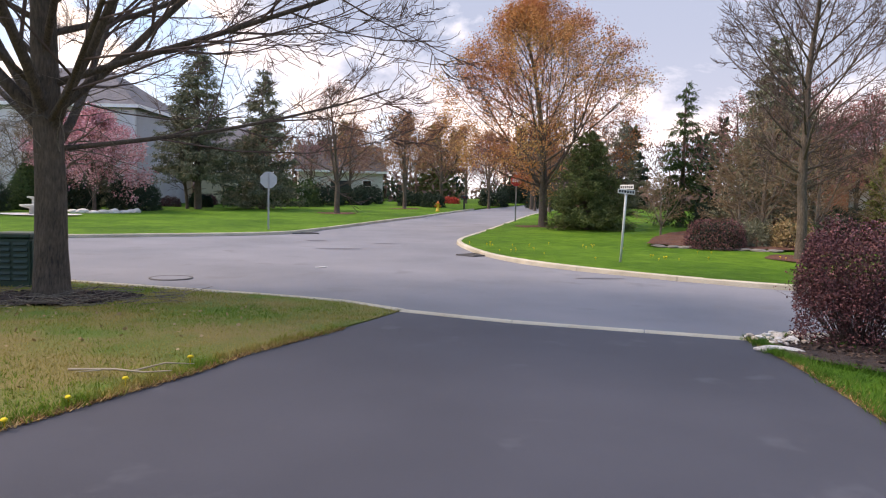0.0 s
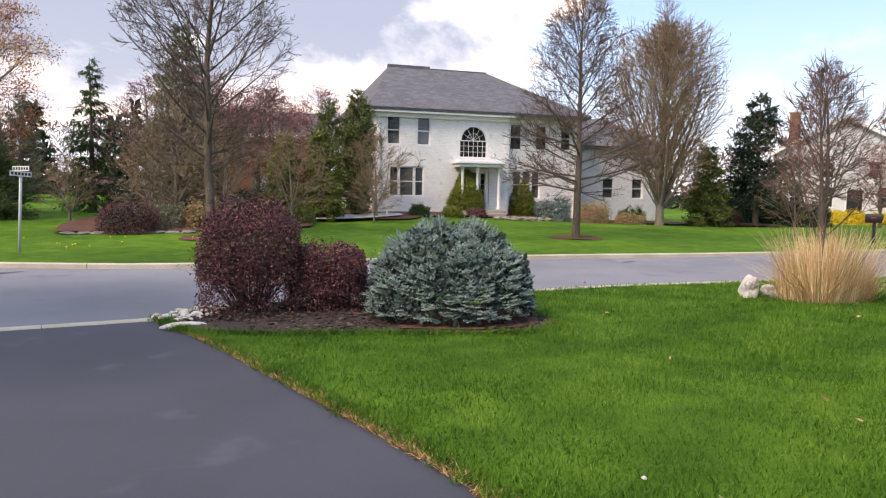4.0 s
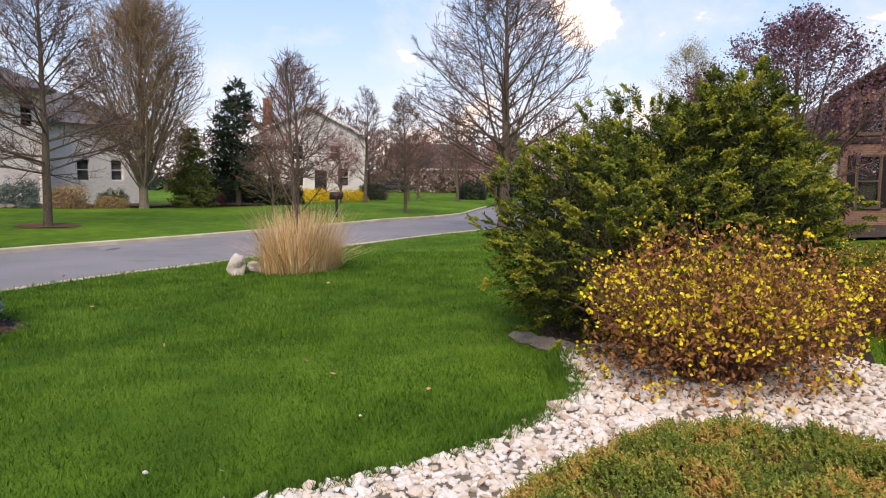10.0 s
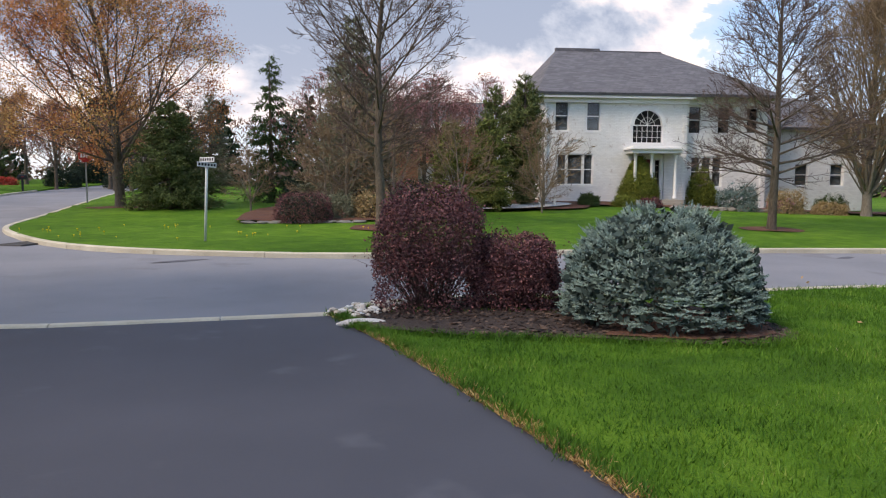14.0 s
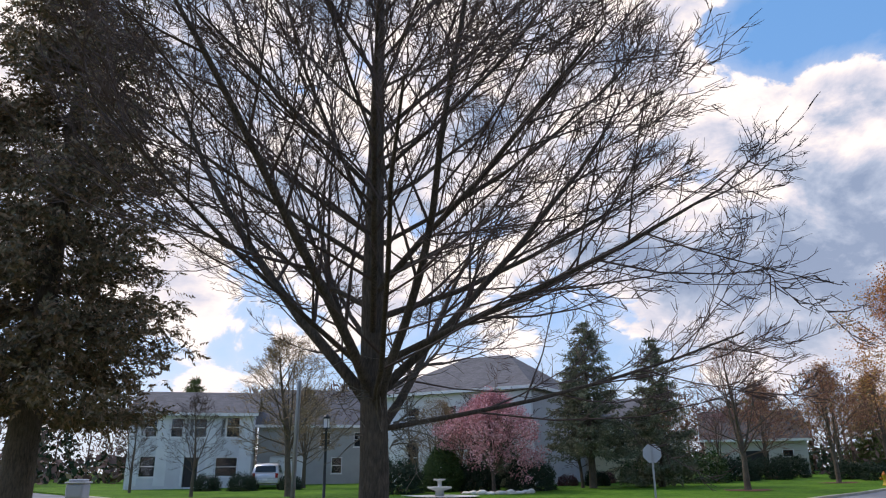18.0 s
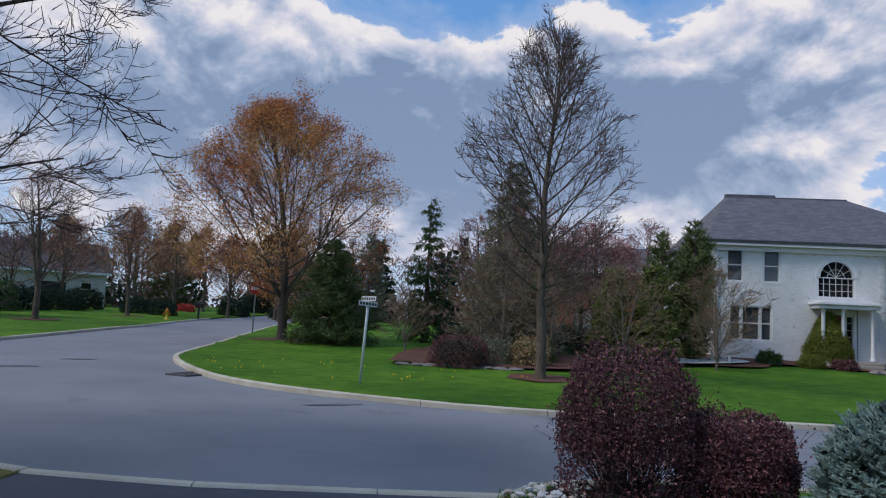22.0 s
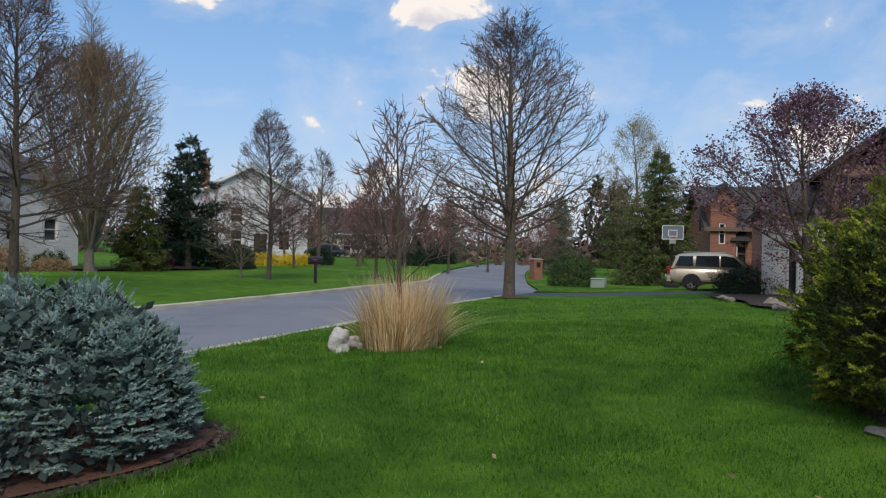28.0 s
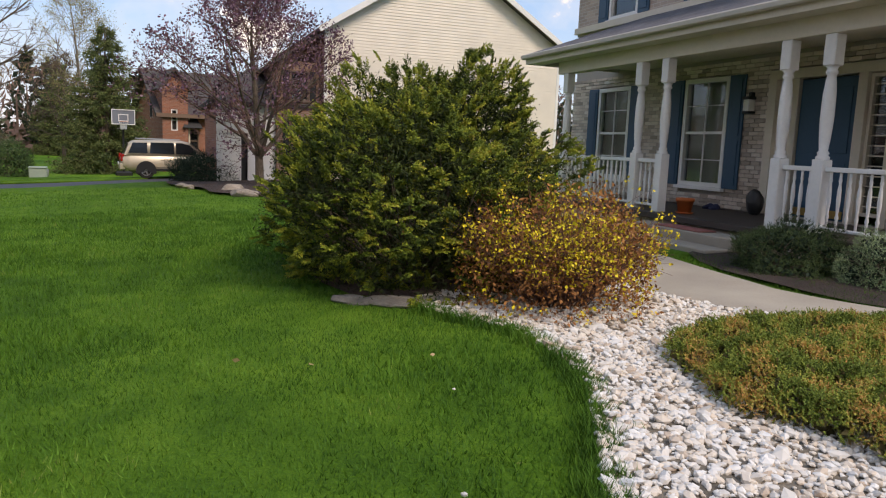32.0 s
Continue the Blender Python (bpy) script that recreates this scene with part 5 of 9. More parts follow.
BLUENEEDLE = islands("blue_spruce_needles", [(0.0, (0.12, 0.185, 0.168)), (0.45, (0.24, 0.34, 0.30)), (0.85, (0.40, 0.51, 0.45)), (1.0, (0.46, 0.53, 0.38))], 0.7, coarse=(10.0, 0.55))
JUNIPER = islands("juniper_sprays", [(0.0, (0.040, 0.062, 0.011)), (0.4, (0.118, 0.166, 0.018)), (0.75, (0.25, 0.29, 0.029)), (0.95, (0.40, 0.405, 0.048)), (1.0, (0.30, 0.15, 0.05))], 0.75, coarse=(5.0, 0.72))
COVER = islands("juniper_ground_cover", [(0.0, (0.075, 0.115, 0.022)), (0.42, (0.19, 0.255, 0.038)), (0.66, (0.34, 0.36, 0.07)), (0.82, (0.52, 0.27, 0.075)), (1.0, (0.64, 0.34, 0.13))], 0.8, coarse=(4.2, 0.55))
PURPLE = islands("barberry_leaves", [(0.0, (0.056, 0.025, 0.031)), (0.6, (0.14, 0.054, 0.060)), (1.0, (0.30, 0.125, 0.115))], 0.7)
YELLOWLEAF = islands("yellow_spring_leaves", [(0.0, (0.55, 0.43, 0.02)), (0.6, (0.80, 0.66, 0.03)), (1.0, (0.70, 0.52, 0.05))], 0.7)
BOX = islands("boxwood_leaves", [(0.0, (0.022, 0.045, 0.014)), (0.7, (0.055, 0.095, 0.026)), (1.0, (0.11, 0.155, 0.05))], 0.7)
GREYSHRUB = islands("grey_green_sprays", [(0.0, (0.14, 0.21, 0.10)), (1.0, (0.36, 0.46, 0.25))], 0.8)
YEWLEAF = islands("yew_needles", [(0.0, (0.06, 0.085, 0.012)), (0.6, (0.15, 0.18, 0.026)), (1.0, (0.25, 0.265, 0.04))], 0.75)


def stems(e, n, rx, ry, h, seed, mat, r0=0.008, arch=0.0, name="stem_frame"):
    rnd = random.Random(seed)
    lines, tips = [], []
    for k in range(n):
        a, s = rnd.uniform(0, math.tau), rnd.random() ** 0.5
        top = Vector((rx * s * math.cos(a), ry * s * math.sin(a), h * rnd.uniform(0.55, 1.0) * (1 - 0.35 * s)))
        root = Vector((0.22 * rx * s * math.cos(a), 0.22 * ry * s * math.sin(a), -0.03))
        pts = [root.lerp(top, t) + Vector((rnd.gauss(0, 0.02), rnd.gauss(0, 0.02), arch * h * math.sin(math.pi * t) + rnd.gauss(0, 0.015))) for t in (0, 0.33, 0.66, 1)]
        lines.append((pts, [r0, r0 * 0.75, r0 * 0.5, r0 * 0.25]))
        for _ in range(4):
            t = rnd.uniform(0.35, 0.95) * 3
            i = min(2, int(t))
            p = pts[i].lerp(pts[i + 1], t - i)
            q = p + (pts[3] - pts[0]) * rnd.uniform(0.12, 0.3) + Vector((rnd.gauss(0, 0.1), rnd.gauss(0, 0.1), rnd.gauss(0.02, 0.06)))
            lines.append(([p, p.lerp(q, 0.5) + Vector((0, 0, 0.01)), q], [r0 * 0.45, r0 * 0.3, r0 * 0.15]))
            tips += [p.lerp(q, 0.5), q]
        tips += pts[2:]
    v, f = tubes(lines, 4)
    part(name, np_mesh(name, v, [f], mat, True), e)
    return np.array([tuple(t) for t in tips])


# the globe spruce
e = thing("globe_blue_spruce", 7.62, 4.84, "dense globe-shaped blue spruce on reddish needle litter", "shrub")
rng = np.random.default_rng(61)
P_, D_ = dome_points(rng, 2300, 1.06, 1.06, 1.20, -0.40, 0.09, 4.5, 5.0, 0.035, 0.75, 0.12)
ok = P_[:, 2] > 0.13
P_, D_ = P_[ok], D_[ok]
across = np.cross(D_, np.array([0.0, 0.0, 1.0])) + 1e-6
across /= np.linalg.norm(across, axis=1, keepdims=True)
roots, axes = [], []
for k, turn in enumerate((0.0, 0.5, -0.5, 0.95, -0.95, 1.35, -1.35)):
    w = turn + rng.normal(0, 0.14, (len(P_), 1))
    ax = D_ * np.cos(w) + across * np.sin(w) + np.array([0, 0, 0.16]) + rng.normal(size=P_.shape) * 0.10
    roots.append(P_ - D_ * (0.10 + 0.012 * k) + ax * 0.015 * (k > 2))
    axes.append(ax)
v, f = needles(np.concatenate(roots), np.concatenate(axes), 0.068, 26, 0.019, 0.0034, rng)
part("needle_coat", np_mesh("needle_coat", v, [f], BLUENEEDLE), e)
# core flakes coloured dark to paint the shade in gaps between shoots
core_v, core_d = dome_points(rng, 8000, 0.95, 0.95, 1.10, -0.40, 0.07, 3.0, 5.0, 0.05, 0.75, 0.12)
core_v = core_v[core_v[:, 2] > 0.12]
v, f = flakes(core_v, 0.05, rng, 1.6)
part("inner_growth", np_mesh("inner_growth", v, [f], islands("spruce_gap_shade", [(0.0, (0.025, 0.040, 0.034)), (1.0, (0.075, 0.11, 0.095))], 0.85)), e)
v, f = tubes([([(0, 0, -0.05), (0, 0, 0.9)], [0.07, 0.02])], 8)
part("trunk", np_mesh("trunk", v, [f], BARK, True), e)

# two barberries
for x, y, rx, h, seed, lb in ((6.53, 7.10, 0.66, 1.42, 71, "upright purple barberry trimmed to a rounded block"), (7.29, 6.52, 0.56, 0.86, 72, "low rounded dark purple barberry")):
    e = thing("barberry_shrub", x, y, lb, "shrub", group="barberries")
    tips = stems(e, 190, rx, rx, h * 0.96, seed, TWIG, 0.007)
    rng = np.random.default_rng(seed)
    P_, D_ = dome_points(rng, 30000, rx, rx, h, 0.0, 0.07, 3.0, seed, 0.13, 0.35)
    P_ = P_[(P_[:, 2] > 0.30 * h) | (rng.random(len(P_)) < 0.35)]
    v, f = flakes(np.concatenate([P_, np.repeat(tips, 3, 0) + rng.normal(size=(len(tips) * 3, 3)) * 0.02]), 0.019, rng, 1.5)
    part("foliage", np_mesh("foliage", v, [f], PURPLE), e)

# the big juniper, in two lobes
e = thing("juniper_shrub", 6.95, -2.5, "large spreading green juniper with feathery layered sprays", "shrub")
rng = np.random.default_rng(81)
roots, axes, inner, twl = [], [], [], []
for cx, cy, rx, h, n, sd in ((0, 0, 1.5, 2.12, 3400, 1.0), (0.95, -0.85, 1.22, 2.15, 2900, 4.0), (1.1, -1.2, 0.75, 2.2, 1400, 7.0), (-0.38, -0.52, 0.78, 2.22, 3000, 33.0), (-0.2, 0.25, 1.40, 1.75, 1900, 9.0), (0.7, -1.2, 0.72, 1.9, 1200, 15.0), (0.85, 0.05, 1.0, 1.6, 1000, 12.0)):
    P_, D_ = dome_points(rng, n // 3, rx, rx, h, -0.85, 0.20, 2.3, sd, 0.04, 0.9, 0.44)
    off = np.array([cx, cy, 0.02])
    # flat fans of sprigs that stand out one above another
    A_ = D_ * 0.9 + rng.normal(size=P_.shape) * 0.22 + np.array([0, 0, 0.30])
    A_ /= np.linalg.norm(A_, axis=1, keepdims=True)
    S_ = np.cross(A_, np.array([0.0, 0.0, 1.0]) + rng.normal(size=P_.shape) * 0.25)
    S_ /= np.linalg.norm(S_, axis=1, keepdims=True) + 1e-9
    reach_ = rng.uniform(0.09, 0.18, (len(P_), 1))
    for k in range(15):
        t, side = (k // 2 + 1) / 8, (0 if k == 14 else 1 if k % 2 else -1)
        ax = A_ * (0.72 if side else 1.0) + S_ * side * 0.72 + rng.normal(size=P_.shape) * 0.12 + np.array([0, 0, -0.10])
        roots.append(P_ + off - A_ * 0.13 + A_ * reach_ * (t if side else 0.9) * 0.85)
        axes.append(ax / np.linalg.norm(ax, axis=1, keepdims=True) * (1.15 - 0.5 * t))
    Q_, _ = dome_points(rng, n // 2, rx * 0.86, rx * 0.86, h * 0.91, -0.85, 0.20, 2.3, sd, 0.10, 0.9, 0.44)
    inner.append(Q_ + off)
v, f = needles(np.concatenate(roots), np.concatenate(axes), 0.052, 8, 0.021, 0.0085, rng)
part("spray_coat", np_mesh("spray_coat", v, [f], JUNIPER), e)
# near-black inner flakes: the shade between the sprays is put into their colour
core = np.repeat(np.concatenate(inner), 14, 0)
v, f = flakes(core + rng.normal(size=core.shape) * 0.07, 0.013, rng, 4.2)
part("inner_growth", np_mesh("inner_growth", v, [f], islands("juniper_gap_shade", [(0.0, (0.014, 0.022, 0.007)), (1.0, (0.05, 0.072, 0.014))], 0.85)), e)
stems(e, 60, 1.5, 1.5, 1.7, 82, BARK, 0.02, name="bough_frame")

# the yellow shrub before it
e = thing("yellow_flowering_shrub", 5.14, -2.18, "twiggy brown shrub flecked with yellow blossom over white pebbles", "shrub", group="yellow shrubs", size=0.89)
tips = stems(e, 400, 1.04, 1.02, 1.24, 91, REDTWIG, 0.005, 0.10, "twig_frame")
rng = np.random.default_rng(91)
tw = tips[rng.random(len(tips)) < 0.42]
v, f = flakes(np.repeat(tw, 4, 0) + rng.normal(size=(len(tw) * 4, 3)) * 0.022, 0.024, rng, 1.3)
L_, _ = dome_points(rng, 260, 1.0, 0.98, 1.1, 0.02, 0.1, 2.5, 3.0, 0.08, 0.5)
L_ = np.repeat(L_[L_[:, 2] < 0.55], 6, 0)
v2, f2 = flakes(L_ + rng.normal(size=L_.shape) * 0.03, 0.026, rng, 1.3)
part("blossom_coat", np_mesh("blossom_coat", np.concatenate([v, v2]), [np.concatenate([f, f2 + len(v)])], YELLOWLEAF), e)
P_, D_ = dome_points(rng, 15000, 1.0, 0.98, 1.16, 0.0, 0.1, 2.5, 3.0, 0.3, 0.5)
P_ = P_[(P_[:, 2] > 0.3) | (rng.random(len(P_)) < 0.5)]
v, f = flakes(P_, 0.021, rng, 2.0)
part("dry_foliage", np_mesh("dry_foliage", v, [f], islands("brown_dry_leaves", [(0.0, (0.13, 0.05, 0.022)), (1.0, (0.46, 0.21, 0.07))], 0.9)), e)
YSHRUB = e
copy_thing(YSHRUB, pose(6.7, -4.15, ground(6.7, -4.15), 0, 0, 120) @ Matrix.Scale(0.72, 4))

# creeping juniper beside the gravel
e = thing("creeping_juniper", 2.70, -1.55, "low creeping juniper mat with rusty orange winter tips", "shrub")
rng = np.random.default_rng(95)
def mat_points(n, rx, ry, h):
    th, r = rng.uniform(0, math.tau, n), np.sqrt(rng.random(n))
    edge = 1 + 0.10 * np.sin(3 * th + 1) + 0.06 * np.sin(7 * th)
    x, y = rx * r * edge * np.cos(th), ry * r * edge * np.sin(th)
    lump = 0.72 + 0.20 * np.sin(x * 8.1 + 1.7 * np.sin(y * 5.1)) * np.sin(y * 9.3 + x) + 0.10 * np.sin(x * 19 + y * 7) * np.sin(y * 17)
    z = h * np.sqrt(np.maximum(0, 1 - r ** 5)) * lump - np.abs(rng.normal(0, 0.02, n)) + 0.03
    d = np.stack([0.8 * r * np.cos(th), 0.8 * r * np.sin(th), 1.0 - 0.4 * r], 1)
    return np.stack([x, y, z], 1), d


P_, D_ = mat_points(17000, 1.02, 1.36, 0.27)
rot = radians(-6)
P_[:, 0], P_[:, 1] = P_[:, 0] * math.cos(rot) - P_[:, 1] * math.sin(rot), P_[:, 0] * math.sin(rot) + P_[:, 1] * math.cos(rot)
v, f = needles(P_, D_ * 0.6 + rng.normal(size=P_.shape) * 0.6 + np.array([0, 0, 0.35]), 0.055, 12, 0.016, 0.0042, rng)
part("spray_coat", np_mesh("spray_coat", v, [f], COVER), e)
Q_, _ = mat_points(7000, 0.98, 1.30, 0.21)
Q_[:, 0], Q_[:, 1] = Q_[:, 0] * math.cos(rot) - Q_[:, 1] * math.sin(rot), Q_[:, 0] * math.sin(rot) + Q_[:, 1] * math.cos(rot)
v, f = flakes(Q_, 0.05, rng, 1.4)
part("inner_growth", np_mesh("inner_growth", v, [f], islands("brown_inner_twigs", [(0.0, (0.08, 0.07, 0.025)), (1.0, (0.19, 0.15, 0.06))], 0.9)), e)


def round_shrub(name, x, y, rx, h, mat, seed, label, n=2600, leaf=0.03, lumps=0.1, flat=0.5, group="", needle=False, category="shrub"):
    e = thing(name, x, y, label, category, group=group)
    rng = np.random.default_rng(seed)
    P_, D_ = dome_points(rng, n, rx, rx, h, -0.02, lumps, 2.6, seed, 0.10, flat)
    if needle:
        v, f = needles(P_ - D_ * leaf, D_ * 0.7 + rng.normal(size=P_.shape) * 0.5 + np.array([0, 0, 0.3]), leaf * 2.5, 7, leaf, leaf * 0.16, rng)
    else:
        v, f = flakes(P_, leaf, rng, 1.5)
    part("foliage", np_mesh("foliage", v, [f], mat), e)
    stems(e, 30, rx * 0.9, rx * 0.9, h * 0.9, seed, BARK, 0.012)
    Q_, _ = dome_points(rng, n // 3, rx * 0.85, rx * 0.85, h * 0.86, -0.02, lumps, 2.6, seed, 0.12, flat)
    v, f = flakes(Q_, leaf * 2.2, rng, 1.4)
    # dense shrubs get a near-black core that paints the shade inside them
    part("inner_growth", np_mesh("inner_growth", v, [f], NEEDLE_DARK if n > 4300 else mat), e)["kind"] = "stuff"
    return e


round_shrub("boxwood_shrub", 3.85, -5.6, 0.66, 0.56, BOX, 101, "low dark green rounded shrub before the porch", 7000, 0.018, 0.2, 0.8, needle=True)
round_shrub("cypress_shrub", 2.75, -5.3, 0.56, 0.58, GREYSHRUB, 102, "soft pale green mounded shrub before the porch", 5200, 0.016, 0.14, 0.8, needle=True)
round_shrub("creeping_shrub", 8.4, -5.9, 0.9, 0.55, JUNIPER, 103, "low green juniper beside the porch end", 4000, 0.022, needle=True)
round_shrub("silver_shrub", 7.3, -5.25, 0.42, 0.3, GREYSHRUB, 104, "small silvery mound beside the walk", 2500, 0.016, needle=True)

# tall dry ornamental grass with the young tree standing in it
e = thing("ornamental_grass", 12.85, 1.45, "tall clump of straw-coloured dry ornamental grass", "grass clump")
rng = np.random.default_rng(111)
n = 2500
a, s = rng.uniform(0, math.tau, n), np.sqrt(rng.random(n))
ex, ey = 1.0, 0.72
rot = radians(-38)
bx, by = ex * s * np.cos(a) * 0.78, ey * s * np.sin(a) * 0.78
lean = s * rng.uniform(0.05, 0.62, n) + np.where(rng.random(n) < 0.22, s * 1.1, 0)
H = rng.uniform(0.4, 1.28, n) * np.where(lean > 0.6, 0.7, 1)
dx, dy = np.cos(a) * lean + rng.normal(0, 0.08, n), np.sin(a) * lean + rng.normal(0, 0.08, n)
pts = []
for tt in (0, 0.35, 0.7, 1.0):
    pts.append(np.stack([bx + dx * H * tt ** 1.6, by + dy * H * tt ** 1.6, H * tt * (1 - 0.25 * lean * tt)], 1))
wd = np.stack([-np.sin(a), np.cos(a), 0 * a], 1) * 0.0042
vv = np.stack([pts[0] - wd, pts[0] + wd, pts[1] - wd, pts[1] + wd, pts[2] - wd * 0.7, pts[2] + wd * 0.7, pts[3]], 1)
cr, sr = math.cos(rot), math.sin(rot)
vv = np.stack([vv[..., 0] * cr - vv[..., 1] * sr, vv[..., 0] * sr + vv[..., 1] * cr, vv[..., 2]], 2).reshape(-1, 3)
k = (np.arange(n) * 7)[:, None]
part("blade_tuft", np_mesh("blade_tuft", vv, [k + np.array([[0, 1, 3, 2]]), k + np.array([[2, 3, 5, 4]]), k + np.array([[4, 5, 6]])], STRAW), e)

# ---- building parts ----
def box(bm, x0, x1, y0, y1, z0, z1, bevel=0.0):
    vs = [bm.verts.new((x, y, z)) for x in (x0, x1) for y in (y0, y1) for z in (z0, z1)]
    fs = [bm.faces.new([vs[i] for i in q]) for q in ((0, 1, 3, 2), (4, 6, 7, 5), (0, 4, 5, 1), (2, 3, 7, 6), (0, 2, 6, 4), (1, 5, 7, 3))]
    if bevel:
        es = list({e for f in fs for e in f.edges})
        bmesh.ops.bevel(bm, geom=es, offset=bevel, segments=1, affect="EDGES")
    return bm


def boxes(*rows, bevel=0.0):
    bm = bmesh.new()
    for r in rows:
        box(bm, *r, bevel=bevel)
    return bm


def pierced(w0, w1, z0, z1, thick, holes, y=0.0):
    """A wall from w0 to w1 in x with its outer face at y, and rectangular openings (x0, x1, z0, z1) through it."""
    xs = sorted({w0, w1, *(v for h in holes for v in h[:2])})
    zs = sorted({z0, z1, *(v for h in holes for v in h[2:])})
    bm = bmesh.new()
    grid = {}

    def vert(x, yy, z):
        k = (round(x, 4), round(yy, 4), round(z, 4))
        if k not in grid:
            grid[k] = bm.verts.new((x, yy, z))
        return grid[k]

    def solid(i, j):
        if not (0 <= i < len(xs) - 1 and 0 <= j < len(zs) - 1):
            return False
        cx, cz = (xs[i] + xs[i + 1]) / 2, (zs[j] + zs[j + 1]) / 2
        return not any(h[0] < cx < h[1] and h[2] < cz < h[3] for h in holes)

    for i in range(len(xs) - 1):
        for j in range(len(zs) - 1):
            if not solid(i, j):
                continue
            a, b, c, d = xs[i], xs[i + 1], zs[j], zs[j + 1]
            bm.faces.new([vert(a, y, c), vert(b, y, c), vert(b, y, d), vert(a, y, d)])
            bm.faces.new([vert(a, y + thick, d), vert(b, y + thick, d), vert(b, y + thick, c), vert(a, y + thick, c)])
            for di, dj, p, q in ((-1, 0, (a, c), (a, d)), (1, 0, (b, d), (b, c)), (0, -1, (b, c), (a, c)), (0, 1, (a, d), (b, d))):
                if not solid(i + di, j + dj):
                    bm.faces.new([vert(p[0], y, p[1]), vert(q[0], y, q[1]), vert(q[0], y + thick, q[1]), vert(p[0], y + thick, p[1])])
    bmesh.ops.recalc_face_normals(bm, faces=bm.faces[:])
    return bm


def plain(name, col, rough=0.6, metal=0.0, var=0.12, spec=0.4):
    return blotched(name, col, tuple(c * (1 - var) for c in col), 1.2, 18.0, rough, 0.06, 0.004, metal=metal, spec=spec)


def glass_build(n, s):
    s.inputs["Base Color"].default_value = (0.75, 0.82, 0.85, 1)
    s.inputs["Roughness"].default_value = 0.02
    s.inputs["Transmission Weight"].default_value = 1.0
    s.inputs["IOR"].default_value = 1.45


GLASS = material("window_glass", glass_build)
WHITE = plain("white_paint", (0.82, 0.81, 0.79), 0.5)
CREAM = plain("cream_trim", (0.70, 0.63, 0.52), 0.55)
BLUE = plain("blue_shutter_paint", (0.035, 0.095, 0.16), 0.5)
# near-black sheet colour that paints unlit rooms behind panes and openings
DARKROOM = plain("unlit_room_shade", (0.03, 0.032, 0.035), 0.9)
BLIND = plain("grey_blinds", (0.105, 0.115, 0.13), 0.8)
CURTAIN = plain("pale_curtain", (0.30, 0.30, 0.22), 0.9)
BLACK = plain("black_metal", (0.02, 0.02, 0.022), 0.45)
GALV = plain("galvanised_steel", (0.42, 0.43, 0.44), 0.45, 0.6)


def brick_wall_mat(name, tones, mortar, bw=0.215, bh=0.075, rough=0.85, relief=0.5, fleck=None):
    def build(n, s):
        pos = n.add("ShaderNodeTexCoord").outputs["Object"]
        sp = n.add("ShaderNodeSeparateXYZ")
        n.link(pos, sp.inputs[0])
        flat = n.add("ShaderNodeCombineXYZ")
        n.link(n.math("ADD", sp.outputs[0], sp.outputs[1]), flat.inputs[0])
        n.link(sp.outputs[2], flat.inputs[1])
        b = n.add("ShaderNodeTexBrick", Scale=1.0)
        b.inputs["Brick Width"].default_value, b.inputs["Row Height"].default_value = bw, bh
        b.inputs["Mortar Size"].default_value = 0.006
        b.inputs["Color1"].default_value, b.inputs["Color2"].default_value, b.inputs["Mortar"].default_value = (*tones[0], 1), (*tones[1], 1), (*mortar, 1)
        n.link(flat.outputs[0], b.inputs["Vector"])
        col = b.outputs["Color"]
        if fleck:
            f = n.noise(flat.outputs[0], 3.2, 5.0, 0.7)
            col = n.mix(n.ramp(f, [(0.60, (0, 0, 0)), (0.68, (1, 1, 1))]), col, fleck)
        col = n.mix(0.35, col, n.ramp(n.noise(pos, 1.3, 4.0), [(0.3, (0.75, 0.75, 0.75)), (0.7, (1, 1, 1))]), "MULTIPLY")
        n.link(col, s.inputs["Base Color"])
        s.inputs["Roughness"].default_value = rough
        bump(n, s, n.math("SUBTRACT", 1.0, b.outputs["Fac"]), relief, 0.01)
    return material(name, build)


WHITEBRICK = brick_wall_mat("whitewashed_brick", ((0.86, 0.84, 0.81), (0.78, 0.76, 0.73)), (0.72, 0.70, 0.67), fleck=(0.58, 0.52, 0.48))
REDBRICK = brick_wall_mat("red_brick", ((0.36, 0.135, 0.075), (0.27, 0.10, 0.06)), (0.35, 0.28, 0.23))
TANBRICK = brick_wall_mat("tan_brick", ((0.56, 0.45, 0.38), (0.42, 0.33, 0.28)), (0.56, 0.52, 0.47))


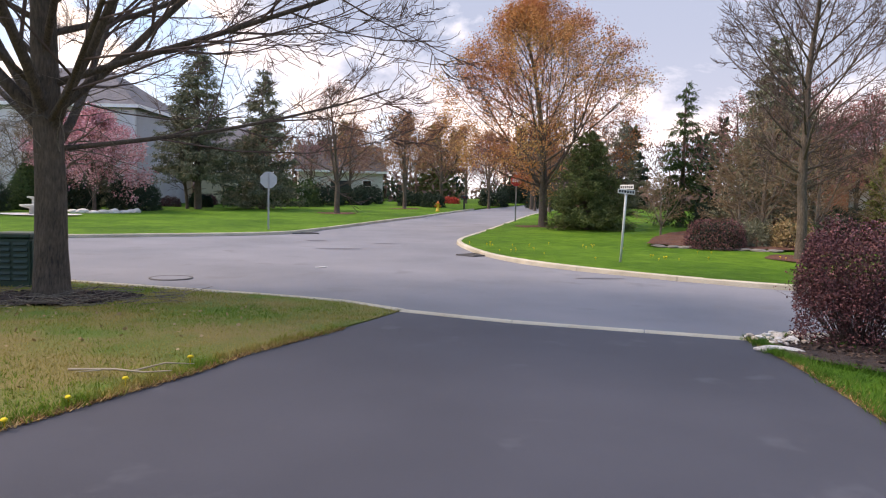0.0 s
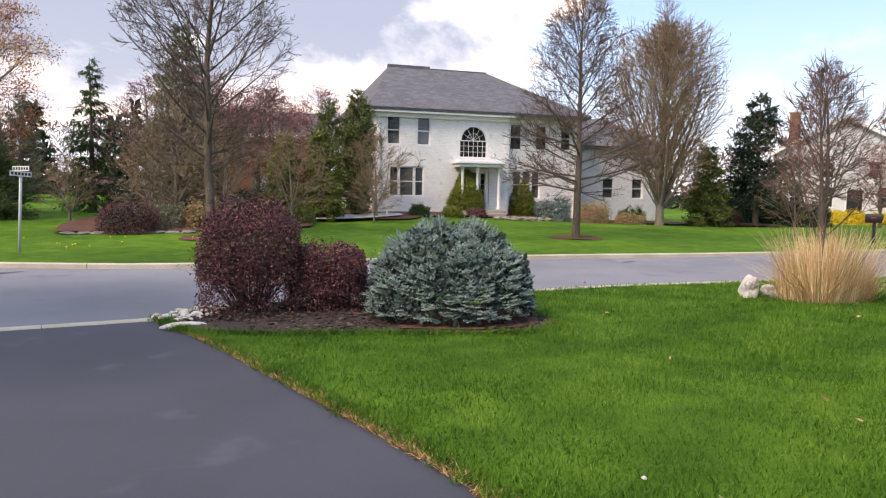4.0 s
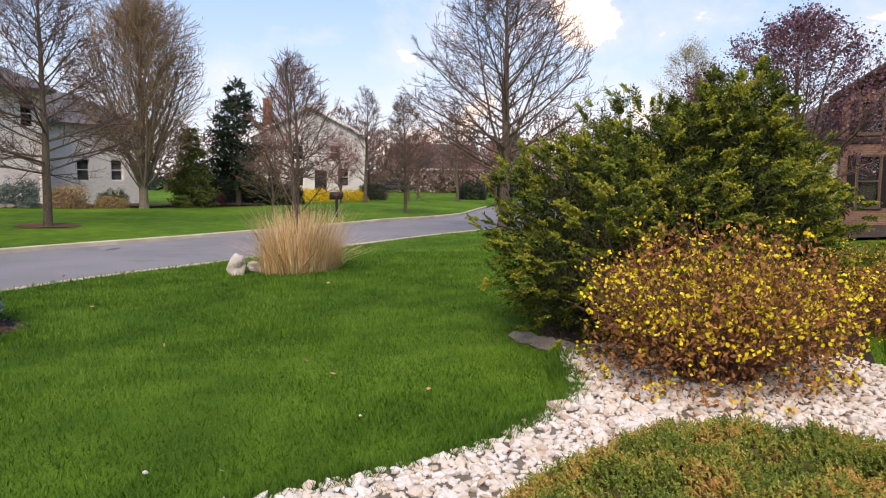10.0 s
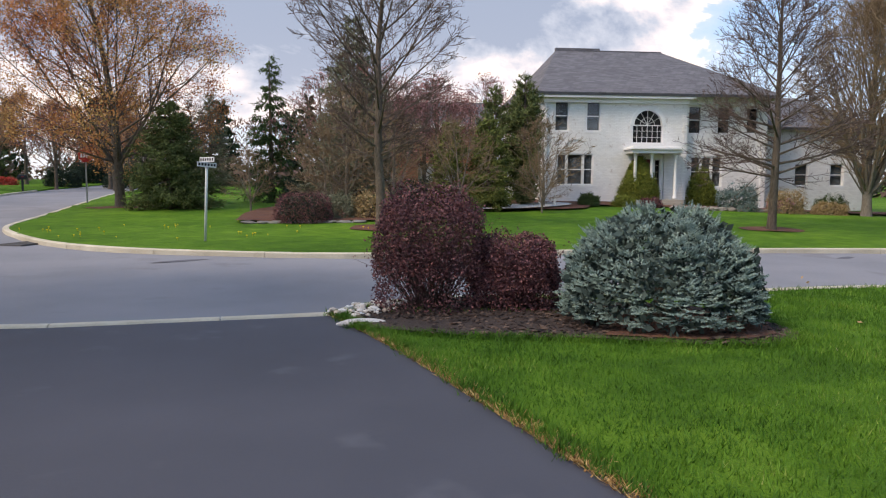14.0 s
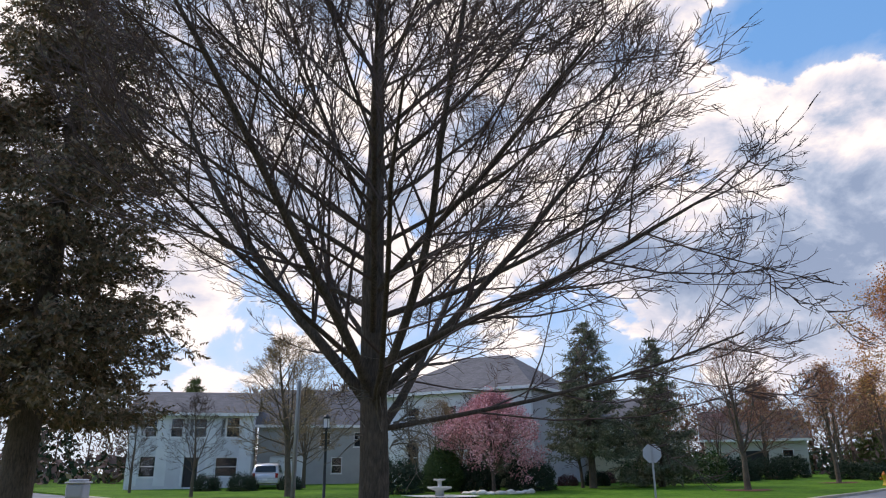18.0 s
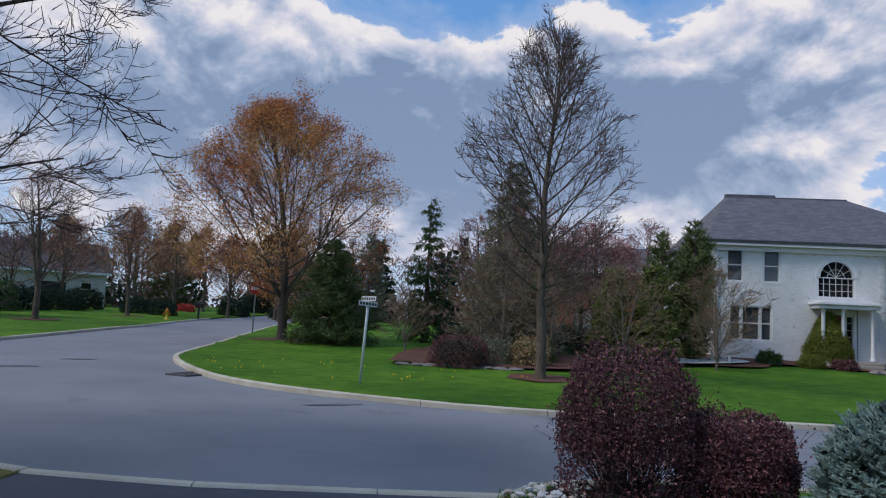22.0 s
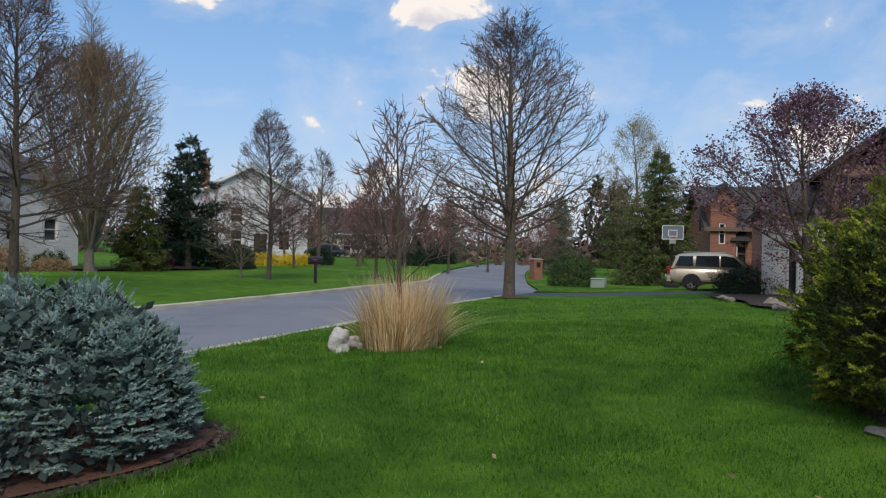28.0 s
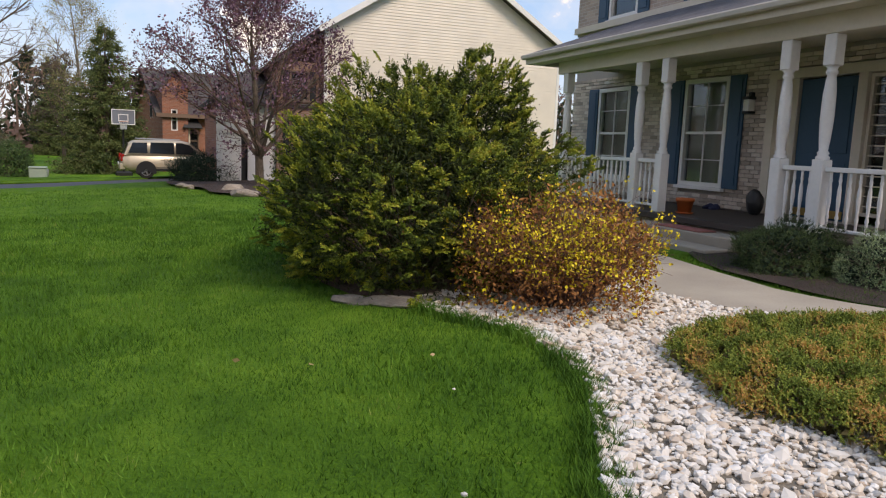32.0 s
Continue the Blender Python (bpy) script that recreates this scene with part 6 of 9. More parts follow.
def shingle_build(tones):
    def build(n, s):
        pos = n.add("ShaderNodeTexCoord").outputs["Object"]
        sp = n.add("ShaderNodeSeparateXYZ")
        n.link(pos, sp.inputs[0])
        flat = n.add("ShaderNodeCombineXYZ")
        n.link(n.math("ADD", sp.outputs[0], n.math("MULTIPLY", sp.outputs[1], 0.37)), flat.inputs[0])
        n.link(n.math("MULTIPLY", sp.outputs[2], 1.7), flat.inputs[1])
        b = n.add("ShaderNodeTexBrick", Scale=1.0)
        b.inputs["Brick Width"].default_value, b.inputs["Row Height"].default_value, b.inputs["Mortar Size"].default_value = 0.33, 0.145, 0.008
        b.inputs["Color1"].default_value, b.inputs["Color2"].default_value, b.inputs["Mortar"].default_value = (*tones[0], 1), (*tones[1], 1), (*tones[2], 1)
        n.link(flat.outputs[0], b.inputs["Vector"])
        n.link(n.mix(0.4, b.outputs["Color"], n.ramp(n.noise(pos, 0.8, 4.0), [(0.3, (0.7, 0.7, 0.7)), (0.7, (1, 1, 1))]), "MULTIPLY"), s.inputs["Base Color"])
        s.inputs["Roughness"].default_value = 0.9
        bump(n, s, b.outputs["Fac"], -0.4, 0.01)
    return build


SHINGLE = material("grey_shingles", shingle_build(((0.165, 0.158, 0.17), (0.11, 0.106, 0.116), (0.06, 0.058, 0.064))))
BROWNSHINGLE = material("dark_shingles", shingle_build(((0.10, 0.085, 0.08), (0.065, 0.056, 0.054), (0.035, 0.03, 0.03))))


def siding_build(col):
    def build(n, s):
        pos = n.add("ShaderNodeTexCoord").outputs["Object"]
        n.link(n.ramp(n.noise(pos, 1.1, 4.0), [(0.3, tuple(c * 0.88 for c in col)), (0.7, col)]), s.inputs["Base Color"])
        s.inputs["Roughness"].default_value = 0.6
    return build


SIDING = material("cream_siding", siding_build((0.80, 0.73, 0.63)))
WHITESIDING = material("white_siding", siding_build((0.76, 0.76, 0.76)))
GREYSIDING = material("grey_siding", siding_build((0.46, 0.47, 0.50)))
YELLOWSIDING = material("pale_yellow_siding", siding_build((0.60, 0.52, 0.32)))


def lap_siding(outline_w, z0, z1, step=0.115, y=0.0):
    """Lapped boards on a wall; outline_w(z) gives the left and right end at a height. One strip a board, each proud at its foot."""
    bm = bmesh.new()
    z = z0
    while z < z1 - 0.01:
        t = min(z1, z + step)
        (a, b), (c, d) = outline_w(z), outline_w(t)
        if b - a > 0.05:
            v = [bm.verts.new(p) for p in ((a, y - 0.022, z), (b, y - 0.022, z), (d, y - 0.004, t), (c, y - 0.004, t), (a, y, z), (b, y, z))]
            bm.faces.new(v[:4])
            bm.faces.new((v[4], v[5], v[1], v[0]))
        z = t
    return bm


def window(parent, x0, x1, z0, z1, y, trim=WHITE, bars=(1, 1), back=BLIND, sash=True, frame=0.06, sill=True, name="window", shutters=None, deep=0.10, bar=0.009):
    """A framed window set in an opening of a wall that faces -y: frame, sash bars, panes, sill, and a sheet behind:
    blind, curtain or painted room shade.
    """
    rows = [(x0, x0 + frame, y - 0.02, y + deep, z0, z1), (x1 - frame, x1, y - 0.02, y + deep, z0, z1), (x0 + frame, x1 - frame, y - 0.02, y + deep, z1 - frame, z1), (x0 + frame, x1 - frame, y - 0.02, y + deep, z0, z0 + frame)]
    if sash:
        zm = (z0 + z1) / 2
        rows.append((x0 + frame, x1 - frame, y + 0.005, y + 0.05, zm - 0.025, zm + 0.025))
    w = part(name, boxes(*rows), parent, trim)
    if bars[0] > 1 or bars[1] > 1:
        mb = []
        for i in range(1, bars[0]):
            xx = x0 + (x1 - x0) * i / bars[0]
            mb.append((xx - bar, xx + bar, y + 0.012, y + 0.04, z0 + frame, z1 - frame))
        for j in range(1, bars[1]):
            zz = z0 + (z1 - z0) * j / bars[1]
            mb.append((x0 + frame, x1 - frame, y + 0.012, y + 0.04, zz - bar, zz + bar))
        part("glazing_bar", boxes(*mb), w, trim)
    p = part("pane", boxes((x0 + frame, x1 - frame, y + 0.055, y + 0.062, z0 + frame, z1 - frame)), w, GLASS)
    p.visible_shadow = False
    # flat sheet close behind the glass; with DARKROOM it is painted room shade
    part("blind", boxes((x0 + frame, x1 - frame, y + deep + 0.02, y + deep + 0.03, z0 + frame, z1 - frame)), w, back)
    if sill:
        part("sill", boxes((x0 - 0.06, x1 + 0.06, y - 0.07, y + 0.02, z0 - 0.06, z0 - 0.002)), w, trim)
    if shutters:
        sw, mt = shutters
        for a, b in ((x0 - sw - 0.03, x0 - 0.03), (x1 + 0.03, x1 + 0.03 + sw)):
            rr = [(a, b, y - 0.035, y - 0.004, z0, z1)]
            zm = z0 + (z1 - z0) * 0.45
            for c, d in ((z0 + 0.08, zm - 0.05), (zm + 0.05, z1 - 0.08)):
                rr.append((a + 0.06, b - 0.06, y - 0.05, y - 0.036, c, d))
            part("shutter", boxes(*rr), w, mt)
    return w


def roof_mesh(verts, faces, thick=0.14):
    bm = bmesh.new()
    vs = [bm.verts.new(v) for v in verts]
    for f in faces:
        bm.faces.new([vs[i] for i in f])
    bmesh.ops.recalc_face_normals(bm, faces=bm.faces[:])
    ret = bmesh.ops.solidify(bm, geom=bm.faces[:], thickness=thick)
    return bm


def hip(x0, x1, y0, y1, z, xa, xb, ym, zr):
    v = [(x0, y0, z), (x1, y0, z), (x1, y1, z), (x0, y1, z), (xa, ym, zr), (xb, ym, zr)]
    return roof_mesh(v, [(0, 1, 5, 4), (1, 2, 5), (2, 3, 4, 5), (3, 0, 4)])


def gable(x0, x1, y0, y1, z, zr, along="x"):
    if along == "x":
        ym = (y0 + y1) / 2
        v = [(x0, y0, z), (x1, y0, z), (x1, y1, z), (x0, y1, z), (x0, ym, zr), (x1, ym, zr)]
        return roof_mesh(v, [(0, 1, 5, 4), (2, 3, 4, 5)])
    xm = (x0 + x1) / 2
    v = [(x0, y0, z), (x0, y1, z), (x1, y1, z), (x1, y0, z), (xm, y0, zr), (xm, y1, zr)]
    return roof_mesh(v, [(0, 1, 5, 4), (2, 3, 4, 5)])


def side_walls(x0, x1, y0, y1, z0, z1, t=0.2):
    """The three walls behind a front wall."""
    return boxes((x0, x0 + t, y0, y1, z0, z1), (x1 - t, x1, y0, y1, z0, z1), (x0 + t, x1 - t, y1 - t, y1, z0, z1))


def arch_ring(cx, z, r0, r1, y0, y1, n=16):
    bm = bmesh.new()
    rows = []
    for k in range(n + 1):
        a = math.pi * k / n
        c, s = math.cos(a), math.sin(a)
        rows.append([bm.verts.new((cx + r * c, y, z + r * s)) for r, y in ((r0, y0), (r1, y0), (r1, y1), (r0, y1))])
    for p, q in zip(rows, rows[1:]):
        for j in range(4):
            bm.faces.new((p[j], p[(j + 1) % 4], q[(j + 1) % 4], q[j]))
    bm.faces.new(rows[0])
    bm.faces.new(rows[-1][::-1])
    bmesh.ops.recalc_face_normals(bm, faces=bm.faces[:])
    return bm


def spandrel(cx, z, r, h, y0, y1, n=16):
    """The wall above an arch: a rectangle 2r wide and h high with the half-round cut out of it."""
    bm = bmesh.new()
    for y, flip in ((y0, False), (y1, True)):
        low = [bm.verts.new((cx + r * math.cos(math.pi * k / n), y, z + r * math.sin(math.pi * k / n))) for k in range(n + 1)]
        top = [bm.verts.new((cx + r * math.cos(math.pi * k / n), y, z + h)) for k in range(n + 1)]
        for k in range(n):
            q = (low[k], low[k + 1], top[k + 1], top[k])
            if abs(top[k].co.z - low[k].co.z) + abs(top[k + 1].co.z - low[k + 1].co.z) > 1e-4:
                bm.faces.new(q[::-1] if flip else q)
    return bm


def column(x, y, z0, z1, r, sides=14):
    prof = [(r * 1.4, z0), (r * 1.4, z0 + 0.08), (r * 1.15, z0 + 0.13), (r, z0 + 0.18), (r * 0.86, z1 - 0.2), (r * 1.05, z1 - 0.16), (r * 0.9, z1 - 0.12), (r * 1.3, z1 - 0.06), (r * 1.3, z1)]
    return lathe(prof, x, y, sides)


def lathe(prof, x=0.0, y=0.0, sides=14):
    bm = bmesh.new()
    rows = [[bm.verts.new((x + r * math.cos(math.tau * k / sides), y + r * math.sin(math.tau * k / sides), z)) for k in range(sides)] for r, z in prof]
    for p, q in zip(rows, rows[1:]):
        for k in range(sides):
            bm.faces.new((p[k], p[(k + 1) % sides], q[(k + 1) % sides], q[k]))
    bm.faces.new(rows[0][::-1])
    bm.faces.new(rows[-1])
    for f in bm.faces:
        f.smooth = len(f.verts) == 4
    return bm


def frame_at(name, ox, oy, z, fx, fy, label, category, group=""):
    """A thing whose x runs along (fx, fy) and whose -y faces the viewer's side."""
    e = new(name)
    a = math.degrees(math.atan2(fy, fx))
    e.matrix_world = pose(ox, oy, z, 0, 0, a)
    return tagged(e, label, category, group)


# ---- the white brick house across the street ----
H = frame_at("white_brick_house", 28.3, 23.5, 0.0, 0.799, -0.601, "two-storey whitewashed brick house with a grey hip roof", "house")
B0 = 0.2
holes = [(0.77, 1.5, 3.93, 5.42), (2.35, 3.08, 3.93, 5.40), (4.68, 6.24, 3.38, 5.06), (0.91, 2.75, 1.33, 2.85), (4.75, 6.35, 0.66, 2.84)]
part("front_wall", pierced(0.25, 7.45, B0, 5.55, 0.25, holes), H, WHITEBRICK)
holes2 = [(7.68, 8.4, 3.88, 5.28), (9.2, 9.92, 3.9, 5.26), (10.72, 11.4, 3.92, 5.24), (7.87, 9.55, 1.25, 2.78)]
part("front_wall", pierced(7.45, 11.8, B0, 5.55, 0.25, holes2, 0.35), H, WHITEBRICK)
part("side_wall", side_walls(0.25, 11.8, 0.26, 10.2, B0, 5.55, 0.25), H, WHITEBRICK)
for k in range(16):
    part("quoin", boxes((7.28 - (0.06 if k % 2 else 0.0), 7.47, -0.03, 0.0, 0.6 + 0.3 * k, 0.86 + 0.3 * k)), H, WHITEBRICK)
for row in ((-0.15, 7.7, -0.38, -0.3, 5.52, 5.78), (-0.15, 7.7, -0.3, 0.24, 5.56, 5.64), (0.2, 7.5, -0.14, -0.003, 5.30, 5.54), (7.7, 12.1, -0.05, 0.03, 5.52, 5.76), (7.7, 12.1, 0.03, 0.55, 5.56, 5.64), (7.5, 11.85, 0.22, 0.347, 5.30, 5.54), (-0.15, -0.08, -0.3, 10.4, 5.52, 5.78), (-0.08, 0.24, -0.3, 10.4, 5.56, 5.64)):
    part("cornice_board", boxes(row), H, WHITE)
part("roof", hip(-0.22, 12.2, -0.45, 10.6, 5.76, 2.15, 8.1, 5.2, 8.72), H, SHINGLE)
part("ridge_cap", boxes((2.1, 4.6, 5.08, 5.32, 8.66, 8.84), (4.6, 8.15, 5.1, 5.3, 8.64, 8.74)), H, SHINGLE)
for x0, x1, z0, z1 in holes[:2]:
    window(H, x0, x1, z0, z1, 0.06, back=BLIND, trim=WHITE)
for x0, x1, z0, z1 in holes2[:3]:
    window(H, x0, x1, z0, z1, 0.41, back=DARKROOM)
for a, b in ((0.91, 1.42), (1.42, 2.24), (2.24, 2.75)):
    window(H, a, b, 1.33, 2.85, 0.06, back=BLIND, sill=a < 1)
for a, b in ((7.87, 8.43), (8.43, 8.99), (8.99, 9.55)):
    window(H, a, b, 1.25, 2.78, 0.41, back=BLIND, sill=a < 8)
part("blind_arch", arch_ring(1.83, 2.92, 0.62, 0.72, -0.035, 0.0), H, WHITEBRICK)
# the great arched window
aw = window(H, 4.68, 6.24, 3.38, 4.28, 0.06, bars=(6, 3), back=DARKROOM, sash=False, frame=0.045, name="arched_window")
part("arch_frame", arch_ring(5.46, 4.28, 0.70, 0.80, -0.04, 0.16), aw, WHITE)
part("arch_trim", arch_ring(5.46, 4.28, 0.80, 0.90, -0.05, -0.003), aw, WHITE)
part("arch_bar", arch_ring(5.46, 4.28, 0.35, 0.366, 0.06, 0.09), aw, WHITE)
bm = bmesh.new()
for k in range(1, 6):
    a = math.pi * k / 6
    c, s = math.cos(a), math.sin(a)
    m = bmesh.ops.create_cube(bm, size=1, matrix=Matrix.Translation((5.46 + 0.36 * c, 0.075, 4.28 + 0.36 * s)) @ Matrix.Rotation(-a, 4, "Y") @ Matrix.Diagonal((0.72, 0.03, 0.016, 1)))
part("fan_bar", bm, aw, WHITE)
bm = bmesh.new()
vs = [bm.verts.new((5.46 + 0.72 * math.cos(math.pi * k / 20), 0.10, 4.28 + 0.72 * math.sin(math.pi * k / 20))) for k in range(21)]
bm.faces.new(vs)
p = part("fan_pane", bm, aw, GLASS)
p.visible_shadow = False
# near-black backing paints the unlit room behind the fanlight
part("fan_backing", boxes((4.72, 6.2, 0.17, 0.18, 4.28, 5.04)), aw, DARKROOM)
part("arch_spandrel", spandrel(5.46, 4.28, 0.785, 0.785, 0.001, 0.22), aw, WHITEBRICK)
# portico
pt = part("portico", boxes((4.35, 6.85, -0.95, 0.0, 2.86, 3.02), (4.25, 6.95, -1.05, 0.0, 3.03, 3.12), (4.42, 6.78, -0.88, 0.0, 3.13, 3.2), bevel=0.012), H, WHITE)
for cx in (4.6, 5.42, 6.62):
    part("column", column(cx, -0.72, 0.66, 2.86, 0.085), pt, WHITE)
part("door_case", boxes((4.78, 4.9, 0.05, 0.2, 0.66, 2.82), (6.2, 6.32, 0.05, 0.2, 0.66, 2.82), (4.9, 6.2, 0.05, 0.2, 2.62, 2.82), (5.78, 5.86, 0.05, 0.2, 0.66, 2.62)), H, WHITE)
dr = part("front_door", boxes((4.92, 5.76, 0.10, 0.15, 0.68, 2.6), (5.02, 5.3, 0.085, 0.099, 0.85, 1.5), (5.4, 5.66, 0.085, 0.099, 0.85, 1.5), (5.02, 5.3, 0.085, 0.099, 1.65, 2.45), (5.4, 5.66, 0.085, 0.099, 1.65, 2.45)), H, plain("dark_red_door", (0.16, 0.02, 0.02), 0.4), "dark red panelled front door")
window(H, 5.87, 6.19, 0.75, 2.6, 0.09, bars=(1, 6), sash=False, frame=0.04, sill=False, back=DARKROOM, name="sidelight")
part("doorstep", boxes((4.3, 6.9, -1.1, 0.0, 0.2, 0.64), (4.5, 6.7, -1.5, -1.11, 0.2, 0.5), (4.5, 6.7, -1.9, -1.51, 0.2, 0.36), bevel=0.01), H, CONCRETE)
part("downspout", boxes((7.5, 7.58, 0.24, 0.345, 0.4, 5.5)), H, WHITE)
part("downspout", boxes((0.3, 0.38, -0.09, -0.003, 0.4, 5.3)), H, WHITE)
# the lower wing
part("wing_wall", pierced(11.8, 18.2, 0.0, 4.3, 0.25, [(14.2, 15.0, 1.3, 2.5), (16.2, 17.0, 1.3, 2.5)], 1.6), H, WHITEBRICK)
part("wing_side", side_walls(11.82, 18.2, 1.86, 9.2, 0.0, 4.3), H, WHITEBRICK)
part("wing_roof", hip(11.6, 18.6, 1.2, 9.6, 4.35, 11.9, 16.4, 5.4, 6.35), H, SHINGLE)
for a in (14.2, 16.2):
    window(H, a, a + 0.8, 1.3, 2.5, 1.66, back=BLIND, shutters=None)

# ---- our own house, with the porch ----
OX, OY = 3.73, -6.57
P = new("porch_house")
P.matrix_world = pose(OX, OY, 0, 0, 0, math.degrees(math.atan2(0.55, -0.835)))
tagged(P, "tan brick house with blue shutters and a white-railed front porch", "house")
# here x runs west and -y faces the street: a place s metres east is x = -s, a depth d behind the posts is y = +d


def ex(*r):
    """East-to-west boxes: rows in s (east), depth and height."""
    return [(-b, -a, c, d, e, f) for a, b, c, d, e, f in r]


GZ = 0.22
wins = [(3.62, 4.78), (6.52, 7.7)]
uwins = [(3.6, 4.64), (6.5, 7.54)]
hl = [(-b, -a, 0.97, 2.96) for a, b in wins] + [(-2.72, -0.5, 0.62, 2.95)]
core = pierced(-8.85, 2.4, GZ, 6.4, 0.2, hl + [(-b, -a, 4.46, 5.9) for a, b in uwins] + [(-1.9, -0.9, 4.46, 5.9)], 1.87)
part("front_wall", core, P, plain("brick_mortar", (0.42, 0.38, 0.34), 0.95))
part("side_wall", side_walls(-8.85, 2.4, 2.08, 10.5, GZ, 6.4, 0.25), P, TANBRICK)
part("main_roof", hip(-9.4, 2.9, 1.3, 11.1, 6.4, -5.6, -0.8, 6.2, 9.6), P, BROWNSHINGLE)
part("upper_brick_face", pierced(-8.85, 2.4, 4.25, 6.35, 0.055, [(-b, -a, 4.46, 5.9) for a, b in uwins] + [(-1.9, -0.9, 4.46, 5.9)], 1.812), P, TANBRICK)
part("porch_floor", boxes(*ex((-2.4, 6.3, -0.2, 1.86, 0.5, 0.6)), bevel=0.01), P, plain("dark_porch_boards", (0.055, 0.042, 0.036), 0.6))
part("porch_base", boxes(*ex((-2.3, 6.2, -0.1, 1.8, 0.0, 0.5))), P, TANBRICK)
part("porch_step", boxes(*ex((0.72, 3.0, -0.62, -0.21, 0.0, 0.46)), bevel=0.015), P, CONCRETE)
part("porch_step", boxes(*ex((0.72, 3.0, -1.05, -0.63, 0.0, 0.32)), bevel=0.015), P, CONCRETE)
part("porch_beam", boxes(*ex((-2.4, 6.4, -0.09, 0.12, 3.06, 3.32)), bevel=0.008), P, CREAM)
part("porch_ceiling", boxes(*ex((-2.4, 6.5, 0.12, 1.86, 3.28, 3.32))), P, CREAM)
part("fascia", boxes(*ex((-2.9, 7.2, -0.42, -0.36, 3.3, 3.46), (-2.9, 7.2, -0.36, -0.1, 3.3, 3.33), (7.14, 7.2, -0.36, 1.86, 3.3, 3.46))), P, CREAM)
part("gutter", boxes(*ex((-2.9, 7.25, -0.52, -0.425, 3.39, 3.49)), bevel=0.02), P, plain("brown_gutter", (0.5, 0.45, 0.37), 0.4))
v = [(-7.3, -0.5, 3.47), (3.0, -0.5, 3.47), (3.0, 1.86, 4.38), (-6.0, 1.86, 4.38), (-7.3, 1.86, 3.47)]
part("porch_roof", roof_mesh(v, [(0, 1, 2, 3), (0, 3, 4)], 0.05), P, SHINGLE)
part("sill_course", boxes(*ex((-2.4, 8.85, 1.72, 1.81, 4.30, 4.44))), P, CREAM)


def turned_post(x, z0, z1):
    """A porch post: square foot, turned shaft and square head."""
    a = 0.085
    bm = box(bmesh.new(), -x - a, -x + a, -a, a, z0, z0 + 0.95, 0.012)
    box(bm, -x - a, -x + a, -a, a, z1 - 0.38, z1, 0.012)
    prof = [(0.08, 0.95), (0.085, 0.98), (0.06, 1.0), (0.072, 1.03), (0.052, 1.06), (0.066, 1.2), (0.08, 1.45), (0.076, 1.75), (0.06, 1.92), (0.05, 1.98), (0.07, 2.0), (0.07, 2.03), (0.055, 2.05), (0.08, 2.09)]
    k = (z1 - z0 - 0.38 - 0.95) / (2.09 - 0.95)
    prof = [(r, z0 + 0.95 + (z - 0.95) * k) for r, z in prof]
    sides = 16
    rows = [[bm.verts.new((-x + r * math.cos(math.tau * i / sides), r * math.sin(math.tau * i / sides), z)) for i in range(sides)] for r, z in prof]
    for p, q in zip(rows, rows[1:]):
        for i in range(sides):
            f = bm.faces.new((p[i], p[(i + 1) % sides], q[(i + 1) % sides], q[i]))
            f.smooth = True
    return bm


for s in (-2.2, 0.0, 0.66, 3.06, 3.74, 6.1):
    part("porch_post", turned_post(s, 0.6, 3.06), P, WHITE)


def spindle_mesh():
    bm = lathe([(0.016, 0.0), (0.016, 0.12), (0.024, 0.15), (0.014, 0.19), (0.026, 0.36), (0.022, 0.5), (0.013, 0.56), (0.022, 0.6), (0.016, 0.63), (0.016, 0.72)], 0, 0, 8)
    me = bpy.data.meshes.new("baluster")
    bm.to_mesh(me)
    bm.free()
    me.materials.append(WHITE)
    return me


SPINDLE = spindle_mesh()
for a, b in ((-2.11, -0.09), (0.09, 0.57), (3.15, 3.65), (3.83, 6.01)):
    rl = part("porch_rail", boxes(*ex((a, b, -0.045, 0.045, 1.40, 1.46)), bevel=0.008), P, WHITE)
    part("bottom_rail", boxes(*ex((a, b, -0.03, 0.03, 0.68, 0.72)), bevel=0.008), P, WHITE)
    n = max(2, round((b - a) / 0.135))
    for k in range(n):
        sp_ = part("baluster", SPINDLE, rl)
        sp_.location = (-(a + (k + 0.5) * (b - a) / n), 0, 0.70)
for (a, b) in wins:
    window(P, -b, -a, 0.97, 2.96, 1.80, trim=WHITE, bars=(2, 4), back=CURTAIN, shutters=(0.36, BLUE), frame=0.08)
for (a, b) in uwins + [(0.9, 1.9)]:
    window(P, -b, -a, 4.46, 5.9, 1.80, trim=WHITE, bars=(1, 1), back=DARKROOM, shutters=(0.36, BLUE), frame=0.07)
for row in ((2.58, 2.74, 1.80, 1.99, 0.62, 2.97), (0.42, 0.54, 1.80, 1.99, 0.62, 2.97), (0.54, 2.58, 1.80, 1.99, 2.82, 2.97), (2.2, 2.58, 1.88, 1.97, 0.62, 2.82), (0.95, 1.1, 1.82, 1.97, 0.62, 2.82)):
    part("door_post", boxes(*ex(row)), P, CREAM)
fd = part("front_door", boxes(*ex((1.12, 2.18, 1.93, 1.98, 0.63, 2.8)), bevel=0.003), P, BLUE, "blue panelled front door")
for row in ((1.25, 1.6, 1.915, 1.929, 0.8, 1.5), (1.7, 2.05, 1.915, 1.929, 0.8, 1.5), (1.25, 1.6, 1.915, 1.929, 1.65, 2.65), (1.7, 2.05, 1.915, 1.929, 1.65, 2.65)):
    part("door_panel", boxes(*ex(row), bevel=0.003), fd, BLUE)
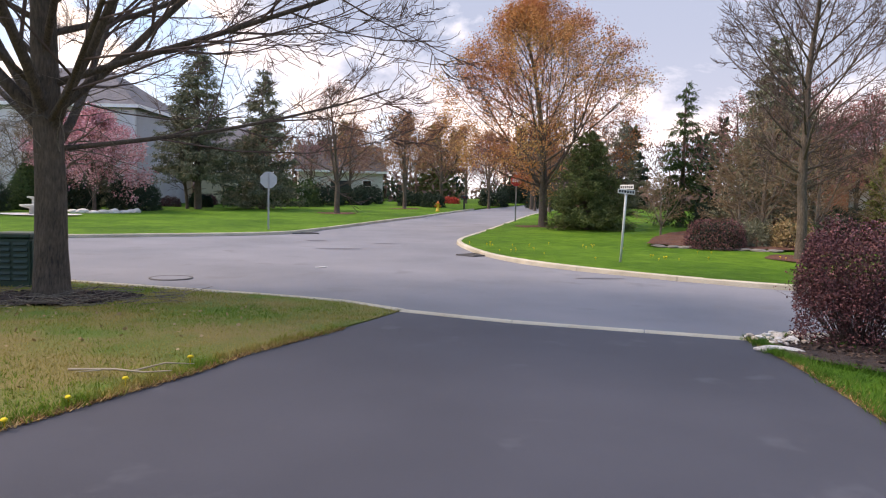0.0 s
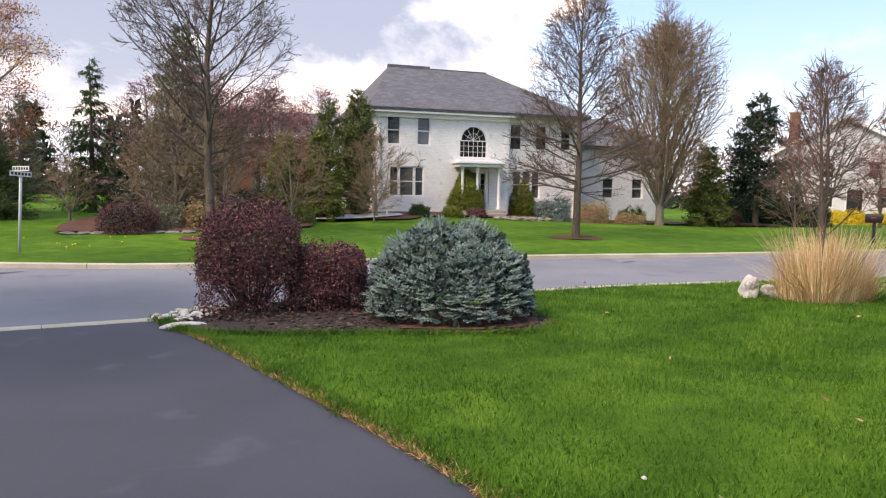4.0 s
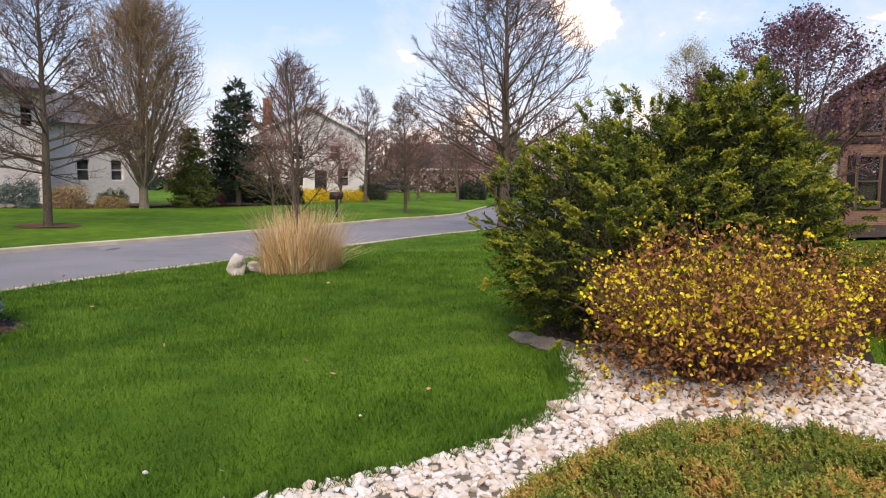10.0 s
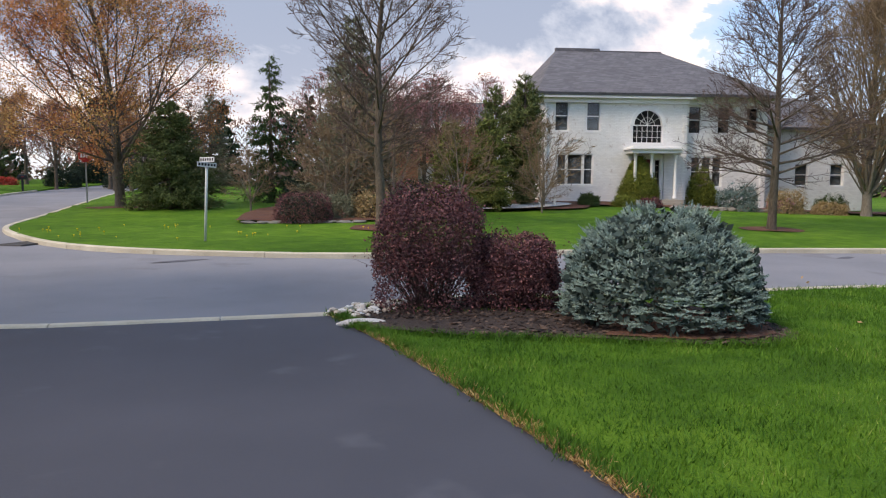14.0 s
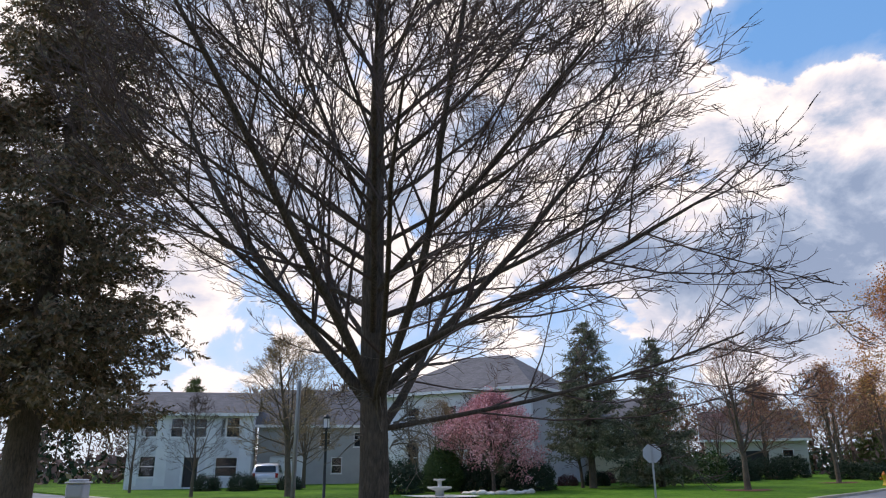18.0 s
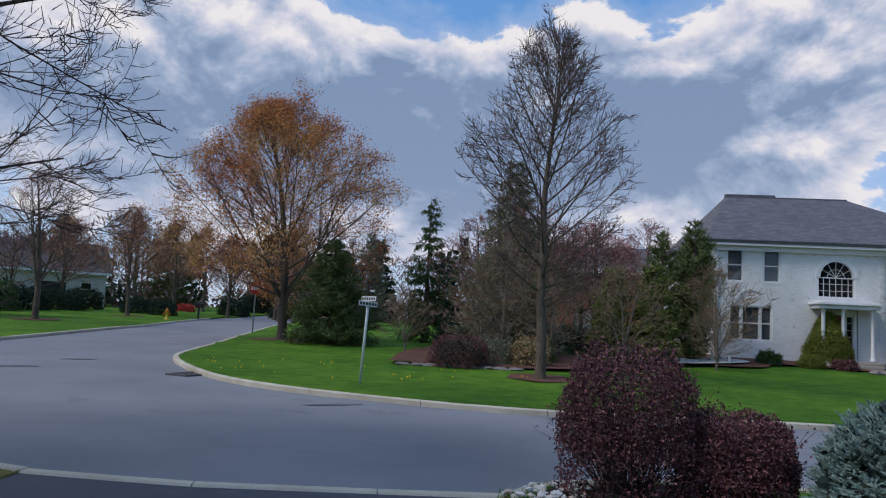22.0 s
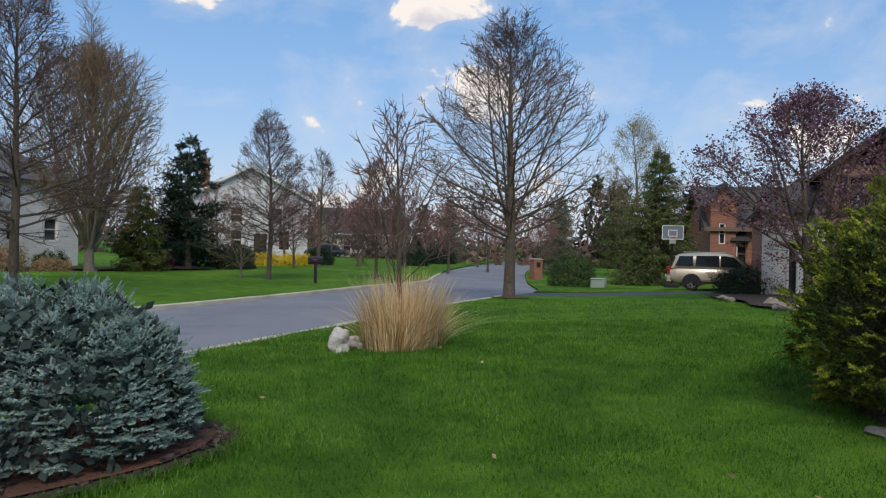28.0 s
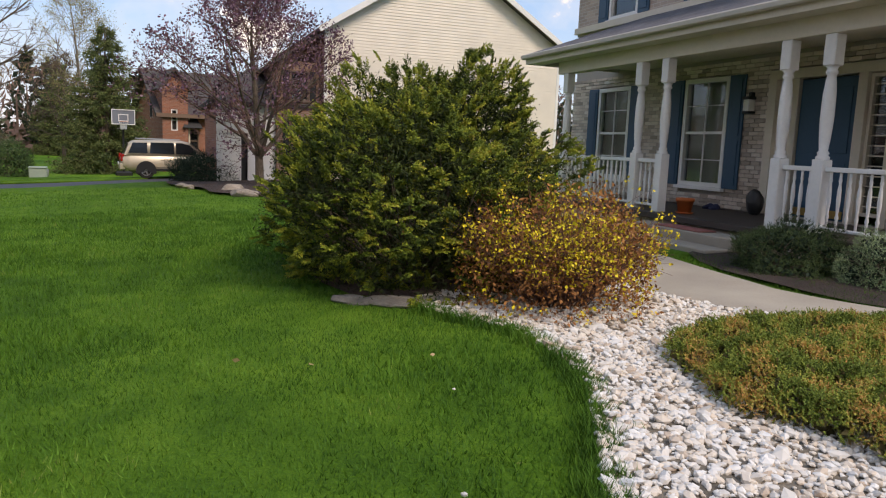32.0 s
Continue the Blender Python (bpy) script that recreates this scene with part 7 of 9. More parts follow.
part("door_handle", lathe([(0.012, 0), (0.03, 0.02), (0.03, 0.05), (0.01, 0.07)], -1.22, 1.88, 10), fd, GALV)
part("kick_plate", boxes(*ex((1.2, 2.1, 1.905, 1.914, 0.66, 0.78))), fd, plain("brass", (0.5, 0.34, 0.12), 0.35, 0.9))
window(P, -0.94, -0.56, 0.75, 2.8, 1.9, bars=(1, 14), sash=False, frame=0.05, sill=False, back=DARKROOM, name="sidelight", trim=CREAM)
for s in (3.06, 0.26):
    l = part("wall_lantern", boxes(*ex((s - 0.07, s + 0.07, 1.64, 1.8, 2.28, 2.32)), bevel=0.004), P, BLACK)
    part("lantern_cap", boxes(*ex((s - 0.075, s + 0.075, 1.63, 1.8, 2.52, 2.57), (s - 0.03, s + 0.03, 1.72, 1.81, 2.57, 2.64)), bevel=0.004), l, BLACK)
    part("shade", boxes(*ex((s - 0.06, s + 0.06, 1.65, 1.79, 2.325, 2.515))), l, WHITE)
# things on the porch
e = new("flower_pot")
e.matrix_world = P.matrix_world @ pose(-3.0 + 0.25, 0.28, 0.6)
tagged(e, "orange terracotta plastic flower pot on the porch", "flower pot")
part("pot", lathe([(0.10, 0), (0.135, 0.2), (0.15, 0.2), (0.15, 0.25), (0.135, 0.25), (0.13, 0.2), (0.05, 0.19)], 0, 0, 18), e, plain("terracotta", (0.52, 0.13, 0.035), 0.6))
part("saucer", lathe([(0.12, 0.0), (0.15, 0.025), (0.14, 0.027), (0.1, 0.012)], 0, 0, 18), e, MATS["terracotta"])
e = new("door_mat")
e.matrix_world = P.matrix_world @ pose(-1.9, -0.42, 0.462)
tagged(e, "faded red mat lying on the porch step", "mat")
part("mat_pad", boxes((-0.5, 0.5, -0.16, 0.16, 0, 0.02), bevel=0.006), e, blotched("faded_red_mat", (0.42, 0.14, 0.11), (0.25, 0.09, 0.075), 4.0, 60.0, 0.95, 0.5, 0.01))
e = new("black_bag")
e.matrix_world = P.matrix_world @ pose(-2.55, 1.55, 0.6)
tagged(e, "black bag standing by the front door", "bag")
bm = bmesh.new()
bmesh.ops.create_icosphere(bm, subdivisions=3, radius=0.2)
for q in bm.verts:
    q.co = Vector((q.co.x * 0.8, q.co.y * 0.6, max(-0.2, q.co.z * 1.1) + 0.2)) * (1 + 0.12 * noise.noise(q.co * 7))
part("bag_body", bm, e, BLACK)
e = new("shoes")
e.matrix_world = P.matrix_world @ pose(-3.55, 1.55, 0.6)
tagged(e, "pair of dark blue trainers by the wall", "shoes")
for dx in (-0.07, 0.07):
    bm = bmesh.new()
    bmesh.ops.create_icosphere(bm, subdivisions=2, radius=1)
    for q in bm.verts:
        q.co = Vector((q.co.x * 0.05 + dx, q.co.y * 0.14, max(-0.02, q.co.z * 0.07 * (1.3 if q.co.y > 0 else 0.8)) + 0.02))
    part("shoe", bm, e, plain("navy_fabric", (0.03, 0.04, 0.10), 0.8))


# bricks of the porch wall: the nearest ones are pieces of their own
def brick_pieces(parent, rows):
    me = bpy.data.meshes.new("brick")
    bm = box(bmesh.new(), 0, 0.203, 0, 0.06, 0, 0.062, 0.004)
    bm.to_mesh(me)
    bm.free()

    def build(n, s):
        f = n.add("ShaderNodeObjectInfo").outputs["Random"]
        pos = n.add("ShaderNodeNewGeometry").outputs["Position"]
        g = n.noise(pos, 40.0, 4.0, 0.7)
        col = n.ramp(f, [(0.0, (0.36, 0.30, 0.25)), (0.35, (0.55, 0.46, 0.39)), (0.7, (0.66, 0.56, 0.48)), (1.0, (0.74, 0.67, 0.59))])
        n.link(n.mix(0.5, col, n.ramp(g, [(0.3, (0.6, 0.6, 0.6)), (0.7, (1, 1, 1))]), "MULTIPLY"), s.inputs["Base Color"])
        s.inputs["Roughness"].default_value = 0.9
        bump(n, s, g, 0.6, 0.006)

    me.materials.append(material("loose_tan_brick", build))
    isl = islands("joined_tan_brick", [(0.0, (0.36, 0.30, 0.25)), (0.35, (0.55, 0.46, 0.39)), (0.7, (0.66, 0.56, 0.48)), (1.0, (0.74, 0.67, 0.59))], 0.9)
    rest = bmesh.new()
    for i, (x, y, z, w, single) in enumerate(rows):
        if single and w > 0.19:
            b = part("brick", me, parent)
            b.location = (x, y, z)
        else:
            box(rest, x, x + w, y, y + 0.06, z, z + 0.062)
    part("brick_rest", rest, parent, isl)["kind"] = "stuff"


rows = []
z, k = 0.62, 0
while z < 3.2:
    x = -8.85 - (0.107 if k % 2 else 0.0)
    while x < 2.4:
        a, b = max(-8.85, x), min(2.4, x + 0.203)
        spans = [(a, b)]
        for h0, h1, g0, g1 in hl:
            if z + 0.066 > g0 - 0.07 and z < g1 + 0.02:
                spans = [(max(p, q0), min(q, q1)) for p, q in spans for q0, q1 in ((-99, h0 - 0.01), (h1 + 0.01, 99)) if min(q, q1) - max(p, q0) > 0.03]
        for p, q in spans:
            rows.append((p, 1.806, z, q - p, -5.6 < p < -2.6 and z < 2.4))
        x += 0.213
    z += 0.072
    k += 1
brick_pieces(P, rows)

# ---- the houses further off ----
def gable_wall(x0, x1, z0, z1, y, thick=0.2):
    """The triangle of wall under a gable that faces -y."""
    bm = bmesh.new()
    a = [bm.verts.new((x, yy, z)) for yy in (y, y + thick) for x, z in ((x0, z0), (x1, z0), ((x0 + x1) / 2, z1))]
    for q in ((0, 1, 2), (5, 4, 3), (0, 3, 4, 1), (1, 4, 5, 2), (2, 5, 3, 0)):
        bm.faces.new([a[i] for i in q])
    bmesh.ops.recalc_face_normals(bm, faces=bm.faces[:])
    return bm


def dwelling(name, label, ox, oy, fx, fy, w, d, eave, ridge, wall, roof, wins=(), base=-0.6, front_gable=False, trim=WHITE, shutters=None, boards=None, door=None, chimney=None, garage=None, group="", side=None, hipped=None):
    """A house with its front along x: walls with real openings, windows, roof, trim, and what else it has. wins: (x, z, width, height)."""
    z = ground(ox + fx * w / 2, oy + fy * w / 2)
    h = frame_at(name, ox, oy, z, fx, fy, label, "house", group)
    holes = [(x - a / 2, x + a / 2, zz, zz + b) for x, zz, a, b in wins]
    if door:
        holes.append((door - 0.5, door + 0.5, 0.1, 2.2))
    if garage:
        holes.append((garage[0], garage[1], 0.02, 2.2))
    part("front_wall", pierced(0, w, base, eave, 0.22, holes), h, wall)
    part("side_wall", side_walls(0, w, 0.221, d, base, eave), h, side or wall)
    if front_gable:
        part("gable_wall", gable_wall(0, w, eave, ridge - 0.15, 0.0), h, wall)
        part("roof", gable(-0.35, w + 0.35, -0.35, d + 0.35, eave - 0.05, ridge, "y"), h, roof)
        run = math.hypot(w / 2 + 0.35, ridge - eave)
        for s in (1, -1):
            bm = bmesh.new()
            a = math.atan2(ridge - eave + 0.05, w / 2 + 0.35)
            bmesh.ops.create_cube(bm, size=1, matrix=Matrix.Translation((w / 2 - s * (w / 4 + 0.17), -0.38, (eave + ridge) / 2 - 0.1)) @ Matrix.Rotation(-a * s, 4, "Y") @ Matrix.Diagonal((run, 0.06, 0.2, 1)))
            part("rake_board", bm, h, trim)
    elif hipped:
        part("roof", hip(-0.4, w + 0.4, -0.4, d + 0.4, eave - 0.05, hipped[0], hipped[1], d / 2, ridge), h, roof)
        part("fascia", boxes((-0.4, w + 0.4, -0.47, -0.41, eave - 0.16, eave + 0.06), (w + 0.41, w + 0.47, -0.4, d + 0.4, eave - 0.16, eave + 0.06)), h, trim)
        part("soffit", boxes((-0.1, w + 0.1, -0.4, -0.005, eave - 0.16, eave - 0.12)), h, trim)
    else:
        for x in (0.0, w - 0.2):
            bm = bmesh.new()
            v = [bm.verts.new((xx, yy, zz)) for xx in (x, x + 0.2) for yy, zz in ((0, eave), (d, eave), (d / 2, ridge - 0.15))]
            for q in ((0, 1, 2), (5, 4, 3), (0, 3, 4, 1), (1, 4, 5, 2), (2, 5, 3, 0)):
                bm.faces.new([v[i] for i in q])
            bmesh.ops.recalc_face_normals(bm, faces=bm.faces[:])
            part("gable_wall", bm, h, wall)
        part("roof", gable(-0.4, w + 0.4, -0.4, d + 0.4, eave - 0.05, ridge, "x"), h, roof)
        part("fascia", boxes((-0.4, w + 0.4, -0.47, -0.41, eave - 0.16, eave + 0.06)), h, trim)
        part("soffit", boxes((-0.1, w + 0.1, -0.4, -0.005, eave - 0.16, eave - 0.12)), h, trim)
    if boards:
        lw = lambda zz: (0.0, w) if zz < eave else (w / 2 * (zz - eave) / (ridge - 0.15 - eave), w - w / 2 * (zz - eave) / (ridge - 0.15 - eave))
        top = ridge - 0.25 if front_gable else eave
        if not holes:
            part("siding", lap_siding(lw, 0.2, top), h, boards)
        else:
            for a, b in zip([0.0] + [q[1] + 0.05 for q in sorted(holes)], [q[0] - 0.05 for q in sorted(holes)] + [w]):
                if b - a > 0.15:
                    part("siding", lap_siding(lambda zz, a=a, b=b: (a, b), 0.2, eave), h, boards)
            if front_gable:
                part("siding", lap_siding(lw, eave, top), h, boards)
        for x in (0.0, w):
            part("corner_board", boxes((x - 0.06, x + 0.06, -0.03, 0.06, base, eave)), h, trim)
    for x, zz, a, b in wins:
        window(h, x - a / 2, x + a / 2, zz, zz + b, 0.05, trim=trim, back=DARKROOM, shutters=(0.35, shutters) if shutters else None)
    if door:
        part("front_door", boxes((door - 0.47, door + 0.47, 0.08, 0.13, 0.1, 2.15), (door - 0.3, door + 0.3, 0.065, 0.079, 1.2, 2.0)), h, BLACK)
        part("door_case", boxes((door - 0.6, door - 0.5, -0.02, 0.1, 0.1, 2.3), (door + 0.5, door + 0.6, -0.02, 0.1, 0.1, 2.3), (door - 0.5, door + 0.5, -0.02, 0.1, 2.2, 2.3)), h, trim)
    if garage:
        g0, g1, gm = garage
        rows = [(g0, g1, 0.1, 0.14, 0.02, 2.2)] + [(g0 + 0.12, g1 - 0.12, 0.085, 0.099, 0.12 + 0.53 * k, 0.5 + 0.53 * k) for k in range(4)]
        part("garage_door", boxes(*rows), h, gm)
    if chimney:
        x, y, top, mt = chimney
        c = part("chimney", boxes((x - 0.36, x + 0.36, y - 0.35, y + 0.35, eave - 0.5, top)), h, mt)
        part("chimney_cap", boxes((x - 0.42, x + 0.42, y - 0.42, y + 0.42, top + 0.002, top + 0.12)), c, CONCRETE)
    return h


CREAMWALL = plain("cream_wall", (0.56, 0.51, 0.43), 0.7)
NB = dwelling("neighbour_house", "two-storey house with a cream siding gable and dark grey roof", 22.0, -16.5, -0.55, -0.835, 10.0, 11.0, 5.6, 8.9, CREAMWALL, BROWNSHINGLE, [], front_gable=True, side=REDBRICK, boards=SIDING)
gw = part("garage_wing", pierced(-3.9, -0.01, -0.5, 2.75, 0.2, [(-3.6, -3.1, -0.25, 1.6), (-3.02, -2.78, -0.25, 1.6)], 0.6), NB, WHITESIDING)
part("siding", lap_siding(lambda z: (-2.68, -1.77), -0.2, 2.7, y=0.6), gw, WHITESIDING)
part("siding", lap_siding(lambda z: (-3.9, -1.77), 1.72, 2.7, y=0.597), gw, WHITESIDING)
part("wing_side", side_walls(-3.9, -0.01, 0.801, 7.6, -0.5, 2.75), gw, REDBRICK)
part("wing_roof", hip(-4.2, 0.3, 0.3, 8.0, 2.75, -2.4, -1.6, 4.2, 4.3), gw, BROWNSHINGLE)
part("side_door", boxes((-3.6, -3.1, 0.64, 0.69, -0.25, 1.6), (-3.53, -3.17, 0.625, 0.639, 0.0, 0.6), (-3.53, -3.17, 0.625, 0.639, 0.75, 1.45)), gw, WHITE, "white panelled side door")
part("door_case", boxes((-3.7, -3.61, 0.56, 0.62, -0.3, 1.7), (-3.09, -3.03, 0.56, 0.62, -0.3, 1.7), (-2.77, -2.69, 0.56, 0.62, -0.3, 1.7), (-3.61, -2.77, 0.56, 0.62, 1.61, 1.7)), gw, WHITE)
# near-black sheet paints the shade inside the open slot
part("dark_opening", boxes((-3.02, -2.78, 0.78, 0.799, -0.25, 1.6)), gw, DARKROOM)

bb = part("brick_bay", pierced(-1.75, -0.01, -0.4, 4.35, 0.2, [(-1.25, -0.55, 0.5, 2.2), (-1.25, -0.55, 2.9, 4.0)], 0.42), NB, plain("bay_mortar", (0.33, 0.22, 0.17), 0.9))
part("brick_face", pierced(-1.75, -0.01, -0.4, 4.35, 0.03, [(-1.25, -0.55, 0.5, 2.2), (-1.25, -0.55, 2.9, 4.0)], 0.388), bb, brick_wall_mat("brown_brick", ((0.34, 0.19, 0.13), (0.22, 0.13, 0.10)), (0.36, 0.30, 0.26)))
part("bay_side", boxes((-1.75, -1.55, 0.621, 6.0, -0.4, 4.35)), bb, MATS["brown_brick"])
part("bay_roof", roof_mesh([(-2.2, 0.0, 4.1), (0.0, 0.0, 5.55), (0.0, 6.4, 5.55), (-2.2, 6.4, 4.1)], [(0, 1, 2, 3)], 0.1), bb, BROWNSHINGLE)
for z0, z1 in ((0.5, 2.2), (2.9, 4.0)):
    window(NB, -1.25, -0.55, z0, z1, 0.40, trim=plain("brown_window_trim", (0.14, 0.10, 0.08), 0.6), back=DARKROOM, shutters=(0.24, BLACK))

BH = dwelling("brick_house", "orange-red brick house with a dark roof and a small bay window", 39.3, -21.1, -0.39, -0.92, 11.0, 9.0, 3.1, 5.9, REDBRICK, BROWNSHINGLE, [(1.6, 0.95, 0.85, 1.4), (4.4, 0.95, 0.85, 1.4)], trim=plain("brown_trim", (0.20, 0.13, 0.09), 0.6))
part("downspout", boxes((1.42, 1.5, -0.1, -0.004, -0.4, 3.0)), BH, CREAM)
gb = part("gable_front", pierced(-0.05, 1.35, -0.6, 4.6, 0.2, [(0.42, 0.78, 2.2, 3.4)], -0.3), BH, REDBRICK)
part("gable_peak", gable_wall(-0.05, 1.35, 4.6, 5.5, -0.3), gb, REDBRICK)
part("gable_side", boxes((-0.05, 0.15, -0.099, 4.0, -0.6, 4.6), (1.15, 1.35, -0.099, 4.0, 3.2, 4.6)), gb, REDBRICK)
part("gable_roof", gable(-0.3, 1.6, -0.5, 4.2, 4.5, 5.75, "y"), gb, BROWNSHINGLE)
window(BH, 0.42, 0.78, 2.2, 3.4, -0.26, trim=WHITE, back=DARKROOM, sill=False)
part("bay_hood", roof_mesh([(1.05, -0.45, 2.4), (2.15, -0.45, 2.4), (1.9, 0.0, 2.95), (1.3, 0.0, 2.95), (1.05, 0.0, 2.4), (2.15, 0.0, 2.4)], [(0, 1, 2, 3), (0, 3, 4), (1, 5, 2)], 0.04), BH, BLACK)
e = part("gable_window", boxes((-0.05, -0.004, 2.6, 3.5, 2.9, 4.0)), BH, WHITE)
# opaque near-black sheet: room shade painted in place of clear glass
part("pane", boxes((-0.06, -0.051, 2.7, 3.4, 3.0, 3.9)), e, DARKROOM)

dwelling("chimney_house", "white house with a brick chimney beyond the lawns", 59.0, 10.0, 0.06, -0.998, 8.8, 9.0, 4.9, 7.4, plain("white_wall", (0.68, 0.68, 0.68), 0.6), SHINGLE, [(1.4, 0.9, 0.9, 1.5), (3.4, 0.9, 0.9, 1.5), (7.0, 0.9, 0.9, 1.5), (3.4, 3.0, 0.9, 1.2), (6.4, 3.0, 0.9, 1.2)], front_gable=True, chimney=(1.0, 1.6, 7.9, REDBRICK), door=5.2)
GH = dwelling("white_front_house", "tall house with white brick front and grey siding behind the cherry", -23.5, 53.7, 0.982, -0.19, 13.5, 11.1, 6.6, 9.9, plain("white_brick_paint", (0.78, 0.78, 0.79), 0.65), SHINGLE, [(3.7, 1.2, 1.1, 1.5), (6.9, 0.9, 1.3, 2.1), (3.7, 4.3, 1.1, 1.3), (6.9, 4.3, 1.2, 1.3), (10.4, 4.3, 1.1, 1.4), (10.4, 1.0, 1.2, 1.6), (1.2, 4.3, 1.0, 1.3)], door=9.0, side=GREYSIDING, hipped=(5.2, 9.2))
lunette = part("arched_window", spandrel(3.7, 2.72, 0.55, 0.56, -0.02, 0.02), GH, WHITE)
# opaque near-black disc paints the unlit room in the arch
part("glass", lathe([(0.5, 0.0), (0.5, 0.02)], 0, 0, 20), lunette, DARKROOM).matrix_local = pose(3.7, -0.03, 2.72, 90, 0, 0)
part("arch_trim", arch_ring(3.7, 2.72, 0.5, 0.66, -0.08, 0.0), lunette, WHITE)
part("door_hood", boxes((5.95, 7.85, -0.35, 0.0, 3.2, 3.4), (6.1, 6.28, -0.12, 0.0, 0.3, 3.2), (7.52, 7.7, -0.12, 0.0, 0.3, 3.2), bevel=0.02), GH, WHITE)
part("siding", lap_siding(lambda zz: (0.25, 11.0), 0.2, 6.5), GH, GREYSIDING).matrix_local = pose(13.5, 0, 0, 0, 0, 90)
dwelling("yellow_house", "pale yellow house glimpsed between the trees", -7.6, 60.2, 0.998, 0.06, 4.6, 9.0, 4.4, 6.6, plain("yellow_wall", (0.60, 0.53, 0.34), 0.7), SHINGLE, [(2.0, 2.6, 0.9, 1.3), (3.6, 0.8, 0.9, 1.3)], boards=YELLOWSIDING, shutters=BLUE)
dwelling("garage_house", "pale house with a dark garage opening down the side street", 0.4, 78.0, 0.999, 0.02, 9.0, 9.0, 3.2, 6.2, plain("pale_wall", (0.50, 0.47, 0.43), 0.7), BROWNSHINGLE, [(7.3, 0.9, 1.0, 1.4)], garage=(3.4, 5.6, BLACK))
dwelling("white_house", "white two-storey house with dark shuttered windows behind the lawn", -38.6, 44.4, 0.85, 0.53, 8.6, 8.0, 5.3, 7.3, plain("bright_wall", (0.66, 0.66, 0.68), 0.6), SHINGLE, [(1.4, 3.6, 0.9, 1.4), (3.2, 3.6, 0.9, 1.4), (4.9, 3.6, 0.9, 1.4), (7.2, 3.6, 1.0, 1.5), (1.4, 0.8, 1.2, 1.5), (6.9, 0.8, 1.6, 1.4)], boards=WHITESIDING, door=4.4, shutters=BLACK)
dwelling("garage_house", "grey-tan house with a broad roof and a white garage door", -33.6, 53.2, 0.865, 0.50, 10.6, 9.0, 4.6, 8.0, plain("grey_tan_wall", (0.40, 0.385, 0.37), 0.7), SHINGLE, [(5.4, 2.9, 0.9, 1.2), (8.2, 2.9, 0.9, 1.2), (6.4, 0.8, 0.9, 1.3)], garage=(1.0, 3.8, WHITE))
dwelling("brown_house", "brown brick house behind the corner trees", 27.0, 37.6, 0.80, -0.60, 9.0, 8.0, 4.5, 6.4, REDBRICK, SHINGLE, [(2.0, 3.0, 1.0, 1.3), (6.0, 3.0, 1.0, 1.3), (2.0, 0.8, 1.0, 1.4)], chimney=(1.0, 1.2, 8.6, REDBRICK), garage=(4.4, 7.2, GALV))
dwelling("distant_house", "pale house with a porch at the bend of the street", 92.0, -3.0, 0.28, -0.96, 11.0, 8.0, 3.0, 6.4, plain("cream_far_wall", (0.52, 0.47, 0.41), 0.7), BROWNSHINGLE, [(2.0, 0.8, 1.0, 1.4), (8.6, 0.8, 1.0, 1.4)], door=5.2, group="distant houses")
dwelling("distant_house", "brown-roofed house at the end of the side street", 34.0, 108.0, 0.93, -0.36, 12.0, 9.0, 4.5, 7.8, TANBRICK, BROWNSHINGLE, [(2.0, 0.8, 1.0, 1.4), (6.6, 0.8, 1.0, 1.4), (9.8, 0.8, 1.0, 1.4)], group="distant houses")

# ---- vehicles ----
TYRE = plain("tyre_rubber", (0.018, 0.018, 0.019), 0.85)
RIM = plain("alloy_rim", (0.55, 0.55, 0.56), 0.3, 0.8)
LAMPRED = plain("red_lamp_lens", (0.35, 0.02, 0.015), 0.2)
LAMPWHITE = plain("clear_lamp_lens", (0.7, 0.7, 0.7), 0.15)
CARGLASS = plain("tinted_car_glass", (0.03, 0.035, 0.04), 0.06, spec=0.9)


def paint_build(col):
    def build(n, s):
        s.inputs["Base Color"].default_value = (*col, 1)
        s.inputs["Metallic"].default_value, s.inputs["Roughness"].default_value = 0.35, 0.35
        s.inputs["Coat Weight"].default_value, s.inputs["Coat Roughness"].default_value = 0.6, 0.08
        pos = n.add("ShaderNodeTexCoord").outputs["Object"]
        n.link(n.mix(n.ramp(n.noise(pos, 2.0, 4.0), [(0.3, (0, 0, 0)), (0.7, (1, 1, 1))]), tuple(c * 0.86 for c in col), col), s.inputs["Base Color"])
    return build


def loft(rows):
    """A skin over rings of points (each half-ring mirrored in y)."""
    bm = bmesh.new()
    rings = []
    for r in rows:
        left = [bm.verts.new((x, y, z)) for x, y, z in r]
        right = [bm.verts.new((x, -y, z)) for x, y, z in r[::-1]]
        rings.append(left + right)
    for p, q in zip(rings, rings[1:]):
        n = len(p)
        for k in range(n):
            bm.faces.new((p[k], p[(k + 1) % n], q[(k + 1) % n], q[k]))
    bm.faces.new(rings[0][::-1])
    bm.faces.new(rings[-1])
    bmesh.ops.recalc_face_normals(bm, faces=bm.faces[:])
    for f in bm.faces:
        f.smooth = True
    return bm


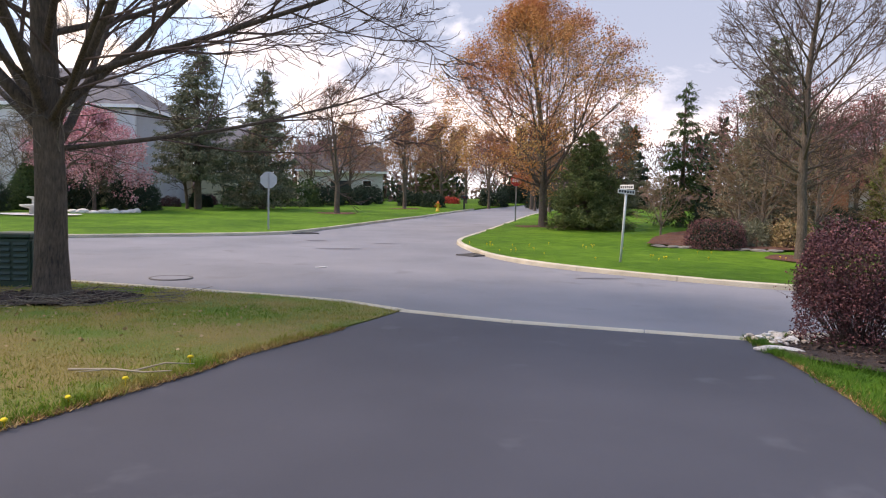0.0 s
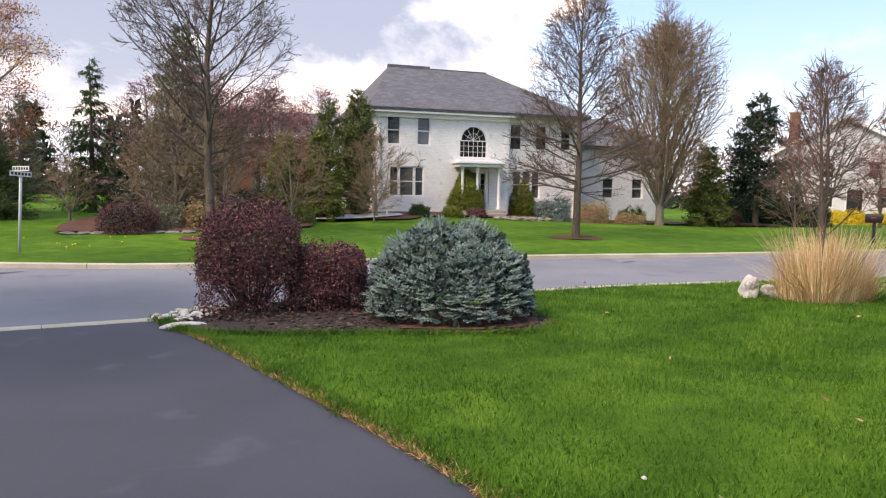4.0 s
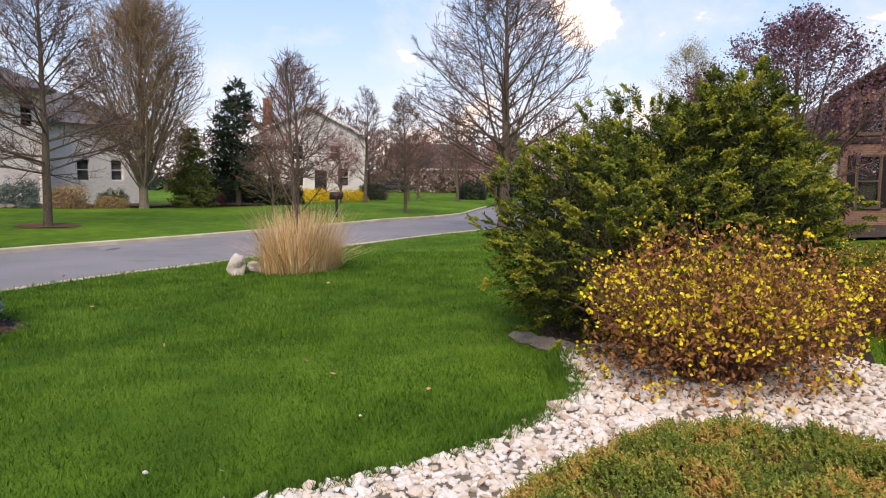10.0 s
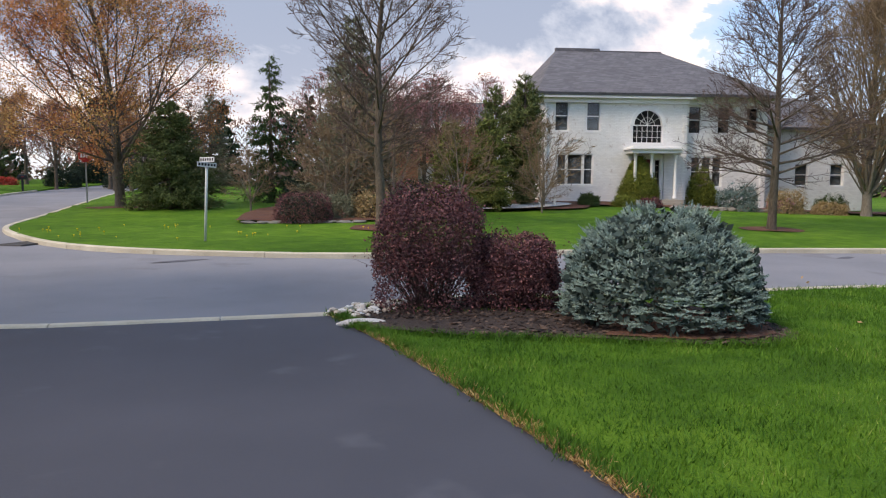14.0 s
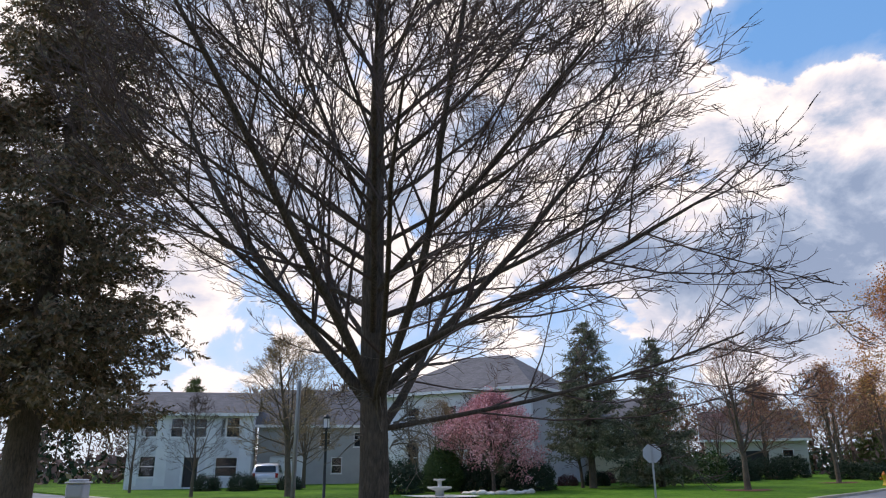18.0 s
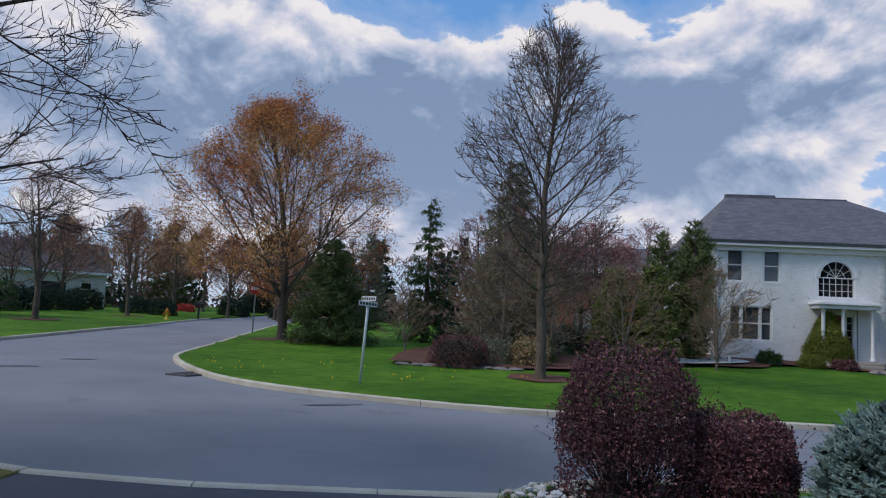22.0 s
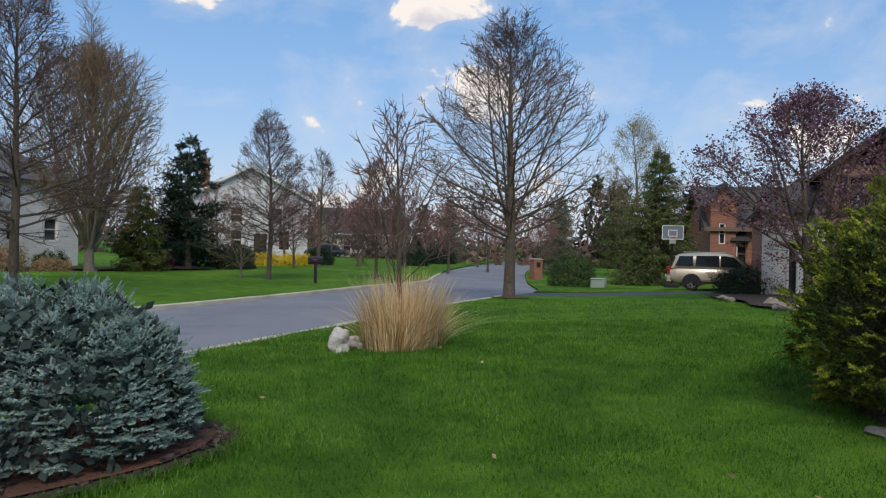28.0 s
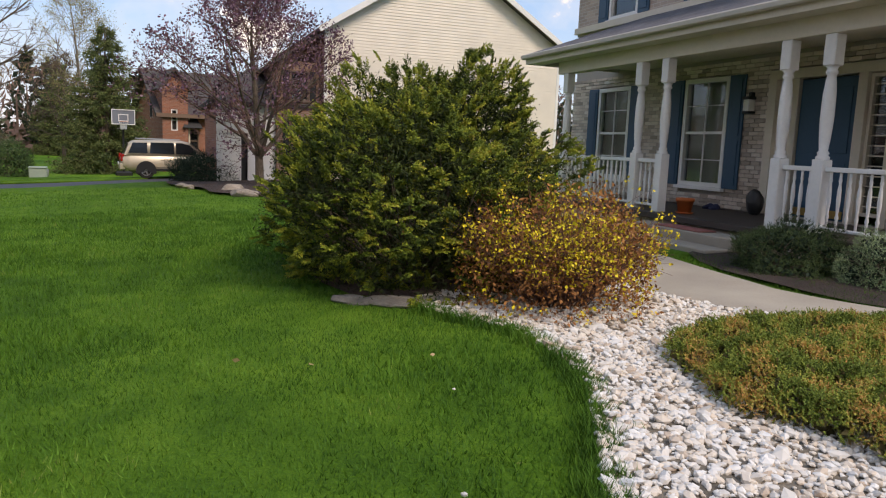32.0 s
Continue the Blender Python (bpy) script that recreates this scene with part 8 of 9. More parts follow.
def wheel_mesh(r, w, spokes):
    bm = bmesh.new()
    sides = 24
    if spokes is None:
        prof = [(r * 0.64, -w / 2), (r * 0.9, -w / 2), (r, -w * 0.38), (r, w * 0.38), (r * 0.9, w / 2), (r * 0.64, w / 2), (r * 0.6, 0)]
    else:
        prof = [(r * 0.63, -w * 0.46), (r * 0.63, w * 0.46), (r * 0.56, w * 0.46), (r * 0.56, -w * 0.46)]
    rows = [[bm.verts.new((a * math.cos(math.tau * k / sides), y, a * math.sin(math.tau * k / sides))) for k in range(sides)] for a, y in prof]
    for p, q in zip(rows, rows[1:] + rows[:1]):
        for k in range(sides):
            bm.faces.new((p[k], p[(k + 1) % sides], q[(k + 1) % sides], q[k]))
    for k in range(spokes or 0):
        bmesh.ops.create_cube(bm, size=1, matrix=Matrix.Rotation(math.tau * k / spokes, 4, "Y") @ Matrix.Translation((r * 0.3, 0, 0)) @ Matrix.Diagonal((r * 0.58, w * 0.7, r * 0.17, 1)))
    bmesh.ops.recalc_face_normals(bm, faces=bm.faces[:])
    return bm


def vehicle(name, label, x, y, heading, length, width, height, col, wagon=True, group=""):
    """A car seen from the road: nose towards +x of its own frame."""
    e = thing(name, x, y, label, "car", z=ground(x, y) - 0.015, rz=heading, group=group)
    paint = material(name + "_paint", paint_build(col))
    L, W, H = length, width / 2, height
    belt = 0.60 * H
    r = 0.205 * H
    st = [(-0.5, 0.80, belt * 0.80), (-0.485, 0.93, belt * 0.95), (-0.42, 0.98, belt), (-0.2, 1.0, belt), (0.1, 1.0, belt), (0.22, 0.995, belt * 0.99), (0.30, 0.98, belt * 0.965), (0.42, 0.95, belt * 0.91), (0.475, 0.88, belt * 0.80), (0.5, 0.78, belt * 0.62)]
    rows = []
    for u, k, top in st:
        low = 0.19 * H if -0.47 < u < 0.47 else 0.27 * H
        rows.append([(u * L, W * k * 0.86, low), (u * L, W * k * 0.985, low + 0.05), (u * L, W * k, top * 0.62), (u * L, W * k * 0.975, top - 0.05), (u * L, W * k * 0.9, top), (u * L, 0.02, top + 0.03)])
    body = part("body", loft(rows), e, paint)
    back = -0.475 if wagon else -0.36
    gh = [(back, 0.90, belt - 0.02), (back + 0.045, 0.87, H * 0.90), (back + 0.09, 0.84, H * 0.965), (-0.12, 0.83, H), (0.04, 0.82, H * 0.985), (0.10, 0.83, H * 0.95), (0.265, 0.93, belt - 0.01)]
    rows = []
    for u, k, top in gh:
        t = (top - belt) / (H - belt)
        rows.append([(u * L, W * 0.94, belt - 0.03), (u * L, W * (0.94 - 0.14 * max(0, t) * 0.75), belt + (top - belt) * 0.75), (u * L, W * (0.94 - 0.2 * max(0, t)), top - 0.02 * max(0, t)), (u * L, 0.02, top + 0.02 * max(0, t))])
    part("roof_shell", loft(rows), e, paint)

    def pane(nm, pts):
        for s in (1, -1):
            bm = bmesh.new()
            v = []
            for u, t in pts:
                z = belt + (H - belt) * t
                v.append(bm.verts.new((u * L, s * (W * (0.94 - 0.14 * t) + 0.006), z)))
            bm.faces.new(v if s > 0 else v[::-1])
            bmesh.ops.solidify(bm, geom=bm.faces[:], thickness=0.008)
            part(nm, bm, e, CARGLASS)

    if wagon:
        pane("quarter_glass", [(back + 0.035, 0.12), (back + 0.20, 0.12), (back + 0.20, 0.80), (back + 0.075, 0.78)])
        pane("rear_door_glass", [(-0.255, 0.12), (-0.04, 0.10), (-0.04, 0.84), (-0.245, 0.82)])
        pane("front_door_glass", [(-0.025, 0.10), (0.19, 0.08), (0.10, 0.72), (0.03, 0.83), (-0.025, 0.84)])
    else:
        pane("rear_door_glass", [(back + 0.10, 0.12), (-0.06, 0.10), (-0.06, 0.84), (back + 0.13, 0.70)])
        pane("front_door_glass", [(-0.04, 0.10), (0.19, 0.08), (0.09, 0.74), (-0.04, 0.84)])
    part("windscreen", boxes_sloped(0.245 * L, 0.115 * L, W * 0.80, belt + 0.06, H * 0.93, 0.03), e, CARGLASS)
    part("rear_glass", boxes_sloped(back * L - 0.01, (back + 0.045) * L - 0.01, W * 0.74, belt + 0.10, H * 0.89, -0.012), e, CARGLASS)
    part("front_bumper", boxes((0.47 * L, 0.512 * L, -W * 0.84, W * 0.84, 0.22 * H, 0.36 * H), bevel=0.03), e, paint)
    part("rear_bumper", boxes((-0.515 * L, -0.47 * L, -W * 0.9, W * 0.9, 0.22 * H, 0.38 * H), bevel=0.03), e, paint)
    part("sill_strip", boxes((-0.22 * L, 0.22 * L, -W * 1.012, W * 1.012, 0.20 * H, 0.255 * H), bevel=0.01), e, BLACK)
    for s in (1, -1):
        part("tail_light", boxes((-0.505 * L, -0.455 * L, s * W * 0.80 - 0.09, s * W * 0.80 + 0.09, belt * 0.72, belt * 1.02), bevel=0.015), e, LAMPRED)
        part("headlight", boxes((0.455 * L, 0.492 * L, s * W * 0.70 - 0.14, s * W * 0.70 + 0.14, belt * 0.62, belt * 0.80), bevel=0.02), e, LAMPWHITE)
        part("mirror", boxes((0.155 * L, 0.19 * L, s * W * 1.08 - 0.1, s * W * 1.08 + 0.1, belt + 0.02, belt + 0.17), bevel=0.02), e, paint)
        part("side_moulding", boxes((-0.24 * L, 0.23 * L, s * W * 1.008 - 0.012, s * W * 1.008 + 0.012, belt * 0.50, belt * 0.57)), e, paint)
        for u in (-0.14, 0.06):
            part("door_handle", boxes((u * L - 0.1, u * L + 0.08, s * W * 0.995 - 0.02, s * W * 0.995 + 0.02, belt * 0.80, belt * 0.84), bevel=0.006), e, paint)
        if wagon:
            part("roof_rail", boxes((-0.36 * L, 0.02 * L, s * W * 0.66 - 0.02, s * W * 0.66 + 0.02, H + 0.015, H + 0.05), bevel=0.008), e, GALV)
        for u in (-0.29, 0.31):
            arch = part("wheel_arch", arch_ring_y(u * L, r, r * 1.0, r * 1.2, s * W), e, BLACK)
            tyre = part("wheel", wheel_mesh(r, 0.22, None), e, TYRE)
            tyre.location = (u * L, s * (W - 0.09), r)
            part("rim", wheel_mesh(r, 0.22, 5), tyre, RIM)
            hub = part("wheel_well", boxes((u * L - r * 0.55, u * L + r * 0.55, s * (W - 0.2) - 0.03, s * (W - 0.2) + 0.03, r * 0.45, r * 1.55)), e, BLACK)
    part("number_plate", boxes((-0.522 * L, -0.516 * L, -0.16, 0.16, belt * 0.55, belt * 0.68)), e, WHITE)
    return e


def arch_ring_y(cx, cz, r0, r1, y):
    bm = bmesh.new()
    n = 20
    rows = []
    for k in range(n + 1):
        a = math.pi * (-0.12 + 1.24 * k / n)
        rows.append([bm.verts.new((cx + q * math.cos(a), y + dy, cz + q * math.sin(a))) for q, dy in ((r0 * 0.2, -0.02), (r1, -0.02), (r1, 0.012 if y > 0 else -0.052), (r0 * 0.2, 0.012 if y > 0 else -0.052))])
    for p, q in zip(rows, rows[1:]):
        for k in range(4):
            bm.faces.new((p[k], p[(k + 1) % 4], q[(k + 1) % 4], q[k]))
    bmesh.ops.recalc_face_normals(bm, faces=bm.faces[:])
    return bm


def boxes_sloped(x0, x1, w, z0, z1, off):
    bm = bmesh.new()
    v = [bm.verts.new((x + off, y, z)) for x, y, z in ((x0, -w, z0), (x0, w, z0), (x1, w * 0.9, z1), (x1, -w * 0.9, z1))]
    bm.faces.new(v)
    bmesh.ops.solidify(bm, geom=bm.faces[:], thickness=0.01)
    return bm


GOLD = vehicle("gold_suv", "gold station wagon with roof rails parked on the next driveway", 30.7, -16.05, math.degrees(math.atan2(-0.88, -0.47)), 4.6, 1.9, 1.66, (0.56, 0.48, 0.36))
vehicle("dark_car", "dark saloon car parked in a distant driveway", 84.0, -1.6, 100, 4.5, 1.8, 1.45, (0.05, 0.055, 0.065), False)
vehicle("silver_car", "silver car parked far along the street", 96.0, -7.6, 130, 4.6, 1.8, 1.5, (0.45, 0.46, 0.48), False)
vehicle("white_car", "white car parked before the far garage", -28.6, 47.4, 118, 4.7, 1.9, 1.7, (0.66, 0.66, 0.67), True)

# ---- street furniture ----
SIGNWHITE = plain("sign_white", (0.68, 0.68, 0.66), 0.4)
SIGNBACK = plain("sign_back_metal", (0.50, 0.51, 0.52), 0.5, 0.3)
SIGNRED = plain("sign_red", (0.42, 0.03, 0.03), 0.45)


def octagon(r, z, y0, y1):
    bm = bmesh.new()
    a = [[bm.verts.new((r * math.cos(math.tau * (k + 0.5) / 8), y, z + r * math.sin(math.tau * (k + 0.5) / 8))) for k in range(8)] for y in (y0, y1)]
    bm.faces.new(a[0])
    bm.faces.new(a[1][::-1])
    for k in range(8):
        bm.faces.new((a[0][k], a[1][k], a[1][(k + 1) % 8], a[0][(k + 1) % 8]))
    bmesh.ops.recalc_face_normals(bm, faces=bm.faces[:])
    return bm


def stop_sign(x, y, rz, h, label):
    e = thing("stop_sign", x, y, label, "road sign", rz=rz, group="stop signs")
    part("post", boxes((-0.035, 0.035, 0.0, 0.012, -0.1, h), (-0.035, -0.02, 0.012, 0.04, -0.1, h), (0.02, 0.035, 0.012, 0.04, -0.1, h)), e, GALV)
    pl = part("plate", octagon(0.34, h - 0.28, 0.044, 0.050), e, SIGNBACK)
    part("face", octagon(0.335, h - 0.28, 0.0505, 0.054), pl, SIGNRED)
    part("lettering", boxes(*[(-0.2 + 0.11 * k, -0.12 + 0.11 * k, 0.0545, 0.0565, h - 0.37, h - 0.19) for k in range(4)]), pl, SIGNWHITE)
    for dz in (0.1, -0.1):
        part("bolt", lathe([(0.014, -0.004), (0.014, 0.0), (0.008, 0.003)], 0, 0, 8), pl, GALV).matrix_local = Matrix.Translation((0, -0.001, h - 0.28 + dz)) @ Matrix.Rotation(radians(90), 4, "X")
    return e


stop_sign(-0.76, 28.98, 0, 2.2, "bare grey back of a stop sign on a steel post")
stop_sign(12.0, 37.7, 165, 2.5, "red stop sign on a steel post")
e = thing("street_name_sign", 8.55, 17.36, "leaning street name post with two white blades", "road sign", rz=12)
e.matrix_world = e.matrix_world @ pose(0, 0, 0, 0, 3.2, 0)
part("post", lathe([(0.032, -0.1), (0.032, 1.72), (0.026, 1.73)], 0, 0, 12), e, plain("pale_post", (0.60, 0.62, 0.62), 0.5))
part("bracket", boxes((-0.03, 0.03, -0.03, 0.03, 1.731, 1.77)), e, GALV)
for k, (z, a) in enumerate(((1.77, 0), (1.89, 90))):
    b = part("name_blade", boxes((-0.27, 0.27, -0.006, 0.006, 0, 0.115), bevel=0.003), e, SIGNWHITE)
    b.matrix_local = pose(0, 0, z, 0, 0, a)
    part("lettering", boxes(*[(-0.24 + 0.085 * q, -0.185 + 0.085 * q, -0.0095, -0.0065, 0.028, 0.088) for q in range(6)], *[(-0.24 + 0.085 * q, -0.185 + 0.085 * q, 0.0065, 0.0095, 0.028, 0.088) for q in range(6)]), b, BLACK)
# hydrant
e = thing("fire_hydrant", 10.4, 51.6, "small yellow and orange fire hydrant by the kerb", "hydrant")
part("barrel", lathe([(0.17, -0.02), (0.17, 0.05), (0.11, 0.07), (0.11, 0.5), (0.14, 0.52), (0.14, 0.56), (0.10, 0.62), (0.05, 0.70), (0.03, 0.71), (0.03, 0.76)], 0, 0, 14), e, plain("hydrant_yellow", (0.62, 0.42, 0.03), 0.5))
for s in (1, -1):
    c = part("nozzle", lathe([(0.06, 0.0), (0.06, 0.1), (0.075, 0.1), (0.075, 0.14), (0.03, 0.16)], 0, 0, 10), e, plain("hydrant_orange", (0.55, 0.16, 0.02), 0.5))
    c.matrix_local = Matrix.Translation((s * 0.09, 0, 0.38)) @ Matrix.Rotation(radians(90 * s), 4, "Y")
part("bonnet", lathe([(0.145, 0.561), (0.10, 0.64), (0.04, 0.72), (0.03, 0.78)], 0, 0, 12), e, MATS["hydrant_orange"])


def mailbox(x, y, rz, h, mat, label, post=None):
    e = thing("mailbox", x, y, label, "mailbox", rz=rz, group="mailboxes")
    part("post", boxes((-0.055, 0.055, -0.055, 0.055, -0.1, h - 0.26), bevel=0.008), e, post or mat)
    part("arm", boxes((-0.25, 0.3, -0.05, 0.05, h - 0.33, h - 0.24)), e, post or mat)
    bm = bmesh.new()
    rows = []
    for xx in (-0.28, 0.28):
        rows.append([bm.verts.new((xx, yy, zz)) for yy, zz in [(-0.1, h - 0.235)] + [(-0.1 * math.cos(math.pi * k / 8), h - 0.11 + 0.11 * math.sin(math.pi * k / 8)) for k in range(9)] + [(0.1, h - 0.235)]])
    n = len(rows[0])
    for k in range(n):
        bm.faces.new((rows[0][k], rows[0][(k + 1) % n], rows[1][(k + 1) % n], rows[1][k]))
    bm.faces.new(rows[0])
    bm.faces.new(rows[1][::-1])
    bmesh.ops.recalc_face_normals(bm, faces=bm.faces[:])
    b = part("box", bm, e, mat)
    part("flag", boxes((-0.05, 0.13, 0.102, 0.108, h - 0.16, h - 0.12)), b, SIGNRED)
    part("door", boxes((0.282, 0.292, -0.095, 0.095, h - 0.23, h - 0.09)), b, mat)
    return e


mailbox(31.2, 1.9, 100, 1.08, BLACK, "black mailbox on a post beside the kerb")
mailbox(19.5, 69.7, 200, 1.15, WHITE, "white mailbox on a cross-shaped white post")
PALEPOST = plain("weathered_grey_paint", (0.46, 0.47, 0.50), 0.6)
e = thing("mailbox", -16.2, 18.75, "pale grey moulded mailbox on a stout panelled post", "mailbox", rz=28, group="mailboxes")
part("post", boxes((-0.14, 0.14, -0.13, 0.13, -0.1, 0.72), (-0.18, 0.18, -0.17, 0.17, -0.1, 0.12), bevel=0.02), e, PALEPOST)
b = part("box", boxes((-0.24, 0.24, -0.34, 0.30, 0.722, 1.13), bevel=0.03), e, PALEPOST)
part("lid", boxes((-0.28, 0.28, -0.38, 0.34, 1.132, 1.19), (-0.20, 0.20, -0.30, 0.26, 1.19, 1.26), bevel=0.02), b, PALEPOST)
part("door", boxes((-0.2, 0.2, -0.362, -0.345, 0.77, 1.08)), b, PALEPOST)
mailbox(13.2, 55.2, 200, 1.1, BLACK, "black mailbox on a post down the side street")
e = thing("lamp_post", -12.7, 27.0, "slim black lamp post with a lantern", "lamp post")
part("pole", lathe([(0.11, -0.05), (0.11, 0.25), (0.06, 0.32), (0.045, 2.9), (0.07, 2.94), (0.05, 3.0)], 0, 0, 12), e, BLACK)
l = part("lantern", boxes((-0.11, 0.11, -0.11, 0.11, 3.0, 3.04), (-0.1, -0.085, -0.1, -0.085, 3.04, 3.38), (0.085, 0.1, -0.1, -0.085, 3.04, 3.38), (-0.1, -0.085, 0.085, 0.1, 3.04, 3.38), (0.085, 0.1, 0.085, 0.1, 3.04, 3.38)), e, BLACK)
part("glass", boxes((-0.084, 0.084, -0.084, 0.084, 3.041, 3.379)), l, LAMPWHITE)
part("cap", lathe([(0.16, 3.385), (0.10, 3.48), (0.03, 3.54), (0.01, 3.58)], 0, 0, 10), l, BLACK)
# the steel pole and the green service cabinet by the street
e = thing("steel_pole", -4.55, 11.47, "thin grey steel pole standing beside the street", "pole", rz=30)
e.matrix_world = e.matrix_world @ pose(0, 0, 0, 1, 0.5, 0)
part("pole", lathe([(0.035, -0.1), (0.035, 2.8), (0.03, 2.82)], 0, 0, 12), e, GALV)
GREENBOX = plain("dark_green_cabinet", (0.018, 0.05, 0.035), 0.45)
e = thing("service_cabinet", -3.85, 12.35, "dark green louvred service cabinet beside the street tree", "utility cabinet", rz=-8)
part("body", boxes((-0.25, 0.25, -0.22, 0.22, -0.05, 0.74), bevel=0.012), e, GREENBOX)
part("lid", boxes((-0.28, 0.28, -0.25, 0.25, 0.745, 0.83), bevel=0.02), e, GREENBOX)
for k in range(7):
    for s in (-1, 1):
        bm = bmesh.new()
        bmesh.ops.create_cube(bm, size=1, matrix=Matrix.Translation((s * 0.125, -0.228, 0.12 + 0.09 * k)) @ Matrix.Rotation(radians(-28), 4, "X") @ Matrix.Diagonal((0.2, 0.03, 0.045, 1)))
        part("louvre", bm, e, GREENBOX)
for y in (-0.14, 0.0, 0.14):
    part("rib", boxes((0.251, 0.275, y - 0.03, y + 0.03, 0.05, 0.7), bevel=0.008), e, GREENBOX)
e = thing("utility_box", 35.2, -12.2, "low pale green utility box on the lawn", "utility cabinet", rz=-28)
part("body", boxes((-0.4, 0.4, -0.35, 0.35, -0.1, 0.40), bevel=0.03), e, plain("pale_green_box", (0.30, 0.36, 0.30), 0.6))
part("lid", boxes((-0.42, 0.42, -0.37, 0.37, 0.402, 0.46), bevel=0.02), e, MATS["pale_green_box"])
e = thing("marker_post", 35.9, -12.9, "short grey marker post beside the utility box", "post")
part("post", lathe([(0.1, -0.1), (0.1, 0.3), (0.06, 0.36)], 0, 0, 10), e, GALV)
e = thing("mailbox_pillar", 45.2, -12.6, "squat brick mailbox pillar beside the far street", "mailbox", rz=10)
part("pillar", boxes((-0.3, 0.3, -0.3, 0.3, -0.1, 1.25), bevel=0.01), e, REDBRICK)
part("cap", boxes((-0.35, 0.35, -0.35, 0.35, 1.251, 1.33), bevel=0.02), e, CONCRETE)
part("mail_door", boxes((-0.315, -0.301, -0.14, 0.14, 0.8, 1.1)), e, BLACK)
# basketball hoop
e = thing("basketball_hoop", 34.5, -15.85, "portable basketball hoop with a clear backboard on a black pole", "basketball hoop", rz=-28, size=0.9)
part("base", boxes((0.2, 1.2, -0.4, 0.4, -0.05, 0.2), bevel=0.05), e, BLACK)
part("pole", boxes((0.42, 0.52, -0.05, 0.05, 0.2, 2.75), bevel=0.01), e, BLACK)
part("brace", boxes((0.08, 0.42, -0.22, -0.18, 2.70, 2.75), (0.08, 0.42, 0.18, 0.22, 2.70, 2.75), (0.08, 0.42, -0.22, -0.18, 2.95, 3.0), (0.08, 0.42, 0.18, 0.22, 2.95, 3.0), (0.38, 0.45, -0.22, 0.22, 2.68, 3.0)), e, plain("grey_bracket", (0.55, 0.56, 0.58), 0.5))
b = part("backboard", boxes((0.03, 0.05, -0.54, 0.54, 2.72, 3.42)), e, plain("smoky_board", (0.20, 0.22, 0.26), 0.15))
part("board_frame", boxes((0.0, 0.07, -0.57, -0.53, 2.68, 3.46), (0.0, 0.07, 0.53, 0.57, 2.68, 3.46), (0.0, 0.07, -0.53, 0.53, 3.42, 3.46), (0.0, 0.07, -0.53, 0.53, 2.68, 2.72)), b, WHITE)
part("target_square", boxes((0.02, 0.028, -0.24, -0.2, 2.85, 3.22), (0.02, 0.028, 0.2, 0.24, 2.85, 3.22), (0.02, 0.028, -0.2, 0.2, 3.18, 3.22), (0.02, 0.028, -0.2, 0.2, 2.85, 2.89)), b, WHITE)
part("neck_shield", boxes((0.05, 0.4, -0.16, 0.16, 2.45, 2.69), bevel=0.02), e, MATS["grey_bracket"])
ring = [(-0.23 + 0.23 * math.cos(math.tau * k / 20), 0.23 * math.sin(math.tau * k / 20), 2.83) for k in range(21)]
v, f = tubes([(ring, [0.012] * 21)], 6)
part("rim", np_mesh("rim", v, [f], plain("orange_rim", (0.5, 0.12, 0.02), 0.5)), e)
net = [([(-0.23 + 0.22 * math.cos(math.tau * k / 12), 0.22 * math.sin(math.tau * k / 12), 2.82), (-0.23 + 0.12 * math.cos(math.tau * (k + 1) / 12), 0.12 * math.sin(math.tau * (k + 1) / 12), 2.42)], [0.006, 0.006]) for k in range(12)]
v, f = tubes(net, 4)
part("net", np_mesh("net", v, [f], SIGNWHITE), e)
# manhole, gully grates, patches of the road
MAN = plain("iron_cover", (0.11, 0.105, 0.105), 0.7, 0.3)
e = thing("manhole_cover", -2.0, 14.6, "round cast-iron manhole cover in the road", "manhole cover", z=None)
e.matrix_world = pose(-2.0, 14.6, ground(-2.0, 14.6) - 0.088)
part("rim", lathe([(0.40, -0.02), (0.40, 0.012), (0.36, 0.012), (0.36, 0.0)], 0, 0, 32), e, MAN)
part("cover", lathe([(0.355, -0.02), (0.355, 0.008), (0.33, 0.011), (0.1, 0.009)], 0, 0, 32), e, ASPHALT)
for nm, x, y, a in (("storm_grate", 5.35, 19.9, 35), ("storm_grate", 0.62, 28.2, 12), ("storm_grate", -14.2, 25.7, 160)):
    e = thing(nm, x, y, "iron storm drain grate set against the kerb", "drain grate", rz=a, group="storm grates")
    e.matrix_world = pose(x, y, ground(x, y) - 0.085, 0, 0, a)
    part("frame", boxes((-0.5, 0.5, -0.32, -0.27, -0.03, 0.02), (-0.5, 0.5, 0.27, 0.32, -0.03, 0.02), (-0.5, -0.45, -0.27, 0.27, -0.03, 0.02), (0.45, 0.5, -0.27, 0.27, -0.03, 0.02)), e, MAN)
    for k in range(9):
        part("bar", boxes((-0.4 + 0.1 * k - 0.015, -0.4 + 0.1 * k + 0.015, -0.27, 0.27, -0.02, 0.015)), e, MAN)
PATCH = blotched("road_patch", (0.13, 0.13, 0.145), (0.10, 0.10, 0.115), 1.0, 90.0, 0.9, 0.5, 0.006)
rnd = random.Random(9)
